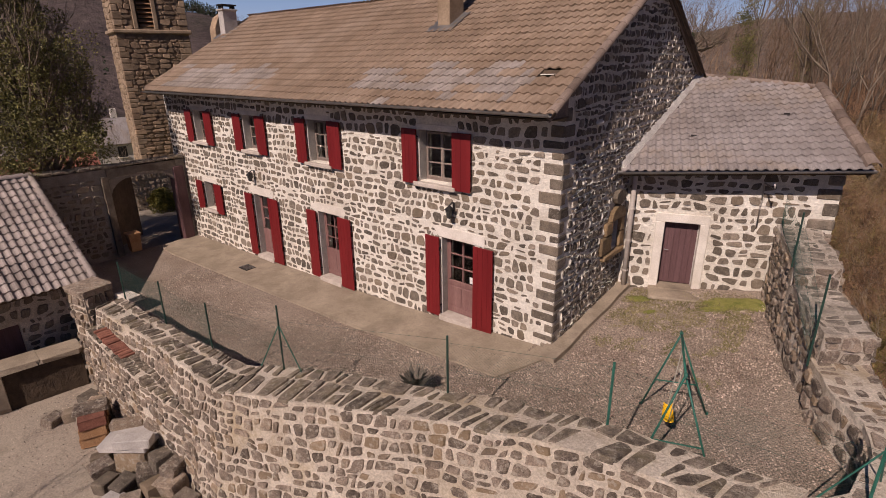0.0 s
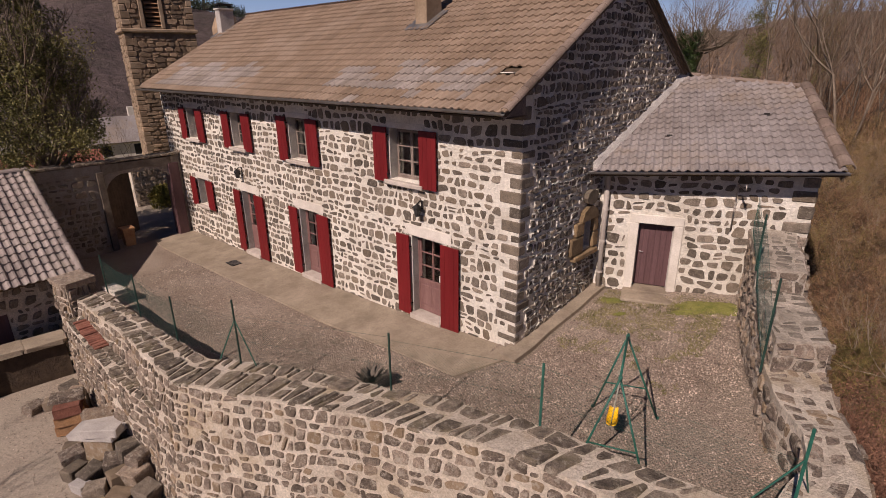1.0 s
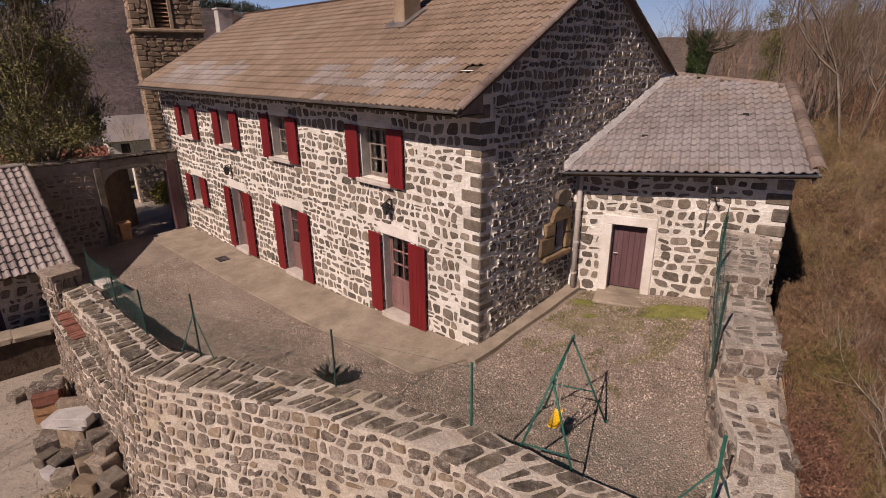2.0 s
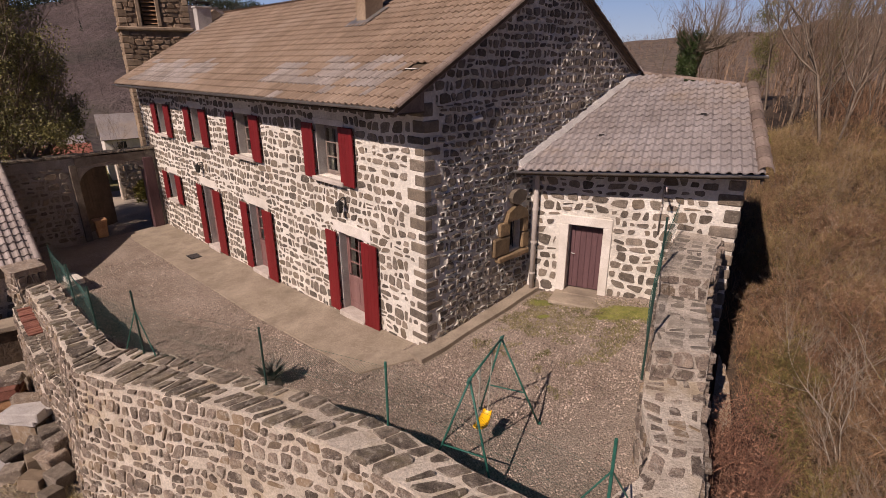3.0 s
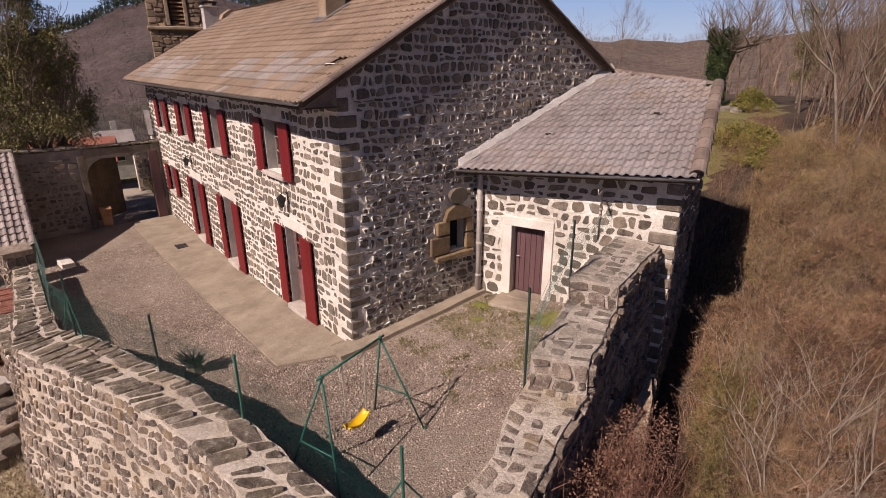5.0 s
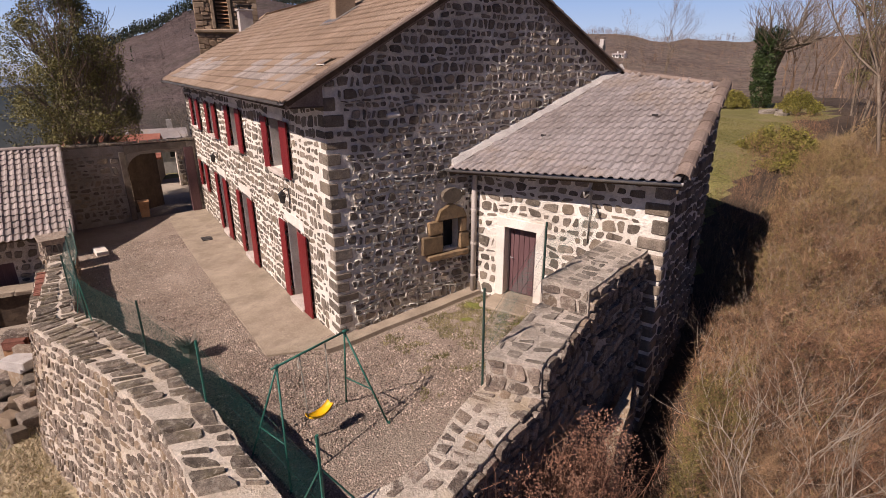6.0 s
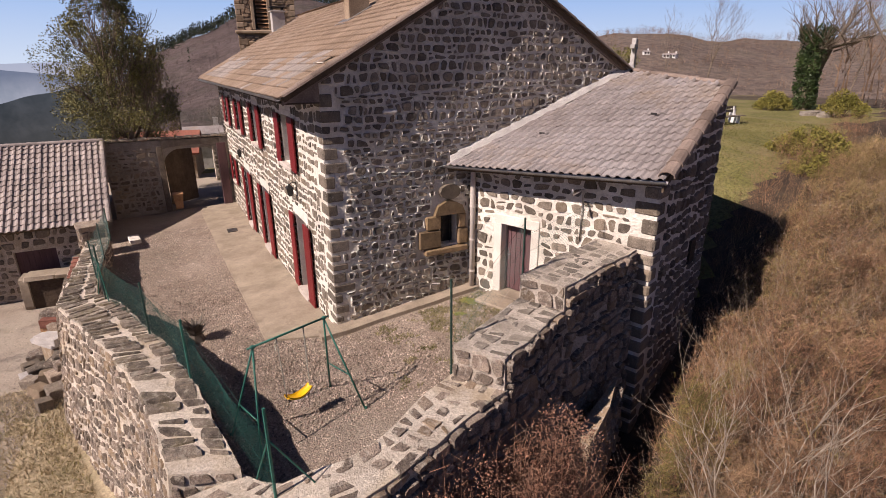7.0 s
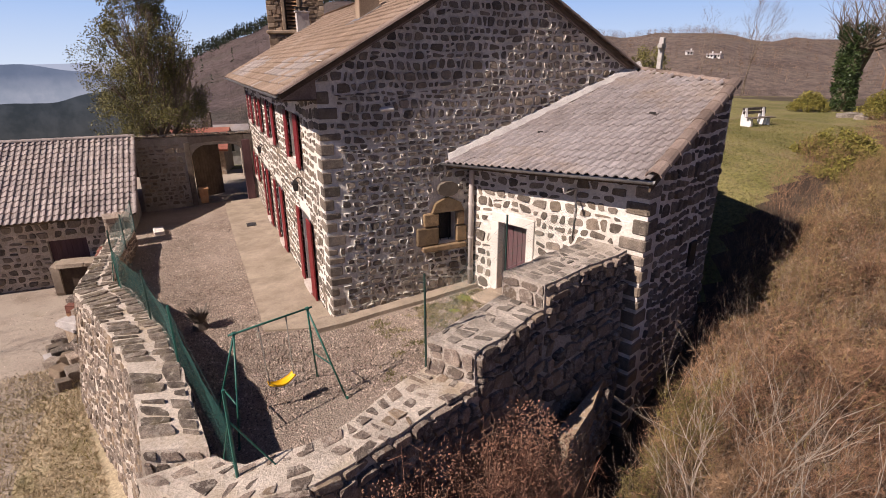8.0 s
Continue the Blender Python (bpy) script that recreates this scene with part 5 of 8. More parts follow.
for u0, u1, z0, z1 in ((0.90, 1.13, 0.42, 2.46), (2.01, 2.23, 0.42, 2.46), (0.90, 2.23, 2.46, 2.70)):
    p = F0 + EA * (u0 + u1) / 2 - NA * 0.07
    part("surround", box((p.x, p.y, (z0 + z1) / 2), (u1 - u0, 0.22, z1 - z0), 20.07, 0.012), CREAM, adoor, "cream cement door surround")
for u in (1.142, 1.998):
    p = F0 + EA * u - NA * 0.32
    part("jamb", box((p.x, p.y, 1.53), (0.025, 0.28, 1.86), 20.07), REVEAL, adoor)
p = F0 + EA * 1.57 - NA * 0.05
part("step", box((p.x, p.y, 0.53), (0.95, 0.55, 0.16), 20.07, 0.015), CONCRETE, adoor)
p = F0 + EA * 1.75 + NA * 0.42
zs = terrace_z(p.x, p.y)
slab_out = thing("door_slab", (p.x, p.y, zs), "flat grey concrete slab before the annex door", "slab")
part("slab_top", box((p.x, p.y, zs + 0.0), (1.7, 0.80, 0.10), 20, 0.02), CONCRETE, slab_out)

# the annex roof
G_L, G_R = Vector((0.02, 3.12, 0)), Vector((5.09, 4.98, 0))
V_R, V_L = Vector((3.36, 8.97, 0)), Vector((0.02, 9.20, 0))


def on_roof(p, dz=0.0):
    return Vector((p.x, p.y, annex_z(p.x, p.y) + dz))


a_roof = part("roof", slab(on_roof(G_L, -0.06), on_roof(G_R, -0.06), on_roof(V_R, -0.06), on_roof(V_L, -0.06), 0.08), UNDERLAY, annex, "lean-to roof of pinkish grey lichened tiles")
E3 = (on_roof(G_R) - on_roof(G_L)).normalized()
pn = Vector((0.0635, -0.362, 1)).normalized()
U3 = pn.cross(E3)
TA = 0.205
tile_p = tile_mesh("pink_tile", TA, 0.325, TILE_PINK, 0.05)
r_edge = (V_R - G_R).normalized()


def off_annex(p):
    if p.x < 0.06:
        return True
    q = p - G_R
    if q.x * r_edge.y - q.y * r_edge.x > -0.05:
        return True
    return p.y > 9.2 - 0.068 * p.x - 0.08


start = on_roof(G_L, 0.0) - E3 * 2.6 - U3 * 0.06
tile_field(a_roof, tile_p, start, E3, U3, 42, 22, TA, 0.325, 15, 300, toward(2.6, 5.0), off_annex)
half_tiles(on_roof(G_R, 0.04), on_roof(V_R, 0.04), 0.15, 0.42, TILE_CAP, a_roof, 0.0, "verge_tile")
half_tiles(on_roof(V_R, 0.0), on_roof(V_L, 0.0), 0.09, 0.40, TILE_CAP, a_roof)
bd = [on_roof(G_R, -0.02) - EA * 0.02, on_roof(V_R, -0.02) - EA * 0.02]
part("barge_board", ([bd[0], bd[1], bd[1] - Vector((0, 0, 0.22)), bd[0] - Vector((0, 0, 0.22)), *[q - EA * 0.04 for q in (bd[0], bd[1], bd[1] - Vector((0, 0, 0.22)), bd[0] - Vector((0, 0, 0.22)))]],
                     [(0, 1, 2, 3), (7, 6, 5, 4), (0, 4, 5, 1), (1, 5, 6, 2), (2, 6, 7, 3), (3, 7, 4, 0)]), UNDERLAY, a_roof)
gutter(on_roof(G_L, -0.02) + NA * 0.06 - EA * 0.15, on_roof(G_R, -0.02) + NA * 0.06 + EA * 0.05, 0.065, annex)
# cement fillet where the roof meets the gable
fv, ff = [], []
for i in range(15):
    y = 3.2 + i * 0.43
    wob = 0.02 * noise.noise((y * 1.7, 0, 0))
    z = annex_z(0, y)
    fv += [(0.0, y, z + 0.22 + wob), (0.06, y, z + 0.17 + 2 * wob), (0.15 + 2 * wob, y, z + 0.05), (0.0, y, z - 0.05)]
for i in range(14):
    a, b = 4 * i, 4 * i + 4
    for k in range(4):
        ff.append((a + k, a + (k + 1) % 4, b + (k + 1) % 4, b + k))
ff += [(3, 2, 1, 0), (56, 57, 58, 59)]
part("cement_fillet", (fv, ff), FILLET, a_roof, "rough pale cement fillet against the gable")
for x, y in ((2.909, 7.053), (1.107, 5.284)):
    z = annex_z(x, y)
    vt = part("vent_tile", box((x, y, z + 0.055), (0.25, 0.21, 0.075), 20, 0.03), TILE_PINK, a_roof, "raised vent tile with dark mouth")
    # dark box painted in for the shade of the vent's hollow
    part("mouth", box((x + 0.04, y - 0.10, z + 0.06), (0.14, 0.03, 0.045), 20), IRON, vt)


def downpipe(p, ztop, zbot, eave, r=0.075):
    d = part("downpipe", tube([eave, eave - Vector((0, 0, 0.12)), p + Vector((0, 0, ztop)), p + Vector((0, 0, zbot))], r, 8), PIPE, annex, "beige-grey painted downpipe", True)
    for z in (ztop - 0.5, (ztop + zbot) / 2, zbot + 0.5):
        part("collar", tube([p + Vector((0, 0, z)), p + Vector((0, 0, z + 0.05))], r * 1.2, 8), PIPE, d)


dp = F0 + EA * 0.24 + NA * 0.10
downpipe(dp, 3.25, 0.45, Vector((dp.x, dp.y, on_roof(G_L, -0.08).z - 0.02)))
dp2 = F0 + EA * 3.30 + NA * 0.035
downpipe(dp2, 3.68, 2.5, on_roof(G_L, -0.10) + EA * 3.55 + NA * 0.02, 0.022)

# ---- gateway wall ----
gw = tagged(thing("wall_gateway", (-18.3, -3, -0.6)), "dark stone wall with a wide gateway under a stone lintel", "gateway wall", kind="structure")
gp = flat_place((-18.05, -5.6, 0), (0, 1, 0), (0, 0, 1), (1, 0, 0))
gateway_hole = (2.50, -1.2, 5.18, 2.32)
part("core", holed_wall(gp, [0.0, 5.62], [-1.2, 2.78], [gateway_hole], 0.5), GATE_MORTAR, gw)
lay(stones(0.02, 5.6, -0.7, 2.45, 0.34, 0.24, 301, 0.06, 0.36, [(2.25, -1.2, 5.7, 2.9)]), gp, BASALT, gw, 302, 0.05, 0.78, 60, toward(-17, -3))
rnd = random.Random(33)
for i in range(14):
    y = -5.5 + i * 0.41
    part("coping_stone", box((-18.3 + rnd.uniform(-0.05, 0.05), y, 2.83 + rnd.uniform(0, 0.05)), (0.66, rnd.uniform(0.34, 0.46), rnd.uniform(0.07, 0.12)), rnd.uniform(-4, 4), 0.02), COPING, gw)
lt = [(-3.12, 2.32), (-2.9, 2.42), (-1.75, 2.50), (-0.6, 2.42), (-0.42, 2.32), (-0.42, 2.78), (-3.12, 2.78)]
part("lintel", ([(-18.0, y, z) for y, z in lt] + [(-18.6, y, z) for y, z in lt], [tuple(range(7)), tuple(range(13, 6, -1))] + [(i, (i + 1) % 7, 7 + (i + 1) % 7, 7 + i) for i in range(7)]), OLDWOOD, gw, "heavy weathered timber lintel")
for y, w in ((-3.22, 0.26), (-0.36, 0.42)):
    part("jamb_post", box((-18.22, y, 0.85), (0.55, w, 3.3), 0, 0.02), DOOR_PLUM if y > -1 else QUOIN, gw, "plum painted jamb" if y > -1 else "dressed stone jamb")
for s, y in ((1, -3.10), (-1, -0.43)):
    arc = [(y, 2.36)] + [(y + s * 0.95 * (1 - math.cos(radians(a))), 1.55 + 0.81 * math.sin(radians(a))) for a in range(0, 91, 15)]
    arc = arc if s < 0 else arc[::-1]
    m = len(arc)
    part("arch_haunch", ([(-18.04, p, q) for p, q in arc] + [(-18.52, p, q) for p, q in arc], [tuple(range(m)), tuple(range(2 * m - 1, m - 1, -1))] + [(i, m + i, m + (i + 1) % m, (i + 1) % m) for i in range(m)]), GATE_MORTAR, gw, "rounded stone haunch of the gateway arch")
lane = tagged(thing("wall_lane", (-24.0, 1.4, -0.6)), "short rubble wall across the lane behind the gateway", "stone wall", kind="structure")
part("core", box((-24.2, 1.6, 0.2), (0.4, 3.8, 2.6)), OLD_MORTAR, lane)
lay(stones(0.0, 3.8, -1.0, 1.45, 0.36, 0.26, 331, 0.06), flat_place((-24.0, -0.3, 0), (0, 1, 0), (0, 0, 1), (1, 0, 0)), RUBBLE, lane, 332, 0.05, 0.8)
leaf = thing("gate_leaf", (-18.7, -3.0, -0.6), "dark wooden gate leaf standing open", "gate")
for i in range(10):
    part("board", box((-18.70 - i * 0.105, -2.98 + i * 0.135, 0.82), (0.17, 0.05, 2.84), -52, 0.008), UNDERLAY, leaf)
for z in (0.1, 1.7):
    part("rail", box((-19.21, -2.40, z), (1.66, 0.05, 0.16), -52), UNDERLAY, leaf)
tb = thing("planter_tub", (-18.5, -2.45, -0.55), "square terracotta planter tub", "planter")
tv2, tf2 = prism([(-0.22, -0.22), (0.22, -0.22), (0.22, 0.22), (-0.22, 0.22)], -0.62, 0.12)
part("tub_body", ([(-17.75 + x * (0.82 if z < 0 else 1), -2.75 + y * (0.82 if z < 0 else 1), z) for x, y, z in tv2], tf2), TERRACOTTA, tb)
part("rim", box((-17.75, -2.75, 0.12), (0.50, 0.50, 0.07), 0, 0.015), TERRACOTTA, tb)

# ---- the barn ----
barn = thing("barn", (-17, -10, -2.7), "low stone barn with grey-pink tiled roof", "barn")
BE, BR, BZ0, BZ1, BY0, BY1 = -13.40, -18.0, 0.20, 2.92, -16.5, -5.52
pitch_b = (BZ1 - BZ0) / (BE - BR)
bplace = flat_place((BE - 0.45, BY0, 0), (0, 1, 0), (0, 0, 1), (1, 0, 0))
BD = (7.5, -3.2, 8.9, -0.75)
b_wall = part("wall_front", holed_wall(bplace, [0.0, BY1 - BY0 - 0.25], [-3.4, 0.25], [BD], 0.5), OLD_MORTAR, barn, "shaded basalt front wall")
lay(stones(0.0, BY1 - BY0 - 0.25, -3.0, 0.10, 0.36, 0.27, 401, 0.07, 0.36, [BD]), bplace, BASALT, b_wall, 402, 0.05, 0.78, 80, toward(-13, -8))
bdr = part("door", box((BE - 0.70, BY0 + 8.2, -1.95), (0.06, 1.36, 2.4)), DOOR_PLUM, barn, "dark plank barn door")
for i in range(7):
    part("plank", box((BE - 0.66, BY0 + 7.6 + i * 0.2, -1.95), (0.02, 0.19, 2.4), 0, 0.004), DOOR_PLUM, bdr)
be = [(BE - 0.95, BY1 - 0.26), (BR + 0.2, BY1 - 0.26), (BR + 0.2, BY1 - 0.7), (BE - 0.95, BY1 - 0.7)]
part("wall_end", prism([p for p in be][::-1], -3.4, [BZ0 + (BE - p[0]) * pitch_b - 0.15 for p in be][::-1]), GATE_MORTAR, barn)
b_roof = part("roof", slab((BE, BY0, BZ0), (BE, BY1, BZ0), (BR, BY1, BZ1), (BR, BY0, BZ1), 0.08), UNDERLAY, barn, "grey-pink roof of rolled clay tiles")
part("roof_boarding", slab((2 * BR - BE, BY1, BZ0), (2 * BR - BE, BY0, BZ0), (BR, BY0, BZ1), (BR, BY1, BZ1), 0.08), UNDERLAY, b_roof)
tile_c = tile_mesh("barn_tile", 0.235, 0.34, TILE_BARN, 0.058)
bl = math.hypot(BE - BR, BZ1 - BZ0)
tile_field(b_roof, tile_c, (BE + 0.05, BY0, BZ0 + 0.0), (0, 1, 0), (-1, 0, pitch_b), round((BY1 - BY0) / 0.235), int(bl / 0.34) + 1, 0.235, 0.34, 25, 300, toward(-13.5, -5.6), None, None, 0.05)
half_tiles((BR, BY0, BZ1 + 0.03), (BR, BY1, BZ1 + 0.03), 0.13, 0.40, TILE_BARN, b_roof)
half_tiles((BE, BY1, BZ0 + 0.04), (BR, BY1, BZ1 + 0.04), 0.10, 0.38, TILE_BARN, b_roof, 0.0, "verge_tile")

# ---- the bell tower ----
tower = thing("bell_tower", (-31.5, 4.9, -2), "square sandstone bell tower with louvred opening and ledge", "tower")
TX, TY0, TY1 = -31.6, 3.2, 7.3
t_face = flat_place((TX, TY0, 0), (0, 1, 0), (0, 0, 1), (1, 0, 0))
TH = (1.22, 8.75, 2.22, 11.6)
t_wall = part("wall_east", holed_wall(t_face, [0.0, TY1 - TY0], [-3.5, 12.4], [TH], 0.6), TOWER_STONE, tower)
lay(stones(0.35, TY1 - TY0 - 0.35, -3.2, 12.3, 0.55, 0.26, 501, 0.05, 0.3, [(1.0, 8.6, 2.44, 11.8), (0, 8.25, 5, 8.6)]), t_face, TOWER_STONE, t_wall, 502, 0.05, 0.84, 120, toward(-30, 3))
ts = flat_place((TX, TY0, 0), (-1, 0, 0), (0, 0, 1), (0, -1, 0))
t_south = part("wall_south", box((TX - 1.75, TY0 + 0.3, 4.45), (2.3, 0.6, 15.9)), TOWER_DRESSED, tower)
lay(stones(0.35, 2.85, -3.2, 12.3, 0.55, 0.28, 511, 0.05, 0.3), ts, TOWER_DRESSED, t_south, 512, 0.04, 0.84)
part("wall_north", box((TX - 1.75, TY1 - 0.3, 4.45), (2.3, 0.6, 15.9)), TOWER_STONE, tower)
part("wall_west", box((TX - 2.6, (TY0 + TY1) / 2, 4.45), (0.6, TY1 - TY0 - 1.2, 15.9)), TOWER_STONE, tower)
part("ledge", box((TX - 1.45, (TY0 + TY1) / 2, 8.52), (3.25, TY1 - TY0 + 0.35, 0.24), 0, 0.06), TOWER_DRESSED, tower, "projecting stone string course")
part("top_slab", box((TX - 1.45, (TY0 + TY1) / 2, 12.5), (3.3, TY1 - TY0 + 0.4, 0.25), 0, 0.06), TOWER_DRESSED, tower)
rnd = random.Random(52)
for s, y in ((1, TY0 + 0.2), (-1, TY1 - 0.2)):
    z, k = -2.5, 0
    while z < 12.2:
        h = rnd.uniform(0.24, 0.46)
        if not 8.1 < z < 8.7:
            w = rnd.uniform(0.52, 0.74) if k % 2 else rnd.uniform(0.34, 0.48)
            part("corner_stone", box((TX - 0.13, y - s * 0.2 + s * (w / 2 - 0.02), z + h / 2), (0.34, w, h - 0.03), rnd.uniform(-1.5, 1.5), 0.03), TOWER_DRESSED if rnd.random() < 0.6 else TOWER_STONE, tower)
        z += h
        k += 1
lv = part("louvre", box((TX - 0.45, TY0 + 1.72, 10.1), (0.08, 1.0, 2.8)), UNDERLAY, tower, "wooden belfry louvre")
for i in range(11):
    m = pose(TX - 0.18, TY0 + 1.80, 8.9 + i * 0.25, 0, 35, 0)
    part("slat", box((0, 0, 0), (0.26, 0.80, 0.03), 0, 0.0, m), TERRACOTTA, lv)
for y in (TY0 + 1.16, TY0 + 2.28):
    part("jamb_stone", box((TX + 0.02, y, 10.1), (0.16, 0.24, 2.9), 0, 0.03), TOWER_DRESSED, tower)
# side chapel gable with a small arched opening beyond the chimney
cp = thing("stone_arch", (-24.0, 6.2, 7.5), "small stone bell arch with a dark opening", "stone arch")
ring = [(5.3, 7.2), (6.7, 7.2), (6.7, 8.4), (6.45, 8.95), (6.0, 9.25), (5.55, 8.95), (5.3, 8.4)]
av3, af3 = prism(ring, -0.3, 0.3)
part("arch_wall", ([(-24.0 + z, x, y) for x, y, z in av3], af3), TOWER_STONE, cp)
# no real hole: a dark block stands in for the shade inside
hole = prism([(5.72, 7.3), (6.28, 7.3), (6.28, 8.35), (6.0, 8.65), (5.72, 8.35)], -0.32, 0.32)
part("dark_opening", ([(-24.0 + z, x, y) for x, y, z in hole[0]], hole[1]), UNDERLAY, cp)


# ---- swing ----
def rod(a, b, r, name, material, parent, sides=8):
    return part(name, tube([a, b], r, sides), material, parent, "", True)


TOPS = (Vector((3.57, -2.40, 2.02)), Vector((3.11, -1.10, 2.02)))
FEET = ((Vector((3.10, -2.90, terrace_z(3.1, -2.9))), Vector((4.28, -2.58, terrace_z(4.28, -2.58)))),
        (Vector((2.52, -0.94, terrace_z(2.52, -0.94))), Vector((3.66, -0.60, terrace_z(3.66, -0.6)))))
swing = thing("swing", (3.35, -1.75, 0.2), "green tubular steel garden swing with one yellow seat", "swing")
rod(TOPS[0] + Vector((0.03, -0.09, 0)), TOPS[1] + Vector((-0.03, 0.09, 0)), 0.019, "top_bar", GREEN, swing)
for t, fs in zip(TOPS, FEET):
    for f in fs:
        leg = rod(t + Vector((0, 0, -0.01)), f - Vector((0, 0, 0.03)), 0.0175, "leg", GREEN, swing)
        part("ground_peg", tube([f, f + Vector((0, 0, 0.05))], 0.024, 8), GREEN, leg)
    rod(t.lerp(fs[0], 0.62), t.lerp(fs[1], 0.62), 0.014, "cross_brace", GREEN, swing)
    part("corner_bracket", box(t, (0.06, 0.08, 0.06), 20, 0.015), GREEN, swing)
seat_c = Vector((3.24, -1.70, 0.66))
bar = (TOPS[1] - TOPS[0]).normalized()
cross = Vector((bar.y, -bar.x, 0))
sv, sf = [], []
for i in range(9):
    a = (i / 8 - 0.5) * 0.50
    lift = 0.10 * (2 * a / 0.50) ** 2
    for j in range(5):
        b = (j / 4 - 0.5) * 0.20
        edge = 0.03 if j in (0, 4) else 0.0
        sv.append(seat_c + bar * a + cross * b * (1 - 0.25 * abs(2 * a / 0.5)) + Vector((0, 0, lift + edge)))
for i in range(8):
    for j in range(4):
        k = i * 5 + j
        sf.append((k, k + 1, k + 6, k + 5))
n0 = len(sv)
sv += [p - Vector((0, 0, 0.035)) for p in sv[:n0]]
sf += [tuple(n0 + q for q in f[::-1]) for f in sf[:32]]
rim = [j for j in range(5)] + [i * 5 + 4 for i in range(1, 9)] + [40 + j for j in range(3, -1, -1)] + [i * 5 for i in range(7, 0, -1)]
sf += [(rim[k], rim[(k + 1) % len(rim)], n0 + rim[(k + 1) % len(rim)], n0 + rim[k]) for k in range(len(rim))]
part("seat", (sv, sf), YELLOW, swing, "bright yellow moulded plastic seat", True)
for s in (-1, 1):
    e = seat_c + bar * 0.24 * s + Vector((0, 0, 0.10))
    h = TOPS[0].lerp(TOPS[1], 0.5) + bar * 0.26 * s
    rope = part("rope", tube([e, h + Vector((0, 0, -0.12))], 0.010, 5), ROPE, swing)
    part("hook", tube([h + Vector((0, 0, -0.12)), h], 0.012, 6), ZINC, rope)
tangle = Vector(TOPS[0].lerp(TOPS[1], 0.30))
rnd = random.Random(3)
pts = [tangle]
for i in range(7):
    pts.append(pts[-1] + Vector((rnd.uniform(-0.03, 0.03), rnd.uniform(-0.03, 0.03), -0.035)))
part("tied_cord", tube(pts, 0.012, 5), ROPE, swing)

# ---- fence ----
fence = thing("wire_fence", (0, -4, 1.0), "green posts with slack chain-link netting along the wall", "fence")
POSTS = [(-11.26, -5.40, 0.06, 1.24), (-8.41, -5.42, 0.24, 1.40), (-5.84, -5.44, 0.38, 1.56), (-3.51, -5.05, 0.55, 2.06), (0.09, -4.00, 0.94, 2.18),
         (2.79, -3.36, 1.22, 2.40), (6.00, -2.62, 0.92, 2.50), (4.93, 0.51, 1.42, 3.11), (4.20, 2.46, 2.58, 3.66), (3.62, 4.55, 2.80, 3.60)]


def lattice(a, b, h, seed, sag=0.06, cell=0.066):
    """Chain-link netting between two posts: two families of slanting wires."""
    a, b = Vector(a), Vector(b)
    d = b - a
    n = max(2, int(math.hypot(d.x, d.y) / cell))
    m = max(2, int(h / cell))
    out = Vector((-d.y, d.x, 0)).normalized()
    vs, fs = [], []

    def at(i, j):
        t = min(1.0, max(0.0, i / n))
        belly = math.sin(math.pi * t) * 0.07 * math.sin(math.pi * j / m + 0.4) + 0.015 * noise.noise((i * 0.11, j * 0.15, seed))
        return a + d * t + out * belly + Vector((0, 0, h * j / m - sag * math.sin(math.pi * t) * j / m))

    r = 0.0010
    for s in (1, -1):
        for i in range(-m if s > 0 else 0, n if s > 0 else n + m):
            prev = None
            for j in range(0, m + 1, 2):
                k = i + s * j
                if not 0 <= k <= n:
                    prev = None
                    continue
                p = at(k, j)
                o = len(vs)
                vs += [p + Vector((0, 0, r)) + out * r, p - Vector((0, 0, r)) + out * r, p - out * r * 1.4]
                if prev is not None:
                    for q in range(3):
                        fs.append((prev + q, prev + (q + 1) % 3, o + (q + 1) % 3, o + q))
                prev = o
    return vs, fs


for i, (x, y, z0, z1) in enumerate(POSTS[:-1]):
    low = z0 - 0.25 if i == 6 else z0 - 0.12
    p = part("post", tube([(x, y, low), (x, y, z1)], 0.021, 6), GREEN if i in (5, 6) else DARKGREEN, fence, "thin green steel post")
    if i in (3, 6):
        ends = ((-4.05, -5.25), (-3.0, -4.93)) if i == 3 else ((5.45, -2.78), (6.12, -2.0))
        for ex, ey in ends:
            part("brace", tube([(x, y, z1 - 0.45), (ex, ey, z0 + (0.12 if i == 6 else 0.0))], 0.012, 6), GREEN, fence)
for i in range(len(POSTS) - 1):
    if i == 6:
        continue
    (xa, ya, za, ta), (xb, yb, zb, tb2) = POSTS[i], POSTS[i + 1]
    low_a, low_b = za + 0.02, zb + 0.02
    h = min(ta - low_a, tb2 - low_b) - 0.08
    ob = part("netting", lattice((xa, ya, low_a), (xb, yb, low_b), h, i), NETTING, fence, "green chain-link netting")
    for f in (0.0, 0.5, 1.0):
        rod((xa, ya, low_a + h * f), (xb, yb, low_b + h * f), 0.0028, "tension_wire", NETTING if f else ZINC, fence, 4)

# ---- dry plant and pale block in the yard ----
plant = thing("dry_plant", (-1.55, -3.15, terrace_z(-1.55, -3.15)), "withered dark spiky plant in the gravel", "dry plant")
rnd = random.Random(21)
base = Vector((-1.55, -3.15, terrace_z(-1.55, -3.15)))
part("root_clump", tube([base - Vector((0, 0, 0.05)), base + Vector((0, 0, 0.22))], [0.24, 0.15], 7), OLDWOOD, plant)
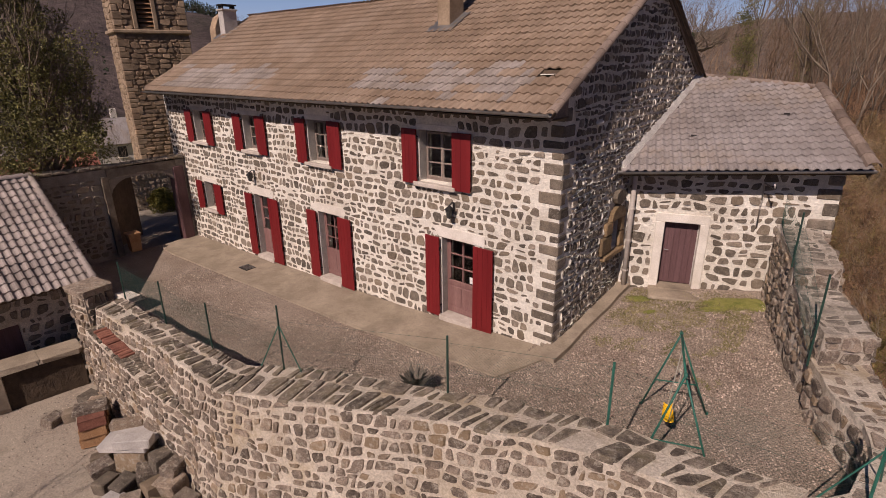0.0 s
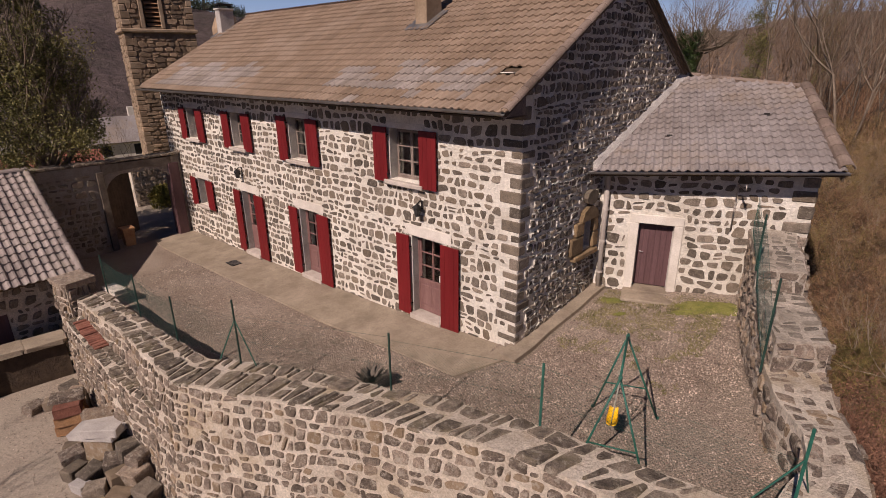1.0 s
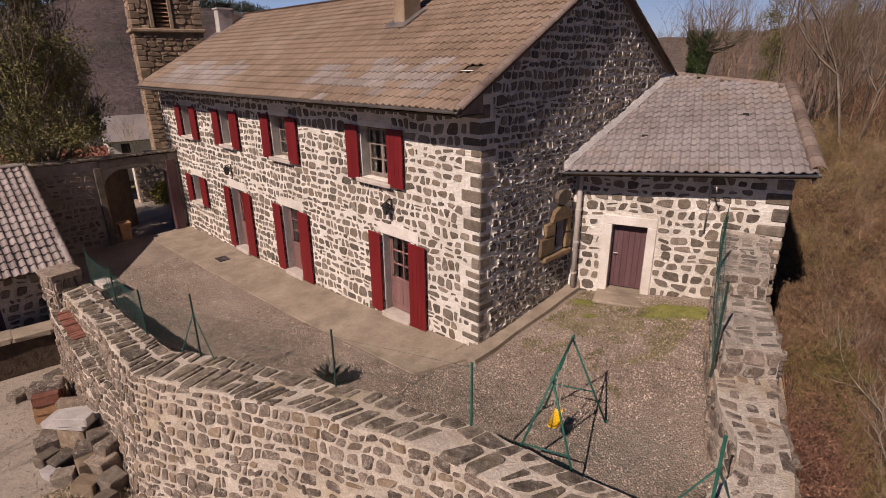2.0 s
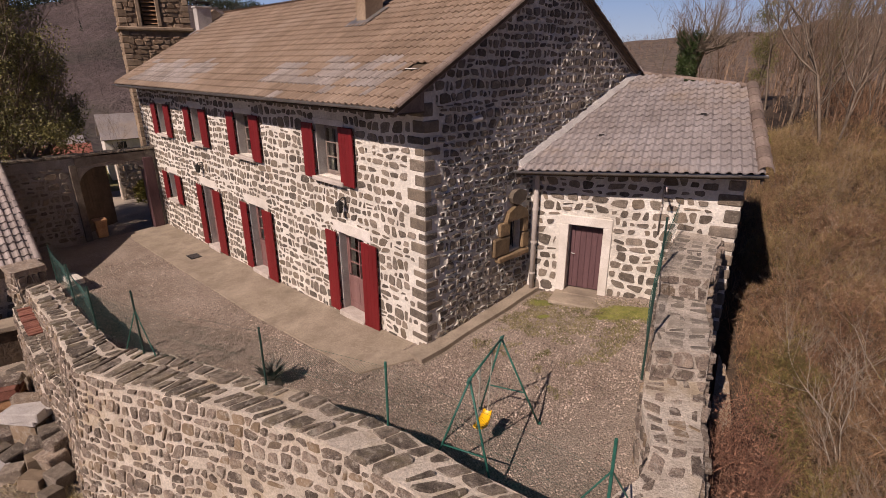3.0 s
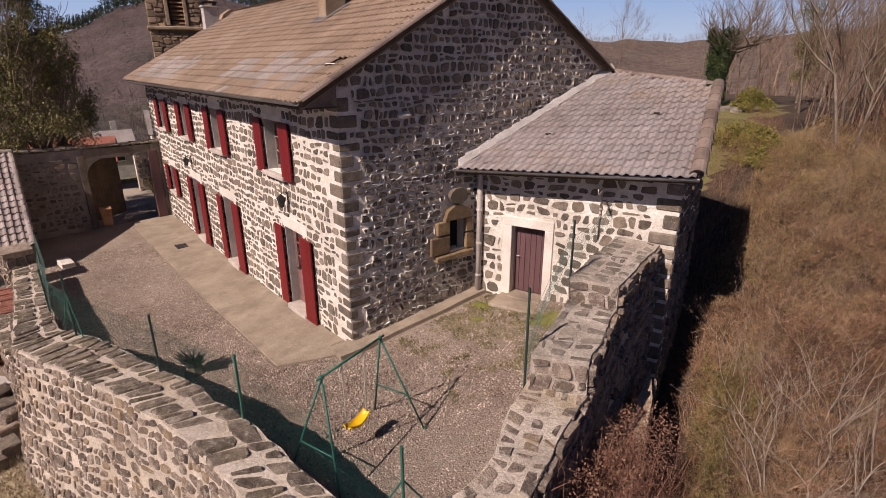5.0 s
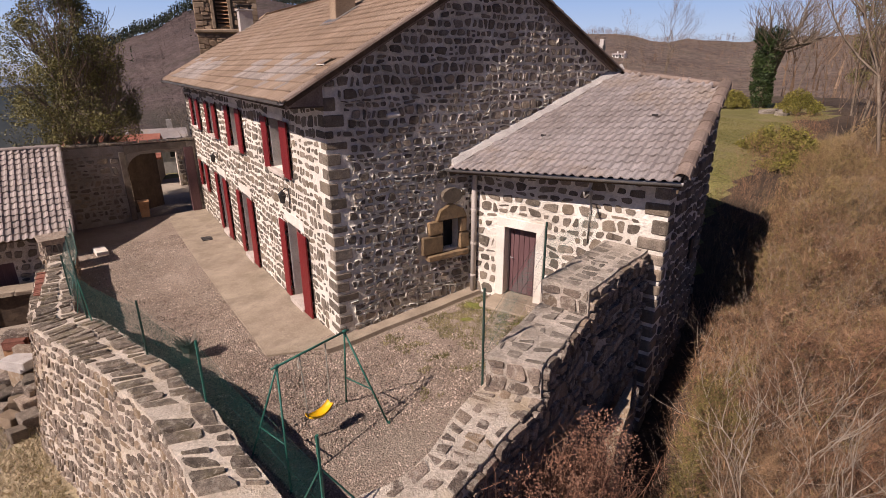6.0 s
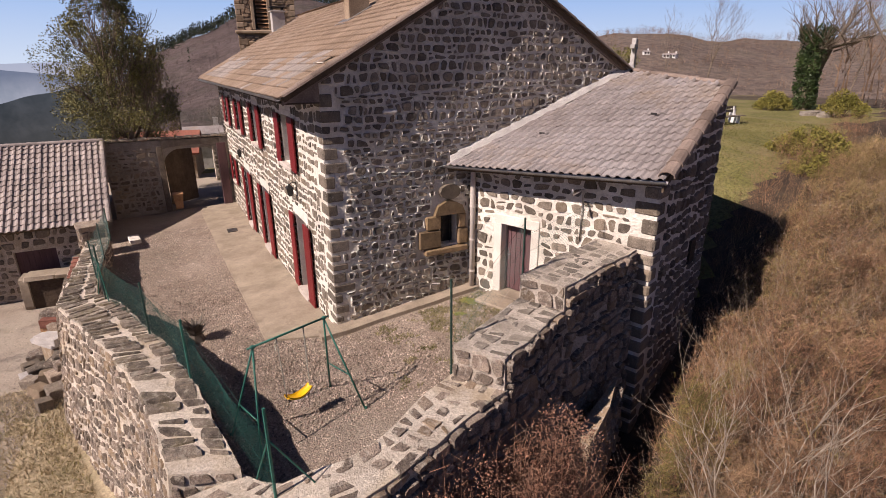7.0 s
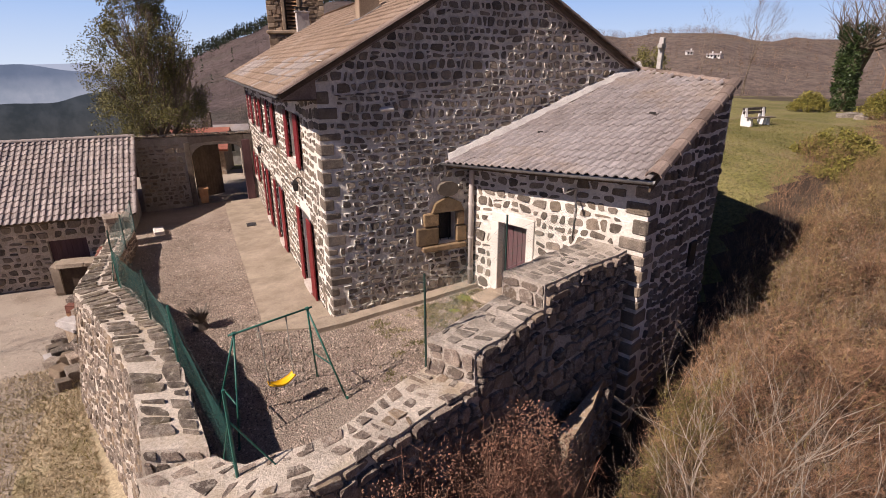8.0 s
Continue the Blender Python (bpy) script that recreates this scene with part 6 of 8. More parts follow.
for i in range(64):
    a = rnd.uniform(0, 6.28)
    l = rnd.uniform(0.38, 0.72)
    lean = rnd.uniform(0.15, 0.5)
    d = Vector((math.cos(a) * lean, math.sin(a) * lean, 0.85)).normalized()
    w = Vector((-math.sin(a), math.cos(a), 0)) * rnd.uniform(0.05, 0.085)
    p1, p2, p3 = base + d * 0.08, base + d * l * 0.6, base + d * l + Vector((math.cos(a), math.sin(a), -0.25)) * 0.10
    up3 = d.cross(w).normalized() * 0.012
    part("blade", ([p1 - w * 0.6, p1 + w * 0.6, p2 + w, p2 - w, p3, p1 + up3, p2 + up3], [(0, 1, 2, 3), (3, 2, 4), (0, 3, 6, 5), (5, 6, 2, 1), (3, 4, 6), (6, 4, 2)]), OLDWOOD, plant)
zb = terrace_z(-13.2, -4.75)
pb = thing("pale_block", (-13.2, -4.75, zb), "pale rectangular stone block lying on gravel", "stone block")
part("block_body", box((-13.2, -4.75, zb + 0.09), (0.85, 0.42, 0.20), 8, 0.02), CREAM, pb)

# ---- moss on the yard by the annex ----
def moss_patch(cx, cy, rx, ry, turn, seed):
    rnd = random.Random(seed)
    vs, fs = [], []
    c, s = math.cos(radians(turn)), math.sin(radians(turn))
    rings, n = 7, 30
    for i in range(rings + 1):
        for k in range(n):
            a = 2 * math.pi * k / n
            r = i / rings * (1 + 0.35 * noise.noise((math.cos(a) * 1.6, math.sin(a) * 1.6, seed)))
            u, v = rx * r * math.cos(a), ry * r * math.sin(a)
            x, y = cx + u * c - v * s, cy + u * s + v * c
            vs.append((x, y, terrace_z(x, y) + 0.045 * (1 - (i / rings) ** 2) * (0.6 + 0.8 * abs(noise.noise((x * 5, y * 5, seed)))) + 0.03 * (1 - i / rings) - (0.02 if i == rings else 0)))
    for i in range(rings):
        for k in range(n):
            a, b = i * n + k, i * n + (k + 1) % n
            fs.append((a, b, b + n, a + n))
    me = mesh_of("moss", vs, fs, MOSS, True)
    tagged(new("moss", me), "yellow-green moss spreading over gravel", "moss", "moss patches", "stuff")


moss_patch(3.05, 4.05, 0.95, 0.42, 20, 1)
moss_patch(2.75, 3.62, 0.55, 0.16, 30, 2)
moss_patch(0.85, 3.35, 0.42, 0.22, 15, 3)
moss_patch(1.35, 2.75, 0.22, 0.14, 50, 4)


def rock_piece(c, size, turn, seed, tilt=(0, 0), worn=0.07):
    """A rough hewn block: a box whose corners and edges are knocked about."""
    rnd = random.Random(seed)
    bm = bmesh.new()
    bmesh.ops.create_cube(bm, size=1.0)
    bmesh.ops.bevel(bm, geom=list(bm.edges), offset=0.5 * worn + 0.025, segments=1, affect="EDGES")
    for v in bm.verts:
        v.co += Vector((rnd.uniform(-1, 1), rnd.uniform(-1, 1), rnd.uniform(-1, 1))) * 0.6 * worn
        v.co = Vector((v.co.x * size[0], v.co.y * size[1], v.co.z * size[2]))
    bmesh.ops.transform(bm, matrix=pose(*c, tilt[0], tilt[1], turn), verts=bm.verts)
    return bm


def loose_stone(c, size, turn, seed, material, name="loose_stone", label="rough block of basalt lying at the wall foot", group="rubble stones", tilt=(0, 0), worn=0.07):
    g = land(c[0], c[1])
    t = thing(name, (c[0], c[1], g), label, "stone", group)
    part("stone_body", rock_piece(c, size, turn, seed, tilt, worn), material, t)
    return t


# ---- below the south wall: pillar, low wall, bricks, slabs and rubble ----
pil = tagged(thing("stone_pillar", (-12.1, -6.0, -2.7)), "rough stone pillar with a flat cap", "pillar", kind="structure")
part("core", box((-12.05, -6.05, -1.3), (0.80, 0.80, 3.3), 12), OLD_MORTAR, pil)
for side, (o, al, ou) in enumerate((((-12.46, -6.44), (1, 0), (0, -1)), ((-11.66, -6.44), (0, 1), (1, 0)), ((-12.46, -5.64), (0, -1), (-1, 0)))):
    c12, s12 = math.cos(radians(12)), math.sin(radians(12))

    def rot(x, y):
        return Vector((x * c12 - y * s12, x * s12 + y * c12, 0))
    rel = rot(o[0] + 12.05, o[1] + 6.05)
    pl = flat_place((-12.05 + rel.x, -6.05 + rel.y, 0), rot(*al), (0, 0, 1), rot(*ou))
    lay(stones(0.0, 0.80, -2.8, 0.34, 0.34, 0.22, 601 + side, 0.03), pl, RUBBLE, pil, 611 + side, 0.07, 0.8)
part("cap_stone", rock_piece((-12.05, -6.05, 0.43), (0.98, 0.92, 0.20), 10, 71), RUBBLE, pil)
lw = tagged(thing("low_wall", (-12.7, -7.6, -2.75)), "low earthen wall capped with pale flat slabs", "low wall", kind="structure")
part("core", box((-12.75, -7.55, -2.2), (0.55, 2.0, 1.3), -8), EARTH, lw)
for i in range(2):
    part("cap_slab", rock_piece((-12.68 - i * 0.14, -7.05 - i * 1.05, -1.50), (0.80, 1.05, 0.17), -8, 75 + i), CONCRETE, lw, "flat weathered slab")
part("end_block", rock_piece((-12.92, -8.62, -2.1), (0.75, 0.32, 1.25), -8, 79), CONCRETE, lw, "upright pale end stone")


def hollow_brick(c, turn, tone):
    bm = bmesh.new()
    block(bm, (0, 0, -0.125), (0.86, 0.60, 0.035), 0, 0.004)
    block(bm, (0, 0, 0.125), (0.86, 0.60, 0.035), 0, 0.004)
    for x in (-0.41, -0.14, 0.14, 0.41):
        block(bm, (x, 0, 0), (0.035, 0.60, 0.215))
    bmesh.ops.transform(bm, matrix=pose(*c, 0, 0, turn), verts=bm.verts)
    return bm


bs = thing("brick_stack", (-9.35, -7.35, -2.7), "stack of hollow orange clay blocks under a concrete beam", "brick stack")
for i, z in enumerate((-2.58, -2.295, -2.01)):
    part("clay_block", hollow_brick((-9.35 + 0.03 * i, -7.35, z), -26 + 4 * i, 0), TERRACOTTA if i < 2 else BRICK, bs, "hollow orange clay block")
part("top_block", rock_piece((-9.33, -7.33, -1.79), (0.80, 0.42, 0.16), 66, 83), RUBBLE, bs, "grey concrete beam piece")
st = thing("slab_pile", (-7.3, -7.05, -2.7), "worn tan slab carrying two short beams", "slab pile")
part("support", rock_piece((-7.25, -7.05, -2.35), (0.85, 0.70, 0.75), 30, 84), RUBBLE, st)
part("slab_top", rock_piece((-7.30, -7.10, -1.86), (1.25, 0.85, 0.13), 35, 85, (4, -3), 0.03), REVEAL, st, "flat tan slab")
part("short_beam", rock_piece((-7.75, -7.0, -1.72), (0.75, 0.24, 0.20), 52, 86, (0, 0), 0.03), RUBBLE, st)
part("short_beam", rock_piece((-6.92, -7.18, -1.71), (0.85, 0.32, 0.24), 45, 87, (0, 0), 0.03), REVEAL, st)
spots = [(-11.0, -6.95, .55, .45, .42), (-10.45, -6.95, .5, .4, .5), (-10.75, -7.45, .55, .42, .30), (-10.2, -7.3, .45, .36, .34), (-10.95, -7.9, .5, .38, .26), (-10.7, -6.9, .5, .42, .40), (-10.1, -6.85, .42, .36, .62),
         (-6.55, -7.05, .62, .5, .52), (-6.0, -7.2, .52, .45, .46), (-6.75, -7.6, .55, .42, .36), (-5.75, -6.95, .6, .5, .56), (-5.45, -7.4, .52, .38, .34), (-6.15, -7.7, .45, .38, .30), (-7.75, -7.75, .5, .42, .38),
         (-7.2, -7.85, .48, .36, .30), (-5.1, -6.95, .5, .45, .42), (-8.35, -7.15, .45, .35, .42), (-8.25, -7.6, .42, .32, .26), (-6.4, -6.85, .5, .4, .86), (-5.9, -6.8, .46, .4, .8), (-4.7, -7.2, .42, .36, .3)]
for i, (x, y, a, b, c) in enumerate(spots):
    g = land(x, y)
    loose_stone((x, y, g + c * 0.44), (a, b, c), 20 + 23 * (i % 5), 90 + i, (BASALT, RUBBLE, QUOIN)[i % 3], tilt=(6 * math.sin(i * 2.1), 6 * math.cos(i * 1.7)))
g = land(-6.55, -7.9)
loose_stone((-6.55, -7.9, g + 0.12), (0.42, 0.28, 0.26), 20, 120, REVEAL, "pale_stone", "pale grey broken stone in the rubble", "")

# ---- bench, cross and far houses beyond the house ----
bz = land(-6.6, 23.9)
bench = thing("bench", (-6.6, 23.9, bz), "park bench with white concrete legs and dark planks", "bench")
for y in (23.25, 24.55):
    ring = [(-0.30, 0.0), (0.28, 0.0), (0.26, 0.40), (-0.02, 0.42), (-0.16, 0.92), (-0.28, 0.92), (-0.34, 0.45)]
    v, f = prism(ring, -0.07, 0.07)
    part("leg", ([(-6.6 + a, y + c, bz - 0.03 + b) for a, b, c in v], f), WHITE, bench, "white concrete support")
for i in range(3):
    part("seat_plank", box((-6.50 + i * 0.15, 23.9, bz + 0.43), (0.13, 1.75, 0.045), 0, 0.008), OLDWOOD, bench)
for i in range(2):
    part("back_plank", box((-6.75 - i * 0.04, 23.9, bz + 0.66 + i * 0.18), (0.045, 1.75, 0.14), 0, 0.008), OLDWOOD, bench)
cz = land(-13.4, 23.7)
cross_ob = thing("stone_cross", (-13.4, 23.7, cz), "tall weathered stone cross on a stepped base", "cross")
part("step", box((-13.4, 23.7, cz + 0.2), (1.6, 1.6, 0.5), 20, 0.04), QUOIN, cross_ob)
part("plinth", box((-13.4, 23.7, cz + 0.75), (0.8, 0.8, 0.7), 20, 0.04), QUOIN, cross_ob)
part("shaft", box((-13.4, 23.7, cz + 2.6), (0.28, 0.28, 3.2), 20, 0.03), REVEAL, cross_ob)
part("arm", box((-13.4, 23.7, 7.22), (0.28, 0.95, 0.26), 30, 0.03), REVEAL, cross_ob)
part("head", box((-13.4, 23.7, 7.45), (0.28, 0.28, 0.5), 20, 0.03), REVEAL, cross_ob)


def cottage(name, label, x, y, base, wx, wy, eave, ridge_h, turn, wall_mat, roof_mat, windows):
    h = thing(name, (x, y, base), label, "house")
    m = pose(x, y, 0, 0, 0, turn)
    ring = [(-wx / 2, -wy / 2), (wx / 2, -wy / 2), (wx / 2, wy / 2), (-wx / 2, wy / 2)]
    v, f = prism(ring, base, eave)
    v += [(-wx / 2, 0, ridge_h - 0.1), (wx / 2, 0, ridge_h - 0.1)]
    f += [(4, 7, 8), (5, 9, 6)]
    part("wall", ([m @ Vector(p) for p in v], f), wall_mat, h)
    for s in (-1, 1):
        e = wy / 2 + 0.4
        ez = eave - 0.4 * (ridge_h - eave) / (wy / 2)
        a, b, c, d = Vector((-wx / 2 - 0.3, s * e, ez)), Vector((wx / 2 + 0.3, s * e, ez)), Vector((wx / 2 + 0.3, 0, ridge_h)), Vector((-wx / 2 - 0.3, 0, ridge_h))
        q = slab(*((a, b, c, d) if s < 0 else (b, a, d, c)), 0.15)
        part("roof", ([m @ Vector(p) for p in q[0]], q[1]), roof_mat, h)
    part("chimney_stack", box((wx / 4, 0.3, ridge_h + 0.3), (0.6, 0.6, 1.4), 0, 0.0, m), wall_mat, h)
    for wxp, wz in windows:
        w = part("window", box((wxp, -wy / 2 - 0.01, wz), (0.9, 0.06, 1.2), 0, 0, m), IRON, h)
        part("window_frame", box((wxp, -wy / 2 - 0.04, wz - 0.65), (1.1, 0.12, 0.1), 0, 0, m), CREAM, w)


cottage("cottage", "far stone cottage with a pale grey roof and chimney", -64.5, 11.3, min(-4.5, land(-64.5, 11.3) - 0.5), 7.0, 5.0, -1.5, 0.8, 82, CREAM, TILE_PINK, ((-1.8, -2.8), (1.4, -2.8)))
cottage("cottage", "low cottage with a pale roof beyond the gateway wall", -62.5, 2.2, min(-5.0, land(-62.5, 2.2) - 0.5), 6.0, 5.0, -2.6, -1.05, 86, REVEAL, TILE_PINK, ((-1.4, -3.6), (1.4, -3.6)))
cottage("shed", "small shed with an orange-red tiled roof", -27.5, -3.2, -2, 4.6, 4.0, 1.3, 2.25, 80, RUBBLE, REDROOF, ())
for i, (r, psi) in enumerate(((330, 38.0), (328, 38.7), (334, 40.6))):
    x, y = -r * math.sin(radians(psi)), r * math.cos(radians(psi))
    gz2 = land(x, y)
    cottage("farmstead", "distant pale farmstead on the wooded hill", x, y, gz2 - 2, 3.6, 2.4, gz2 + 1.5, gz2 + 2.2, 30 * i, WHITE, TILE_PINK, ((-0.8, gz2 + 0.8), (0.8, gz2 + 0.8)))


# ---- plants ----
def fast_mesh(name, verts, faces, material):
    """A mesh from arrays: verts (n, 3), faces (m, k) with one k for all."""
    verts, faces = np.asarray(verts, np.float32), np.asarray(faces, np.int32)
    me = bpy.data.meshes.new(name)
    me.vertices.add(len(verts))
    me.vertices.foreach_set("co", verts.ravel())
    m, k = faces.shape
    me.loops.add(m * k)
    me.loops.foreach_set("vertex_index", faces.ravel())
    me.polygons.add(m)
    me.polygons.foreach_set("loop_start", np.arange(0, m * k, k, dtype=np.int32))
    me.update(calc_edges=True)
    me.materials.append(material)
    return me


def segs_mesh(name, segs, material, sides=4):
    """Tapered prisms for limbs: rows of x0 y0 z0 x1 y1 z1 r0 r1."""
    s = np.asarray(segs, np.float64)
    a, b, r0, r1 = s[:, :3], s[:, 3:6], s[:, 6:7], s[:, 7:8]
    d = b - a
    d /= np.linalg.norm(d, axis=1, keepdims=True) + 1e-9
    ref = np.where(np.abs(d[:, 2:3]) < 0.9, np.array([[0, 0, 1.0]]), np.array([[1.0, 0, 0]]))
    u = np.cross(d, ref)
    u /= np.linalg.norm(u, axis=1, keepdims=True) + 1e-9
    w = np.cross(d, u)
    rings = []
    for base, r in ((a, r0), (b + d * r1 * 0.5, r1)):
        for k in range(sides):
            t = 2 * math.pi * k / sides
            rings.append(base + (u * math.cos(t) + w * math.sin(t)) * r)
    v = np.stack(rings, 1).reshape(-1, 3)
    o = np.arange(len(s))[:, None] * 2 * sides
    f = np.concatenate([o + np.array([[k, (k + 1) % sides, sides + (k + 1) % sides, sides + k]]) for k in range(sides)])
    return fast_mesh(name, v, f, material)


def grow(rnd, p, d, length, radius, level, out, spread=0.6, up=0.12, kids=(2, 4), steps=3, thin=0.62, wander=0.17):
    """A limb that bends as it grows and splits into lesser ones."""
    p, d = Vector(p), Vector(d).normalized()
    r = radius
    for i in range(steps):
        q = p + d * length / steps
        r2 = radius * (1 - (1 - thin) * (i + 1) / steps)
        out.append((*p, *q, r, r2))
        p, r = q, r2
        d = (d + Vector((rnd.uniform(-1, 1), rnd.uniform(-1, 1), rnd.uniform(-0.6, 0.9))) * wander + Vector((0, 0, up))).normalized()
        if level > 0 and i > 0 and rnd.random() < 0.7:
            side = (d + Vector((rnd.uniform(-1, 1), rnd.uniform(-1, 1), rnd.uniform(-0.3, 0.7))) * spread * 1.3).normalized()
            grow(rnd, p, side, length * rnd.uniform(0.45, 0.7), r * 0.6, level - 1, out, spread, up, kids, steps, thin, wander)
    if level > 0:
        for _ in range(rnd.randint(*kids)):
            nd = (d + Vector((rnd.uniform(-1, 1), rnd.uniform(-1, 1), rnd.uniform(-0.4, 0.8))) * spread).normalized()
            grow(rnd, p, nd, length * rnd.uniform(0.55, 0.85), r * 0.75, level - 1, out, spread, up, kids, steps, thin, wander)


def twig_ribbons(segs, seed):
    """Quads (n, 4, 3) for the limbs of a bush, each turned its own way."""
    r = np.random.default_rng(seed)
    s = np.asarray(segs, np.float64)
    a, b = s[:, :3], s[:, 3:6]
    q = np.cross(b - a, r.normal(size=a.shape))
    q /= np.linalg.norm(q, axis=1, keepdims=True) + 1e-9
    return np.stack([a - q * s[:, 6:7], a + q * s[:, 6:7], b + q * s[:, 7:8], b - q * s[:, 7:8]], 1)


def twig_spikes(segs, seed):
    """Triangles (n, 3, 3) for the finest twigs: each a little longer than its piece."""
    q = twig_ribbons(segs, seed)
    tip = (q[:, 2] + q[:, 3]) / 2
    return np.stack([q[:, 0], q[:, 1], tip + (tip - (q[:, 0] + q[:, 1]) / 2) * 0.35], 1)


def bare_tree_mesh(seed, height, radius, levels=4, spread=0.55, material=None):
    rnd = random.Random(seed)
    out = []
    grow(rnd, (0, 0, -0.3), (rnd.uniform(-0.12, 0.12), rnd.uniform(-0.12, 0.12), 1), height * 0.38, radius, levels, out, spread, 0.10, (2, 2), thin=0.78, wander=0.13)
    s = np.asarray(out)
    thick, fine = s[s[:, 6] > 0.022], s[s[:, 6] <= 0.022]
    tubes = segs_mesh("bare_limbs", thick, material or BARK, 4)
    n = len(tubes.vertices)
    v = np.empty(n * 3, np.float32)
    tubes.vertices.foreach_get("co", v)
    f = np.array([tuple(p.vertices) for p in tubes.polygons])
    bpy.data.meshes.remove(tubes)
    q = twig_ribbons(fine, seed).reshape(-1, 3)
    return fast_mesh("bare_limbs", np.concatenate([v.reshape(-1, 3), q]), np.concatenate([f, n + np.arange(len(q)).reshape(-1, 4)]), material or BARK)


def leaves(centres, radius, per, size, seed, flat=0.0):
    """Pointed leaves scattered round clump centres: verts and quads."""
    g = np.random.default_rng(seed)
    c = np.repeat(np.asarray(centres, np.float64), per, axis=0)
    n = len(c)
    off = g.normal(size=(n, 3))
    off /= np.linalg.norm(off, axis=1, keepdims=True)
    rr = np.repeat(np.broadcast_to(np.asarray(radius, np.float64), (len(centres),)), per)[:, None]
    p = c + off * rr * g.uniform(0.35, 1.0, (n, 1)) ** 0.6
    d = off * 0.7 + g.normal(size=(n, 3)) * 0.8
    d /= np.linalg.norm(d, axis=1, keepdims=True)
    s = np.cross(d, g.normal(size=(n, 3)))
    s /= np.linalg.norm(s, axis=1, keepdims=True)
    l = size * g.uniform(0.6, 1.35, (n, 1))
    v = np.stack([p, p + d * l * 0.5 + s * l * 0.28, p + d * l, p + d * l * 0.5 - s * l * 0.28], 1).reshape(-1, 3)
    f = np.arange(n * 4, dtype=np.int32).reshape(-1, 4)
    return v, f


def land_array(xy):
    return np.array([land(x, y) for x, y in xy])


# the big evergreen behind the gateway
rnd = random.Random(5)
ever = thing("evergreen_tree", (-20.1, -4.7, land(-20.1, -4.7)), "tall dense olive-green evergreen tree behind the gateway", "tree")
limbs = []
base = Vector((-20.1, -4.7, land(-20.1, -4.7) - 0.3))
grow(rnd, base, (0, 0, 1), 3.4, 0.26, 4, limbs, 0.55, 0.16, (3, 4))
for i in range(16):
    a = rnd.uniform(0, 6.28)
    z = rnd.uniform(2.2, 8.5)
    reach = 2.8 * (1 - ((z - 4.6) / 9.0) ** 2 * 1.6)
    p = base + Vector((0, 0, z))
    grow(rnd, p, (math.cos(a), math.sin(a), 0.45), reach * 0.45, 0.07, 2, limbs, 0.5, 0.1)
part("trunk", segs_mesh("trunk", limbs, BARK, 5), None, ever, "brown-grey trunk and limbs")
cl, cr = [], []
for i in range(470):
    z = rnd.uniform(2.0, 12.6)
    t = (z - 2.0) / 10.6
    wmax = 2.95 * (0.62 + 0.55 * smooth(0, 0.22, t)) * (1 - smooth(0.30, 1.12, t) * 0.93) * 0.94
    a = rnd.uniform(0, 6.28)
    wmax *= 0.80 + 0.34 * noise.noise((math.cos(a) * 1.3, math.sin(a) * 1.3, z * 0.45))
    r = wmax * math.sqrt(rnd.uniform(0.12, 1.0))
    if noise.noise((r * math.cos(a) * 0.55, r * math.sin(a) * 0.55, z * 0.5 + 7)) < -0.22 - 0.1 * (1 - t):
        continue
    cl.append((base.x + r * math.cos(a), base.y + r * math.sin(a), z - 0.5))
    cr.append(rnd.uniform(0.32, 0.72) * (1.0 if t < 0.6 else 0.75))
v, f = leaves(cl, cr, 225, 0.092, 3)
part("crown", fast_mesh("crown", v, f, LEAF), None, ever, "dull olive leathery leaves")

# bare trees beyond the annex, one mesh for each habit
HABITS = [bare_tree_mesh(40 + i, 8.0 + 1.0 * i, 0.056 + 0.008 * i, 5, 0.66 + 0.06 * (i % 3)) for i in range(5)]
SITES = [(-27.9, 51, 1.25), (-25.5, 47.5, 1.0), (-30, 46, 0.9), (-2.5, 33, 0.95), (1.5, 27, 0.9), (4.2, 22.5, 0.85), (6.5, 26, 1.0), (9.5, 22, 0.9), (3.0, 36, 1.05), (8.0, 34, 1.1), (12.5, 28, 1.0),
         (13.5, 19, 0.85), (16, 24, 1.0), (11, 39, 1.1), (17, 35, 1.1), (-3.5, 43, 1.1), (20, 29, 1.0), (19, 17, 0.85), (-12, 47, 1.1), (2.0, 47, 1.15), (7.0, 17.5, 0.7), (23, 21, 1.0),
         (-18.5, 52, 1.0), (14.5, 46, 1.2), (-26.0, -3.0, 0.55), (-28.5, 1.0, 0.6), (5.5, 30.0, 1.0), (10.0, 29.0, 0.95), (0.5, 40.0, 1.1), (15.0, 31.0, 1.0), (12.0, 34.0, 1.05), (18.0, 22.0, 0.95)]
wood = random.Random(45)
while len(SITES) < 46:
    x, y = wood.uniform(0, 11), wood.uniform(19, 33)
    if x > 4.0 - 0.26 * (y - 9):
        SITES.append((x, y, wood.uniform(0.8, 1.05)))
SITES += [(-3.6, -17.0, 0.95), (-5.4, -18.6, 1.0)]     # behind the drive, seen by their shadows
for i, (x, y, s) in enumerate(SITES):
    t = thing("bare_tree", (x, y, land(x, y)), "leafless tree with thin grey-brown branches", "tree", "bare trees")
    t.matrix_basis = pose(x, y, land(x, y), rnd.uniform(-5, 5), rnd.uniform(-5, 5), rnd.uniform(0, 360)) @ Matrix.Scale(s * rnd.uniform(0.92, 1.08), 4)
    ob = new("branchwork", HABITS[i % 5])
    ob.parent = t

# the pollard wrapped in ivy
iz = land(-8.4, 34)
pollard = thing("ivy_pollard", (-8.4, 34, iz), "old pollard with ivy-wrapped trunk and spray of bare branches", "tree")
limbs = []
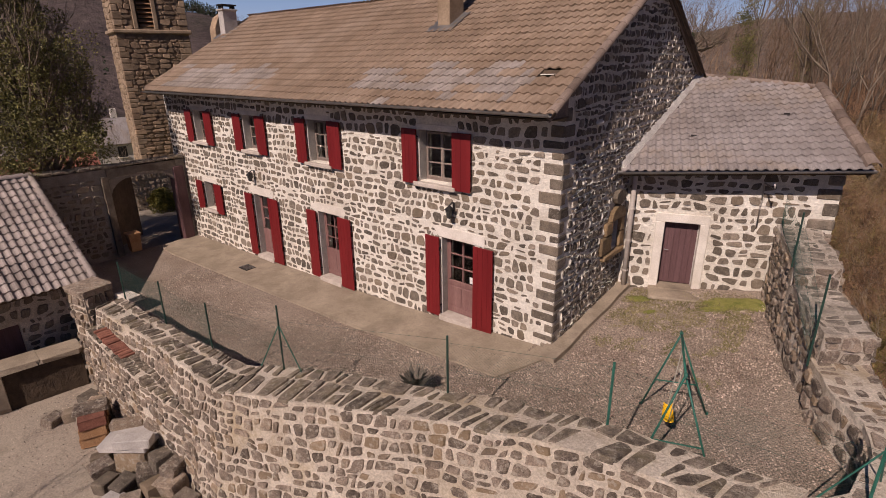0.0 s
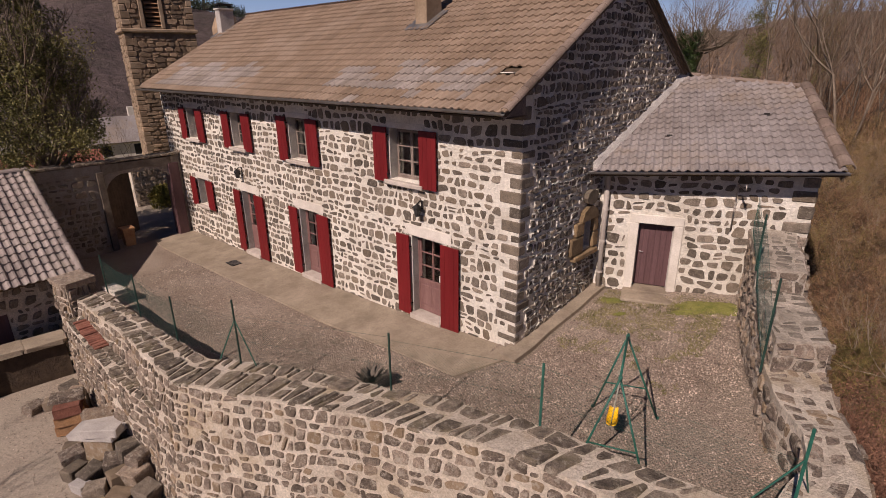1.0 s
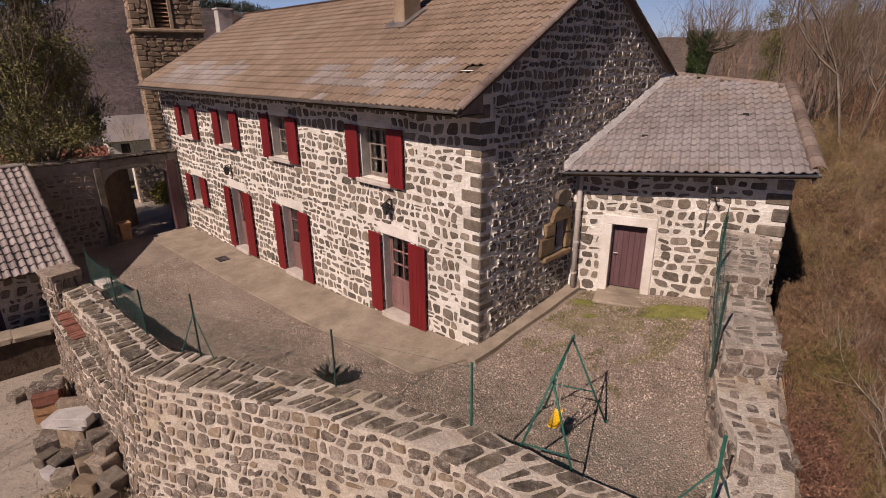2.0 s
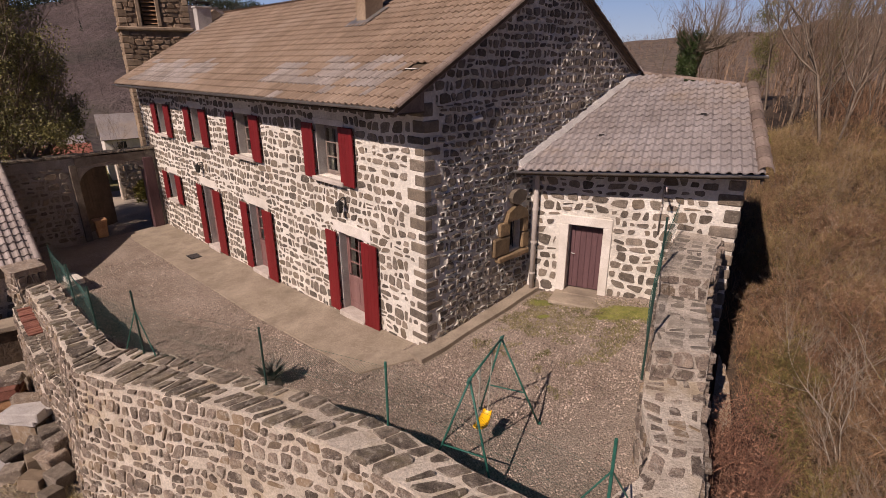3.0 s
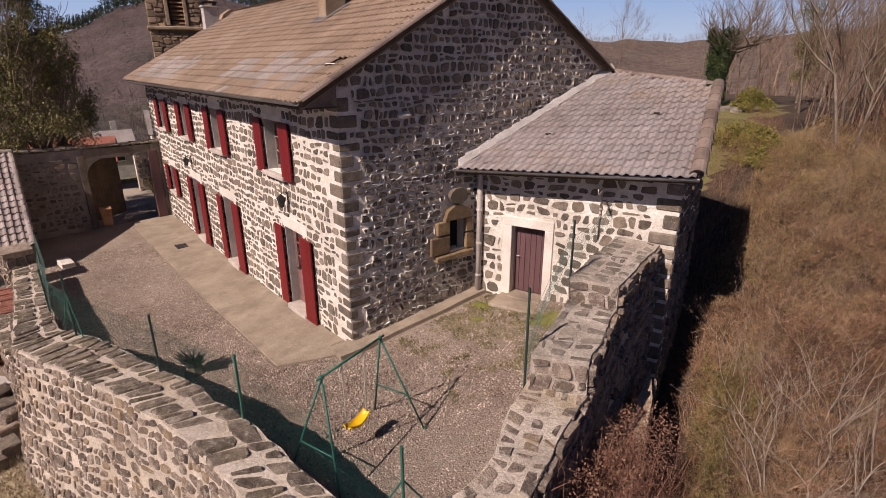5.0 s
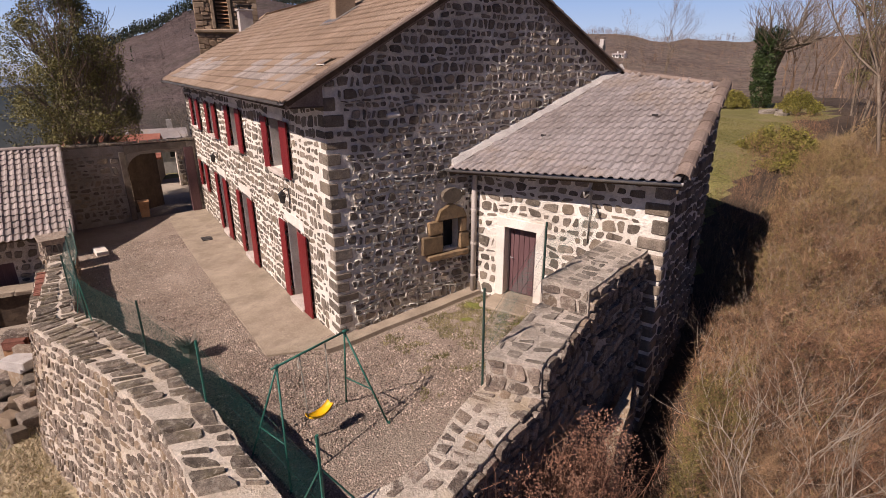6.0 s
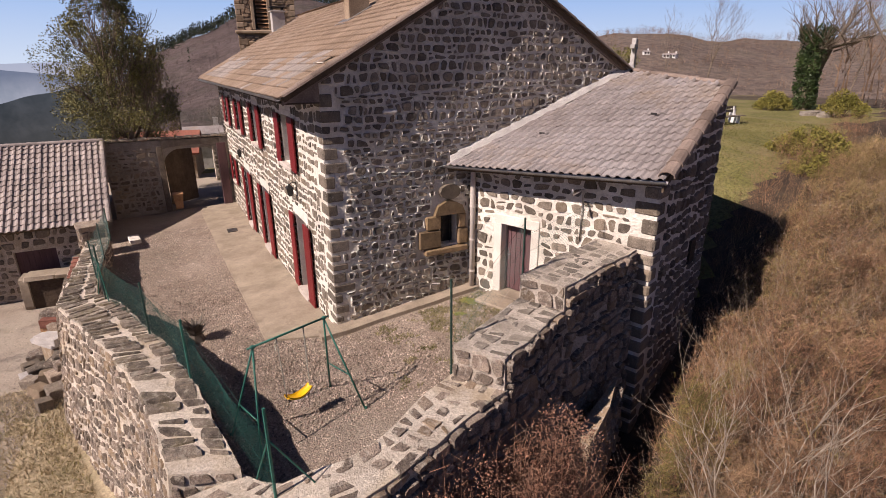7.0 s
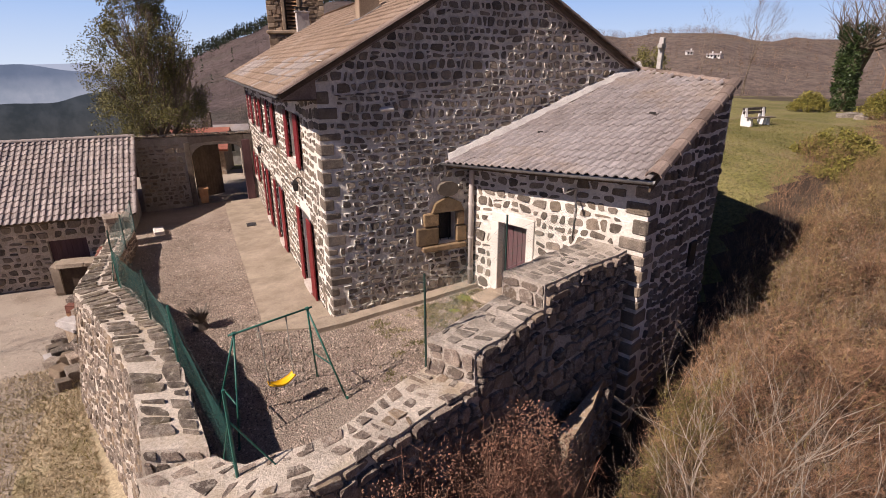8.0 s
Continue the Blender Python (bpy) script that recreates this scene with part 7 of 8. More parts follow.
grow(rnd, (-8.4, 34, iz - 0.3), (0.03, 0.0, 1), 4.4, 0.42, 0, limbs, thin=0.85)
head = Vector(limbs[-1][3:6])
for i in range(24):
    a = rnd.uniform(0, 6.28)
    e = rnd.uniform(-0.05, 1.3)
    grow(rnd, head + Vector((rnd.uniform(-.4, .4), rnd.uniform(-.4, .4), rnd.uniform(-1.0, 0.2))), (math.cos(a), math.sin(a), e), rnd.uniform(1.0, 2.0), rnd.uniform(0.025, 0.05), 2, limbs, 0.8, 0.02, (2, 3), wander=0.24)
for a, e, long in ((0.1, 0.25, 1.7), (-0.5, 0.10, 2.0), (2.6, 0.5, 1.4), (3.4, 0.3, 1.3), (1.4, 0.9, 1.5), (-1.6, 0.7, 1.6), (0.6, 1.6, 1.7)):
    grow(rnd, head - Vector((0, 0, 0.3)), (math.cos(a), math.sin(a), e), long, 0.11, 3, limbs, 0.7, 0.04, (2, 2), 3, 0.6, 0.24)
part("trunk", segs_mesh("trunk", limbs, BARK, 5), None, pollard)
cl = []
for i in range(150):
    a, z = rnd.uniform(0, 6.28), rnd.uniform(0.2, 4.9)
    r = 0.46 * (1.15 - 0.25 * math.sin(z))
    cl.append((-8.4 + r * math.cos(a), 34 + r * math.sin(a), iz + z))
v, f = leaves(cl, 0.30, 90, 0.13, 4)
part("ivy", fast_mesh("ivy", v, f, IVY), None, pollard, "dark green ivy leaves")

# a tall ivy-clad tree behind the pollard
for tx, ty, th in ((-5.6, 41.5, 9.5), (-1.2, 43.0, 8.6)):
    tz = land(tx, ty)
    clad = thing("ivy_tree", (tx, ty, tz), "tall bare tree with olive ivy climbing its trunk", "tree", "ivy-clad trees")
    limbs = []
    grow(rnd, (tx, ty, tz - 0.3), (0.02, 0, 1), th * 0.6, 0.16, 3, limbs, 0.5, 0.14, (2, 3))
    part("trunk", segs_mesh("trunk", limbs, BARK, 4), None, clad)
    cl = [(tx + rnd.gauss(0, 0.42), ty + rnd.gauss(0, 0.42), tz + rnd.uniform(1.5, th)) for i in range(90)]
    v, f = leaves(cl, 0.42, 70, 0.12, 8)
    part("ivy", fast_mesh("ivy", v, f, LEAF), None, clad, "dull olive ivy leaves")


def leafy_shrub(x, y, rx, ry, h, material, label, category, seed, size=0.10, clumps=60, per=110, base_z=None):
    rnd = random.Random(seed)
    g = land(x, y) if base_z is None else base_z
    s = thing("shrub", (x, y, g), label, category)
    segs, cl, cr = [], [], []
    for i in range(clumps):
        a = rnd.uniform(0, 6.28)
        r = math.sqrt(rnd.random())
        top = h * (1 - 0.75 * r * r) * rnd.uniform(0.45, 1.0)
        p = Vector((x + rx * r * math.cos(a), y + ry * r * math.sin(a), g + max(0.12, top)))
        cl.append(tuple(p))
        cr.append(rnd.uniform(0.14, 0.30) * min(1.6, max(rx, h) * 0.8))
        if i % 3 == 0:
            segs.append((x + rnd.uniform(-.15, .15), y + rnd.uniform(-.15, .15), g - 0.1, *p, 0.022, 0.006))
    part("branchwork", segs_mesh("stems", segs, BARK, 4), None, s)
    v, f = leaves(cl, cr, per, size, seed)
    part("foliage", fast_mesh("foliage", v, f, material), None, s)


leafy_shrub(-0.1, 19.8, 1.5, 1.1, 1.05, GORSE, "spreading yellow-green evergreen shrub on the bank", "shrub", 61, 0.10, 95)
leafy_shrub(-4.7, 31.3, 1.2, 1.0, 1.3, GORSE, "low yellow-green shrub beside a pale rock", "shrub", 62, 0.10, 50)
leafy_shrub(1.3, 17.4, 0.8, 0.7, 0.7, GORSE, "small straggling yellow-green shrub", "shrub", 63, 0.09, 35)
leafy_shrub(-9.3, 32.3, 1.0, 0.9, 1.2, GORSE, "rounded olive bush at the lawn's edge", "shrub", 64, 0.10, 60)
leafy_shrub(-17.5, 27.0, 1.9, 1.9, 4.2, LEAF, "dark rounded evergreen bush near the cross", "shrub", 65, 0.12, 110)
leafy_shrub(-23.3, 0.8, 0.6, 0.6, 1.2, GORSE, "sunlit yellow-green bush beyond the gateway", "shrub", 66, 0.10, 60)
for i, (x, y, a, b, c) in enumerate(((-2.0, 20.7, 0.45, 0.3, 0.12), (-6.0, 31.0, 1.5, 0.8, 0.36), (-5.2, 30.6, 0.9, 0.6, 0.3))):
    loose_stone((x, y, land(x, y) + c * 0.2), (a, b, c), 50 * i, 130 + i, EAST_TOP, "pale_rock", "pale rock outcrop on the grassy bank", "bank rocks", (8, -6), 0.22)


# brushwood on the east slope
def brush(name, label, centres, heights, radii, stems, twigs, material, seed, droop=0.0, width=0.006, twig_len=0.34):
    """Leafless scrub: stems that fan from each centre, with finer twigs along them."""
    g = np.random.default_rng(seed)
    c = np.repeat(np.asarray(centres, np.float64), stems, axis=0)
    h = np.repeat(np.asarray(heights), stems)[:, None]
    r = np.repeat(np.asarray(radii), stems)[:, None]
    n = len(c)
    ang = g.uniform(0, 2 * math.pi, (n, 1))
    out = np.concatenate([np.cos(ang), np.sin(ang), np.zeros((n, 1))], 1)
    lean = g.uniform(0.0, 1.0, (n, 1)) ** 0.7
    start = c + out * r * 0.25 * lean
    tip = c + out * r * lean + np.array([[0, 0, 1.0]]) * h * g.uniform(0.45, 1.05, (n, 1)) * (1 - droop * lean ** 2)
    mid = (start + tip) / 2 + np.array([[0, 0, 1.0]]) * h * 0.12 + g.normal(size=(n, 3)) * 0.06
    pieces = [np.concatenate([start, mid], 1), np.concatenate([mid, tip], 1)]
    wide = [np.full(n, width * 1.5), np.full(n, width)]
    t = g.uniform(0.25, 1.0, (n, twigs, 1))
    p = np.where(t < 0.5, start[:, None] * (1 - 2 * t) + mid[:, None] * 2 * t, mid[:, None] * (2 - 2 * t) + tip[:, None] * (2 * t - 1)).reshape(-1, 3)
    d = g.normal(size=p.shape) + np.array([[0, 0, 0.35]])
    d /= np.linalg.norm(d, axis=1, keepdims=True)
    ln = twig_len * g.uniform(0.4, 1.5, (len(p), 1))
    pieces.append(np.concatenate([p, p + d * ln], 1))
    wide.append(np.full(len(p), width * 0.62))
    s = np.concatenate(pieces)
    w = np.concatenate(wide)[:, None]
    a, b = s[:, :3], s[:, 3:]
    q = np.cross(b - a, g.normal(size=a.shape))
    q /= np.linalg.norm(q, axis=1, keepdims=True) + 1e-9
    v = np.stack([a - q * w, a + q * w, b + q * w * 0.45, b - q * w * 0.45], 1).reshape(-1, 3)
    f = np.arange(len(v), dtype=np.int32).reshape(-1, 4)
    return tagged(new(name, fast_mesh(name, v, f, material)), label, "scrub", kind="stuff")


def field(n, x0, x1, y0, y1, seed, free):
    rnd = random.Random(seed)
    cs = []
    while len(cs) < n:
        x, y = rnd.uniform(x0, x1), rnd.uniform(y0, y1)
        if free(x, y):
            cs.append((x, y, land(x, y) - 0.05))
    return cs


def slope_free(x, y):
    """East of the walls and clear of the lawn and of the camera's way."""
    wall = 7.2 - 0.35 * max(y, -2) if y < 9 else 3.6 - 0.29 * (y - 9)
    return x > wall + 0.35 * math.sin(y * 1.3) and (x - 14.5) ** 2 + (y + 5) ** 2 > 16


def bush_form(seed, height, stems, lean, level, radius):
    rnd = random.Random(seed)
    segs = []
    for i in range(stems):
        a = rnd.uniform(0, 6.28)
        k = lean * rnd.uniform(0.1, 1.0)
        grow(rnd, (0.1 * math.cos(a), 0.1 * math.sin(a), -0.1), (k * math.cos(a), k * math.sin(a), 1), height * rnd.uniform(0.34, 0.5), radius * rnd.uniform(0.7, 1.3), level, segs, 0.62, 0.05, (2, 2), 3, 0.68, 0.20)
    return twig_spikes(segs, seed)


def thicket(name, label, forms, spots, material, seed, category="scrub"):
    """Many leafless bushes as one tangle: spots of x, y, z, scale."""
    r = np.random.default_rng(seed)
    out = []
    for x, y, z, s in spots:
        v = forms[r.integers(len(forms))].reshape(-1, 3)
        a, k = r.uniform(0, 6.28), s * r.uniform(0.85, 1.15)
        c, d = math.cos(a) * s, math.sin(a) * s
        out.append(np.stack([x + c * v[:, 0] - d * v[:, 1], y + d * v[:, 0] + c * v[:, 1], z + k * v[:, 2]], 1))
    v = np.concatenate(out)
    return tagged(new(name, fast_mesh(name, v, np.arange(len(v), dtype=np.int32).reshape(-1, 3), material)), label, category, kind="stuff")


def crown_form(seed, radius=0.065):
    rnd = random.Random(seed)
    segs = []
    grow(rnd, (0, 0, -0.3), (rnd.uniform(-0.1, 0.1), rnd.uniform(-0.1, 0.1), 1), 3.2, radius, 4, segs, 0.62, 0.09, (2, 2), 3, 0.66, 0.13)
    return twig_spikes(segs, seed)


FORMS = [bush_form(300 + i, 1.75 + 0.15 * i, 5, 1.0, 3, 0.0105) for i in range(6)]
LOW_FORMS = [bush_form(320 + i, 1.8, 10, 1.1, 2, 0.008) for i in range(5)]


def tan_patch(x, y):
    return 0.10 * (y - 8) + noise.noise((x * 0.25, y * 0.25, 4))


def thick_scrub(x, y):
    """The stretch of the slope where the scrub closes to a canopy, up to the foot of the walls."""
    return scrub_edge(x, y) > 0 and x < 1.2 + max(12.1 - 0.48 * (y + 2.4), 9.4 - 0.158 * (y + 5.7)) and (x - 14.5) ** 2 + (y + 5) ** 2 > 16


def scrub_edge(x, y):
    """Distance east of the scrub's ragged western rim."""
    rim = 7.0 if y < 2.5 else 7.0 - 0.45 * (y - 2.5) if y < 9 else 4.07 - 0.30 * (y - 9)
    return x - rim - 0.30 * noise.noise((y * 0.9, 3, 1)) - 0.22 * noise.noise((y * 2.7, 5, 2))


def canopy(x, y):
    """Height of the scrub over the ground: domes a pace or two across, with low gaps between them."""
    lumps = 0.5 * noise.noise((x * 0.6, y * 0.6, 21)) + 0.6 * abs(noise.noise((x * 1.1, y * 1.1, 22))) + 0.16 * noise.noise((x * 2.4, y * 2.4, 23))
    tall = 2.35 - 1.2 * smooth(8, 15, y) - 1.3 * smooth(2.4, -1.0, y)
    return max(0.2, tall - 0.35 + 2.1 * lumps) * (0.35 + 0.65 * smooth(0.0, 0.5 + 1.6 * smooth(5, 8, y), scrub_edge(x, y)))


def sprays(name, label, n, pick, material, seed):
    """Twiggy shoot tips that make up the scrub's canopy: a leader with side twigs, each a thin spike."""
    rnd, g = random.Random(seed), np.random.default_rng(seed)
    tips = []
    while len(tips) < n:
        x, y = rnd.uniform(0.0, 13.5), rnd.uniform(-3.5, 24)
        if thick_scrub(x, y) and pick(x, y, rnd):
            h = canopy(x, y)
            tips.append((x, y, land(x, y) + h * (1 - 0.75 * rnd.random() ** 2.2), h - canopy(x + 0.15, y), h - canopy(x, y + 0.15)))
    t = np.array(tips)
    up = np.stack([t[:, 3] * 2.2, t[:, 4] * 2.2, np.full(n, 0.75)], 1) + g.normal(size=(n, 3)) * 0.42
    up /= np.linalg.norm(up, axis=1, keepdims=True)
    long = g.uniform(0.22, 0.62, (n, 1))
    root = t[:, :3] - up * long * 0.8
    starts, ways, wide = [root], [up * long], [g.uniform(0.003, 0.007, (n, 1))]
    for k in range(8):
        d = up * 0.7 + g.normal(size=(n, 3)) * 0.75
        d /= np.linalg.norm(d, axis=1, keepdims=True)
        starts.append(root + up * long * g.uniform(0.1, 0.85, (n, 1)))
        ways.append(d * g.uniform(0.08, 0.24, (n, 1)))
        wide.append(g.uniform(0.003, 0.006, (n, 1)))
    a, d, w = np.concatenate(starts), np.concatenate(ways), np.concatenate(wide)
    q = np.cross(d, g.normal(size=d.shape))
    q /= np.linalg.norm(q, axis=1, keepdims=True) + 1e-9
    v = np.stack([a - q * w, a + q * w, a + d], 1).reshape(-1, 3)
    tagged(new(name, fast_mesh(name, v, np.arange(len(v), dtype=np.int32).reshape(-1, 3), material)), label, "scrub", kind="stuff")


def olive_rim(x, y):
    return scrub_edge(x, y) < 1.1 + 0.8 * noise.noise((x, y, 9)) and y < 7


sprays("scrub", "dense leafless pinkish-brown scrub covering the slope", 27000, lambda x, y, r: tan_patch(x, y) < 0.25 + r.uniform(-0.3, 0.3) and not (olive_rim(x, y) and r.random() < 0.7), TWIG, 171)
sprays("tan_scrub", "tan broom-like scrub with fine upright twigs", 13500, lambda x, y, r: tan_patch(x, y) >= 0.25 + r.uniform(-0.3, 0.3), STALK, 172)
sprays("olive_scrub", "olive-tinged twigs along the scrub's edge by the wall", 6000, lambda x, y, r: olive_rim(x, y) or r.random() < 0.05, OLIVE, 173)
rnd = random.Random(174)
dry = []
while len(dry) < 2600:
    x, y = rnd.uniform(3, 13), rnd.uniform(-3.5, 17)
    if thick_scrub(x, y):
        dry.append((x, y, land(x, y) + canopy(x, y) * rnd.uniform(0.45, 1.05)))
for name, label, share, tone in (("dry_leaves", "withered brown leaves and buds caught in the scrub", dry[:1700], BRAMBLE), ("pale_leaves", "pale dry seed heads caught in the scrub", dry[1700:], PALETWIG)):
    v, f = leaves(share, 0.35, 13, 0.040, 175)
    tagged(new(name, fast_mesh(name, v, f, tone)), label, "leaves", kind="stuff")
cs = field(180, 0.0, 13.5, -3, 22, 71, lambda x, y: thick_scrub(x, y) and scrub_edge(x, y) > 0.9)
thicket("brushwood", "taller bare bushes standing out of the scrub", FORMS, [(x, y, z, max(0.5, 0.52 * canopy(x, y)) * (0.85 + 0.4 * abs(math.sin(9 * x)))) for x, y, z in cs], PALETWIG, 72)
cs = field(170, 3.0, 26, -6, 26, 70, lambda x, y: slope_free(x, y) and not thick_scrub(x, y))
thicket("outer_brushwood", "leafless brown bushes lower down the slope", LOW_FORMS, [(x, y, z, 0.6 + 0.6 * abs(math.sin(5 * x))) for x, y, z in cs], TWIG, 69)
bank = field(170, 0.5, 11, 9.5, 23, 81, lambda x, y: x > 3.3 - 0.28 * (y - 9))
thicket("bank_scrub", "olive-tan scrub on the bank beside the lawn", LOW_FORMS, [(x, y, z, 0.45 + 0.3 * abs(math.sin(7 * x))) for x, y, z in bank], STALK, 82)
copse = field(170, -4.0, 10, 21, 46, 83, lambda x, y: x > 3.6 - 0.24 * (y - 9))
thicket("copse", "thin leafless young trees crowding behind the scrub", [crown_form(520 + i) for i in range(3)], [(x, y, z, 0.45 + 0.4 * abs(math.sin(5 * x + y))) for x, y, z in copse], WOODTWIG, 84, "woodland")
rim = random.Random(79)
edge = []
for i in range(110):
    y = rim.uniform(8.5, 27)
    x = 3.1 - 0.28 * (y - 9) + rim.uniform(-0.7, 0.9)
    edge.append((x, y, land(x, y) - 0.05, rim.uniform(0.35, 0.8)))
thicket("lawn_edge_scrub", "low russet scrub along the edge of the lawn", LOW_FORMS, edge, TWIG, 80)
fine = field(800, 2.0, 14, -4, 19, 77, slope_free)
brush("undergrowth", "fine short twigs and dead stalks under the scrub", fine, [0.75 + 0.4 * abs(math.sin(i)) for i in range(800)], [0.7] * 800, 8, 5, TWIG, 78, width=0.0045, twig_len=0.28)
v, f = leaves([(x, y, z + 0.12) for x, y, z in fine], 0.75, 26, 0.06, 79)
v[:, 2] = np.maximum(v[:, 2] * 0.35 + 0.65 * np.repeat([z + 0.12 for x, y, z in fine], 26 * 4), v[:, 2] * 0.35 - 2.4)
tagged(new("leaf_litter", fast_mesh("leaf_litter", v, f, TWIG)), "fallen brown leaves on the slope", "leaves", kind="stuff")
cs = field(240, -4, 14, 20, 52, 73, lambda x, y: x > 3.0 - 0.2 * (y - 20) and (x > -1 or y > 40))
brush("far_brushwood", "leafless undergrowth between the bare trees", cs, [1.7] * len(cs), [1.2] * len(cs), 14, 7, TWIG, 74, width=0.010, twig_len=0.5)
cs = [(6.75 + 0.35 * math.sin(i * 2.4) - 0.012 * i, -1.3 + 0.085 * i + 0.4 * math.cos(i * 1.7), -1.75 + 0.03 * (i % 9)) for i in range(40)]
brush("bramble", "russet bramble thicket at the foot of the wall", cs, [2.5 + 0.5 * math.sin(i * 1.1) for i in range(40)], [0.8] * 40, 34, 14, BRAMBLE, 75, droop=0.45, width=0.005, twig_len=0.24)
g = np.random.default_rng(8)
v, f = leaves([(x + g.uniform(-.5, .5), y + g.uniform(-.5, .5), z + g.uniform(0.9, 2.6)) for x, y, z in cs], 0.45, 430, 0.040, 76)
tagged(new("bramble_leaves", fast_mesh("bramble_leaves", v, f, BRAMBLE)), "dry russet leaves in the brambles", "scrub", kind="stuff")

# thin weeds on the gravel before the annex, and dry grass below the wall
def blades(name, label, xs, ys, height_at, low, high, material, seed, wide=0.012):
    g = np.random.default_rng(seed)
    root = np.stack([xs, ys, [height_at(a, b) for a, b in zip(xs, ys)]], 1)
    d = g.normal(size=root.shape) * np.array([[0.6, 0.6, 0.2]]) + np.array([[0, 0, 0.7]])
    d /= np.linalg.norm(d, axis=1, keepdims=True)
    q = np.cross(d, g.normal(size=root.shape))
    q /= np.linalg.norm(q, axis=1, keepdims=True)
    ln = g.uniform(low, high, (len(root), 1))
    v = np.stack([root - q * wide, root + q * wide, root + d * ln + q * wide * 0.25, root + d * ln - q * wide * 0.25], 1).reshape(-1, 3)
    tagged(new(name, fast_mesh(name, v, np.arange(len(v), dtype=np.int32).reshape(-1, 4), material)), label, "grass", kind="stuff")


g = np.random.default_rng(58)
wx = np.concatenate([g.normal(1.2, 0.55, 2600), g.normal(2.9, 0.7, 2200), g.uniform(0.5, 3.6, 16000)])
wy = np.concatenate([g.normal(2.9, 0.5, 2600), g.normal(3.75, 0.45, 2200), g.uniform(0.2, 3.9, 16000)])
thin_out = np.array([noise.noise((a * 1.6, b * 1.6, 31)) + 0.55 * noise.noise((a * 4.5, b * 4.5, 12)) + 0.22 * (b - 2.4) for a, b in zip(wx, wy)])
ok = (wx > 0.45) & (wx < 4.3 - 0.2 * wy) & (wy < 3.7 + 0.35 * wx) & (thin_out > -0.05)
blades("yard_weeds", "thin yellow-green weeds in the gravel", wx[ok], wy[ok], terrace_z, 0.025, 0.09, WEED, 59)
gx = g.uniform(-6, 6, 16000)
gy = -5.4 - 0.16 * np.minimum(0, gx) * 0 - np.abs(g.normal(0, 1.7, 16000)) - np.interp(gx, [-6, -4, 0, 3, 6], [1.4, 1.3, 0.2, -0.5, -1.0])
blades("dry_grass", "dry winter grass at the foot of the wall", gx, gy, land, 0.05, 0.20, DRYGRASS, 60, 0.010)
gx, gy = gx[:1300], gy[:1300] * 0.35 - 0.65 * (5.5 + np.interp(gx[:1300], [-6, -4, 0, 3, 6], [1.4, 1.3, 0.2, -0.5, -1.0]))
blades("wall_foot_grass", "fresh green tufts along the wall foot", gx, gy, land, 0.04, 0.13, GORSE, 61, 0.010)
g2 = np.random.default_rng(62)
lx, ly = g2.uniform(-9, 2.5, 30000), g2.uniform(10, 27, 30000)
ok = lx < 2.4 - 0.28 * (ly - 9)
blades("lawn_grass", "short yellowed lawn blades", lx[ok], ly[ok], land, 0.02, 0.07, LAWN, 63, 0.018)

# pale many-stemmed saplings in the scrub
def sapling(x, y, h, n, seed, lean=0.5, radius=0.022):
    rnd = random.Random(seed)
    gz = land(x, y)
    s = thing("sapling", (x, y, gz), "pale many-stemmed leafless sapling rising from scrub", "sapling", "saplings")
    segs = []
    for i in range(n):
        a = rnd.uniform(0, 6.28)
        grow(rnd, (x + 0.12 * math.cos(a), y + 0.12 * math.sin(a), gz - 0.1), (lean * math.cos(a), lean * math.sin(a), 1), h * rnd.uniform(0.3, 0.45), radius, 3, segs, 0.8, 0.05, (2, 3), 4, 0.62, 0.26)
    part("branchwork", segs_mesh("stems", segs, PALEBARK, 4), None, s)


sapling(8.4, 4.4, 4.6, 4, 81, 0.45, 0.040)
sapling(8.9, 3.2, 4.0, 3, 88, 0.35, 0.028)
sapling(7.6, 6.6, 3.0, 5, 89, 0.7)
sapling(11.5, 4.5, 3.4, 6, 90, 0.7, 0.036)
sapling(10.6, 7.5, 3.4, 5, 83, 0.6)
sapling(9.2, 9.5, 3.2, 5, 84, 0.6)
sapling(12.8, 8.5, 3.6, 6, 85, 0.6)
sapling(11.0, 12.5, 3.4, 5, 87, 0.6)

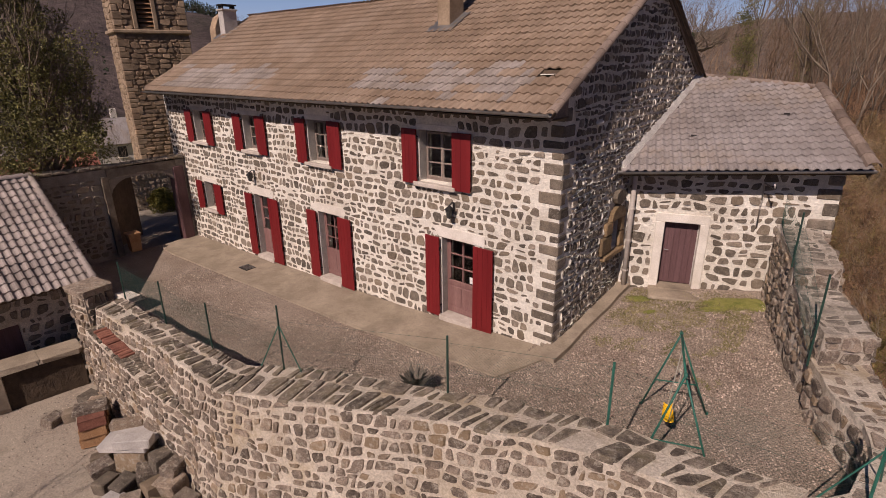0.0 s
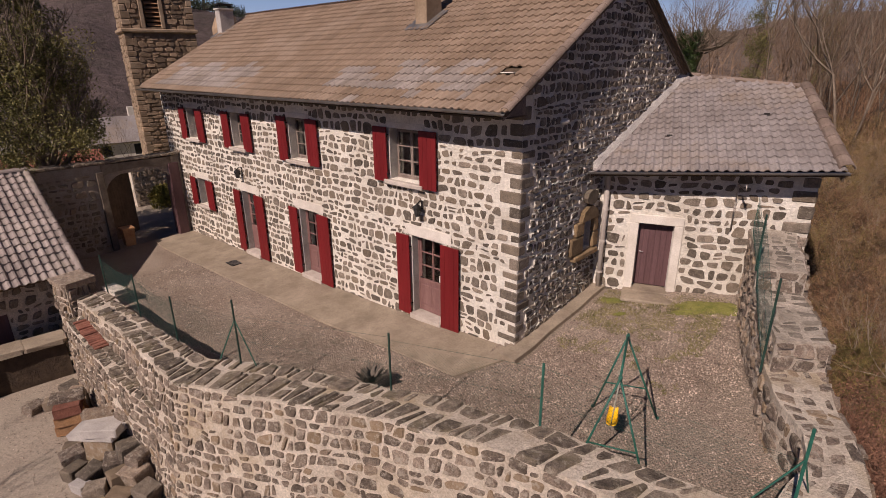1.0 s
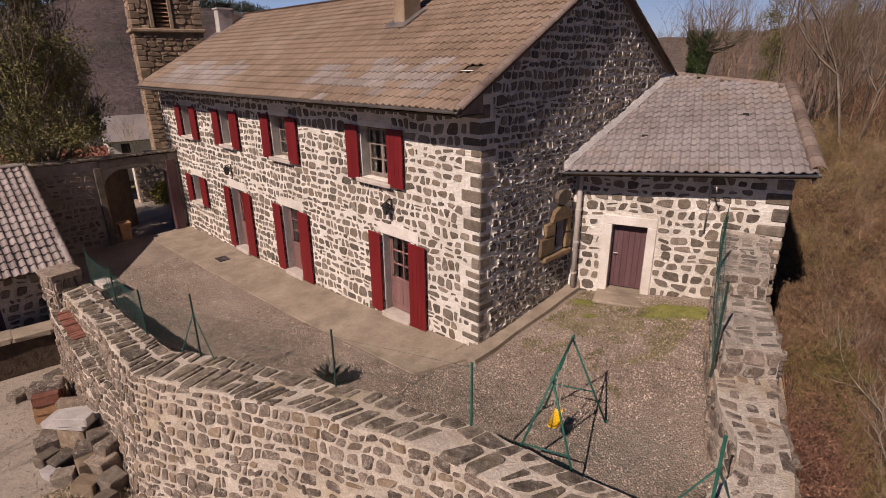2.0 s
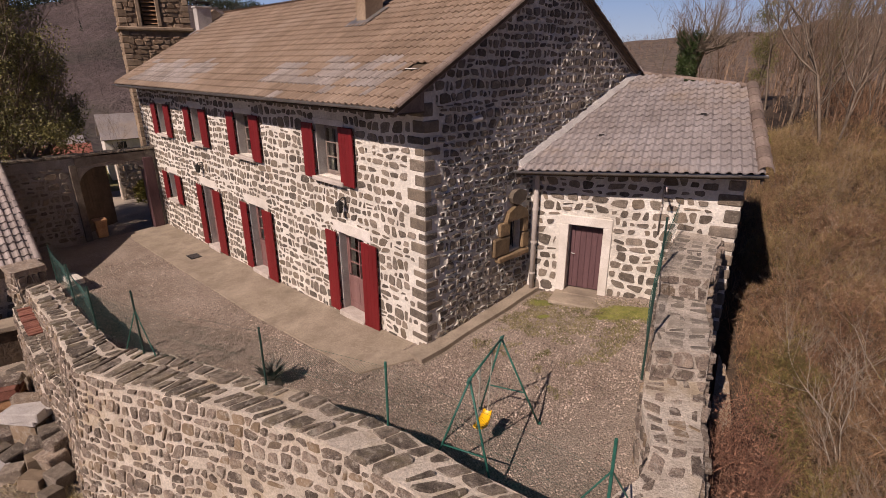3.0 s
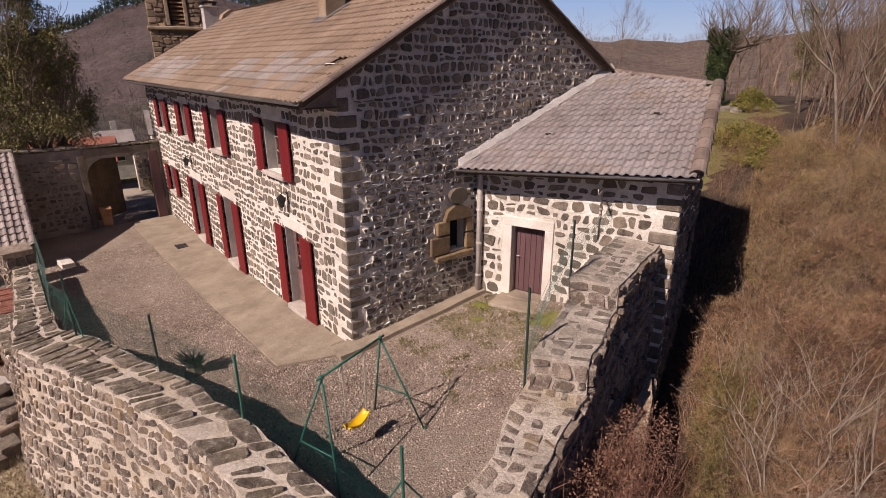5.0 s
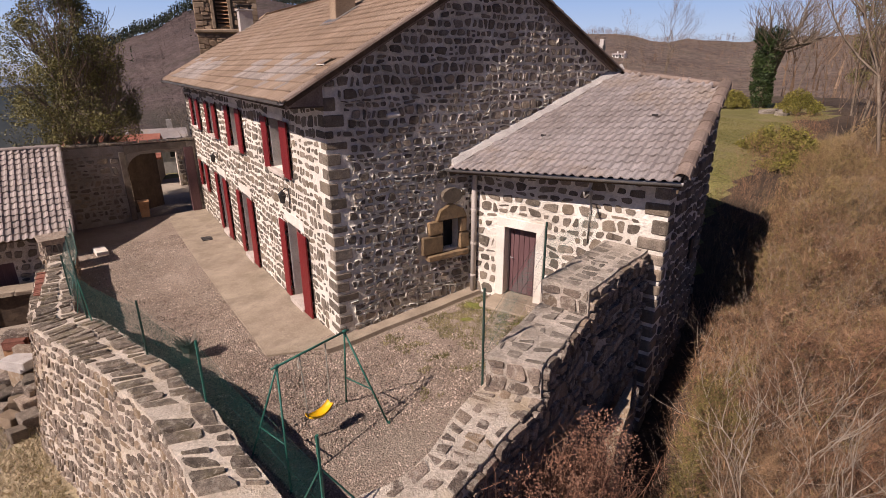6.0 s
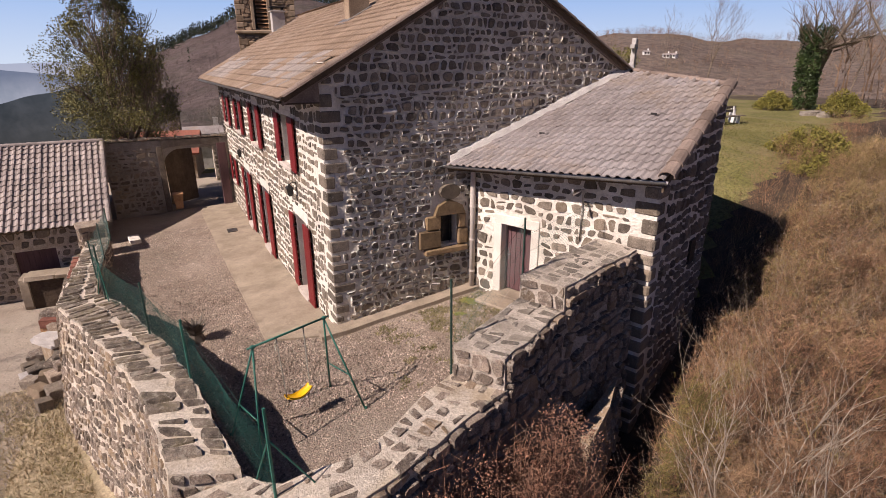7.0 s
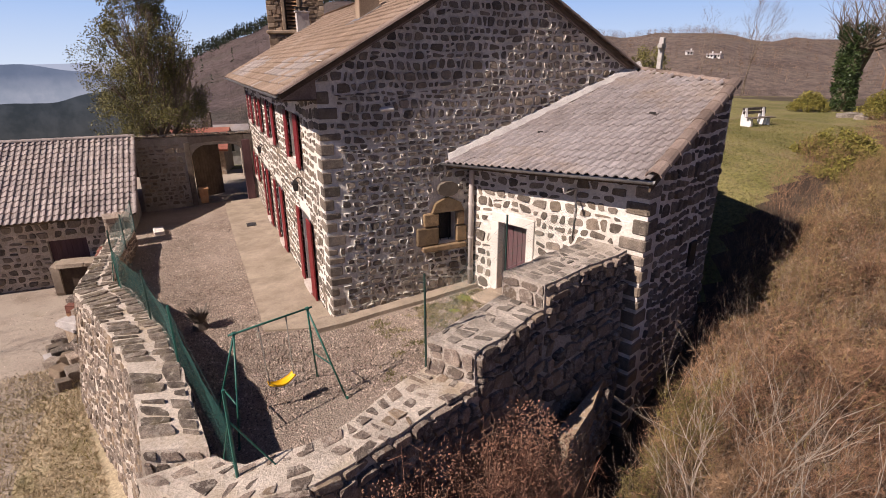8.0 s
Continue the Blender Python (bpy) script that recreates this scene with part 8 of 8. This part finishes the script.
# ---- far woods: joined bare crowns and some dark conifers ----
def woods(name, label, n, seed, r0, r1, psi0, psi1, conifer, material, tall):
    g = np.random.default_rng(seed)
    psi = np.radians(g.uniform(psi0, psi1, n))
    r = np.sqrt(g.uniform(r0 ** 2, r1 ** 2, n))
    x, y = -r * np.sin(psi), r * np.cos(psi)
    z = land_array(np.stack([x, y], 1))
    per = 15 if not conifer else 16
    k = n * per
    c = np.repeat(np.stack([x, y, z], 1), per, 0)
    h = np.repeat(tall * g.uniform(0.7, 1.3, n), per)[:, None]
    t = g.uniform(0.15, 1.0, (k, 1))
    a = g.uniform(0, 2 * math.pi, (k, 1))
    rad = h * (0.32 * np.sin(np.clip(t, 0, 1) * 2.6 + 0.3) if not conifer else 0.22 * (1.05 - t)) * g.uniform(0.5, 1.0, (k, 1))
    o = np.concatenate([np.cos(a), np.sin(a), np.zeros((k, 1))], 1)
    tip = c + o * rad + np.array([[0, 0, 1.0]]) * h * (t if not conifer else t * 0.97)
    root = c + o * rad * 0.05 + np.array([[0, 0, 1.0]]) * h * np.clip(t + 0.03, 0.0, 1.05)
    if not conifer:
        stray = g.normal(size=tip.shape) + np.array([[0, 0, 0.8]])
        root = tip - stray / np.linalg.norm(stray, axis=1, keepdims=True) * h * g.uniform(0.08, 0.2, (k, 1))
        root[::per], tip[::per] = c[::per], c[::per] + np.array([[0, 0, 0.8]]) * h[::per]
    w = h * (0.016 if not conifer else 0.05)
    q = np.cross(tip - root, g.normal(size=tip.shape))
    q /= np.linalg.norm(q, axis=1, keepdims=True) + 1e-9
    v = np.stack([root - q * w, root + q * w, tip + q * w * 0.4, tip - q * w * 0.4], 1).reshape(-1, 3)
    f = np.arange(len(v), dtype=np.int32).reshape(-1, 4)
    tagged(new(name, fast_mesh(name, v, f, material)), label, "woodland", kind="stuff")


CROWNS = [crown_form(500 + i, 0.12) for i in range(4)]
g3 = np.random.default_rng(91)
wr, wp = np.sqrt(g3.uniform(42 ** 2, 130 ** 2, 330)), np.radians(g3.uniform(-14, 17, 330))
spots = [(-a * math.sin(b), a * math.cos(b), land(-a * math.sin(b), a * math.cos(b)), g3.uniform(0.8, 1.25)) for a, b in zip(wr, wp)]
thicket("near_woodland", "leafless brown wood rising behind the house", CROWNS, spots, WOODTWIG, 95, "woodland")
woods("far_woodland", "bare brown woods on the far western hillside", 1100, 92, 170, 525, 48, 96, False, WOODS, 5.0)
# the lighter twig tone stands in for haze over the northern hills
woods("far_woodland", "bare brown woods on the far northern hillsides, painted pale for haze", 4200, 96, 120, 525, -40, 50, False, WOODTWIG, 5.0)
woods("conifers", "dark conifers along the ridge", 2400, 93, 440, 540, 62, 90, True, CONIFER, 7.5)
woods("hill_conifers", "scattered dark conifers on the slope", 14, 94, 200, 420, 62, 96, True, CONIFER, 8.0)

# ---- loose gravel on the terrace ----
g = np.random.default_rng(55)
n = 70000
x = np.concatenate([g.uniform(-14, 6.2, n // 2), g.uniform(-5, 6.2, n - n // 2)])
y = g.uniform(-5.3, 4.6, n)
inside = np.array([(b < -1.72 or a > (-0.40 + (b + 1.67) * 0.43 if b < -0.46 else 0.48)) and b > (-5.3 if a < -4.5 else -5.3 + (a + 4.5) * 0.245) and a < 5.7 - 0.42 * max(0, b + 0.2) for a, b in zip(x, y)])
x, y = x[inside], y[inside]
z = np.array([terrace_z(a, b) for a, b in zip(x, y)])
n = len(x)
s = g.uniform(0.009, 0.031, (n, 1))
c = np.stack([x, y, z + 0.012], 1)
ax = g.normal(size=(n, 3))
ax /= np.linalg.norm(ax, axis=1, keepdims=True)
bx = np.cross(ax, g.normal(size=(n, 3)))
bx /= np.linalg.norm(bx, axis=1, keepdims=True)
cx = np.cross(ax, bx)
v = np.stack([c + ax * s, c + bx * s, c - ax * s, c - bx * s, c + cx * s * 0.7, c - cx * s * 0.7], 1).reshape(-1, 3)
o = np.arange(n)[:, None] * 6
f = np.concatenate([o + np.array([q]) for q in ((0, 1, 4), (1, 2, 4), (2, 3, 4), (3, 0, 4), (1, 0, 5), (2, 1, 5), (3, 2, 5), (0, 3, 5))])
tagged(new("loose_gravel", fast_mesh("loose_gravel", v, f, CHIP)), "loose angular gravel chips over the yard", "gravel", kind="stuff")

n = 3200
x, y = g.uniform(-13.5, -3.5, n), -6.8 - np.abs(g.normal(0, 2.4, n))
z = np.array([land(a, b) for a, b in zip(x, y)])
s = g.uniform(0.006, 0.02, (n, 1))
c = np.stack([x, y, z + 0.01], 1)
ax = g.normal(size=(n, 3))
ax /= np.linalg.norm(ax, axis=1, keepdims=True)
bx = np.cross(ax, g.normal(size=(n, 3)))
bx /= np.linalg.norm(bx, axis=1, keepdims=True)
cx = np.cross(ax, bx)
v = np.stack([c + ax * s, c + bx * s, c - ax * s, c - bx * s, c + cx * s * 0.7, c - cx * s * 0.7], 1).reshape(-1, 3)
o = np.arange(n)[:, None] * 6
f = np.concatenate([o + np.array([q]) for q in ((0, 1, 4), (1, 2, 4), (2, 3, 4), (3, 0, 4), (1, 0, 5), (2, 1, 5), (3, 2, 5), (0, 3, 5))])
tagged(new("drive_gravel", fast_mesh("drive_gravel", v, f, CHIP)), "scattered stones and debris on the drive", "gravel", kind="stuff")


# ---- single stones, tiles and caps ----
for name, solid, material, parent in LATER:
    ob = new(name, mesh_of(name, solid[0], solid[1], material))
    hang(ob, parent)
for name, me, m, parent in PIECES:
    ob = new(name, me)
    hang(ob, parent)
    ob.matrix_basis = m

# the bell tower stands turned a little to the south
pivot = Matrix.Translation((TX, TY0, 0))
tower.matrix_basis = pivot @ Matrix.Rotation(radians(-12), 4, "Z") @ pivot.inverted() @ tower.matrix_basis
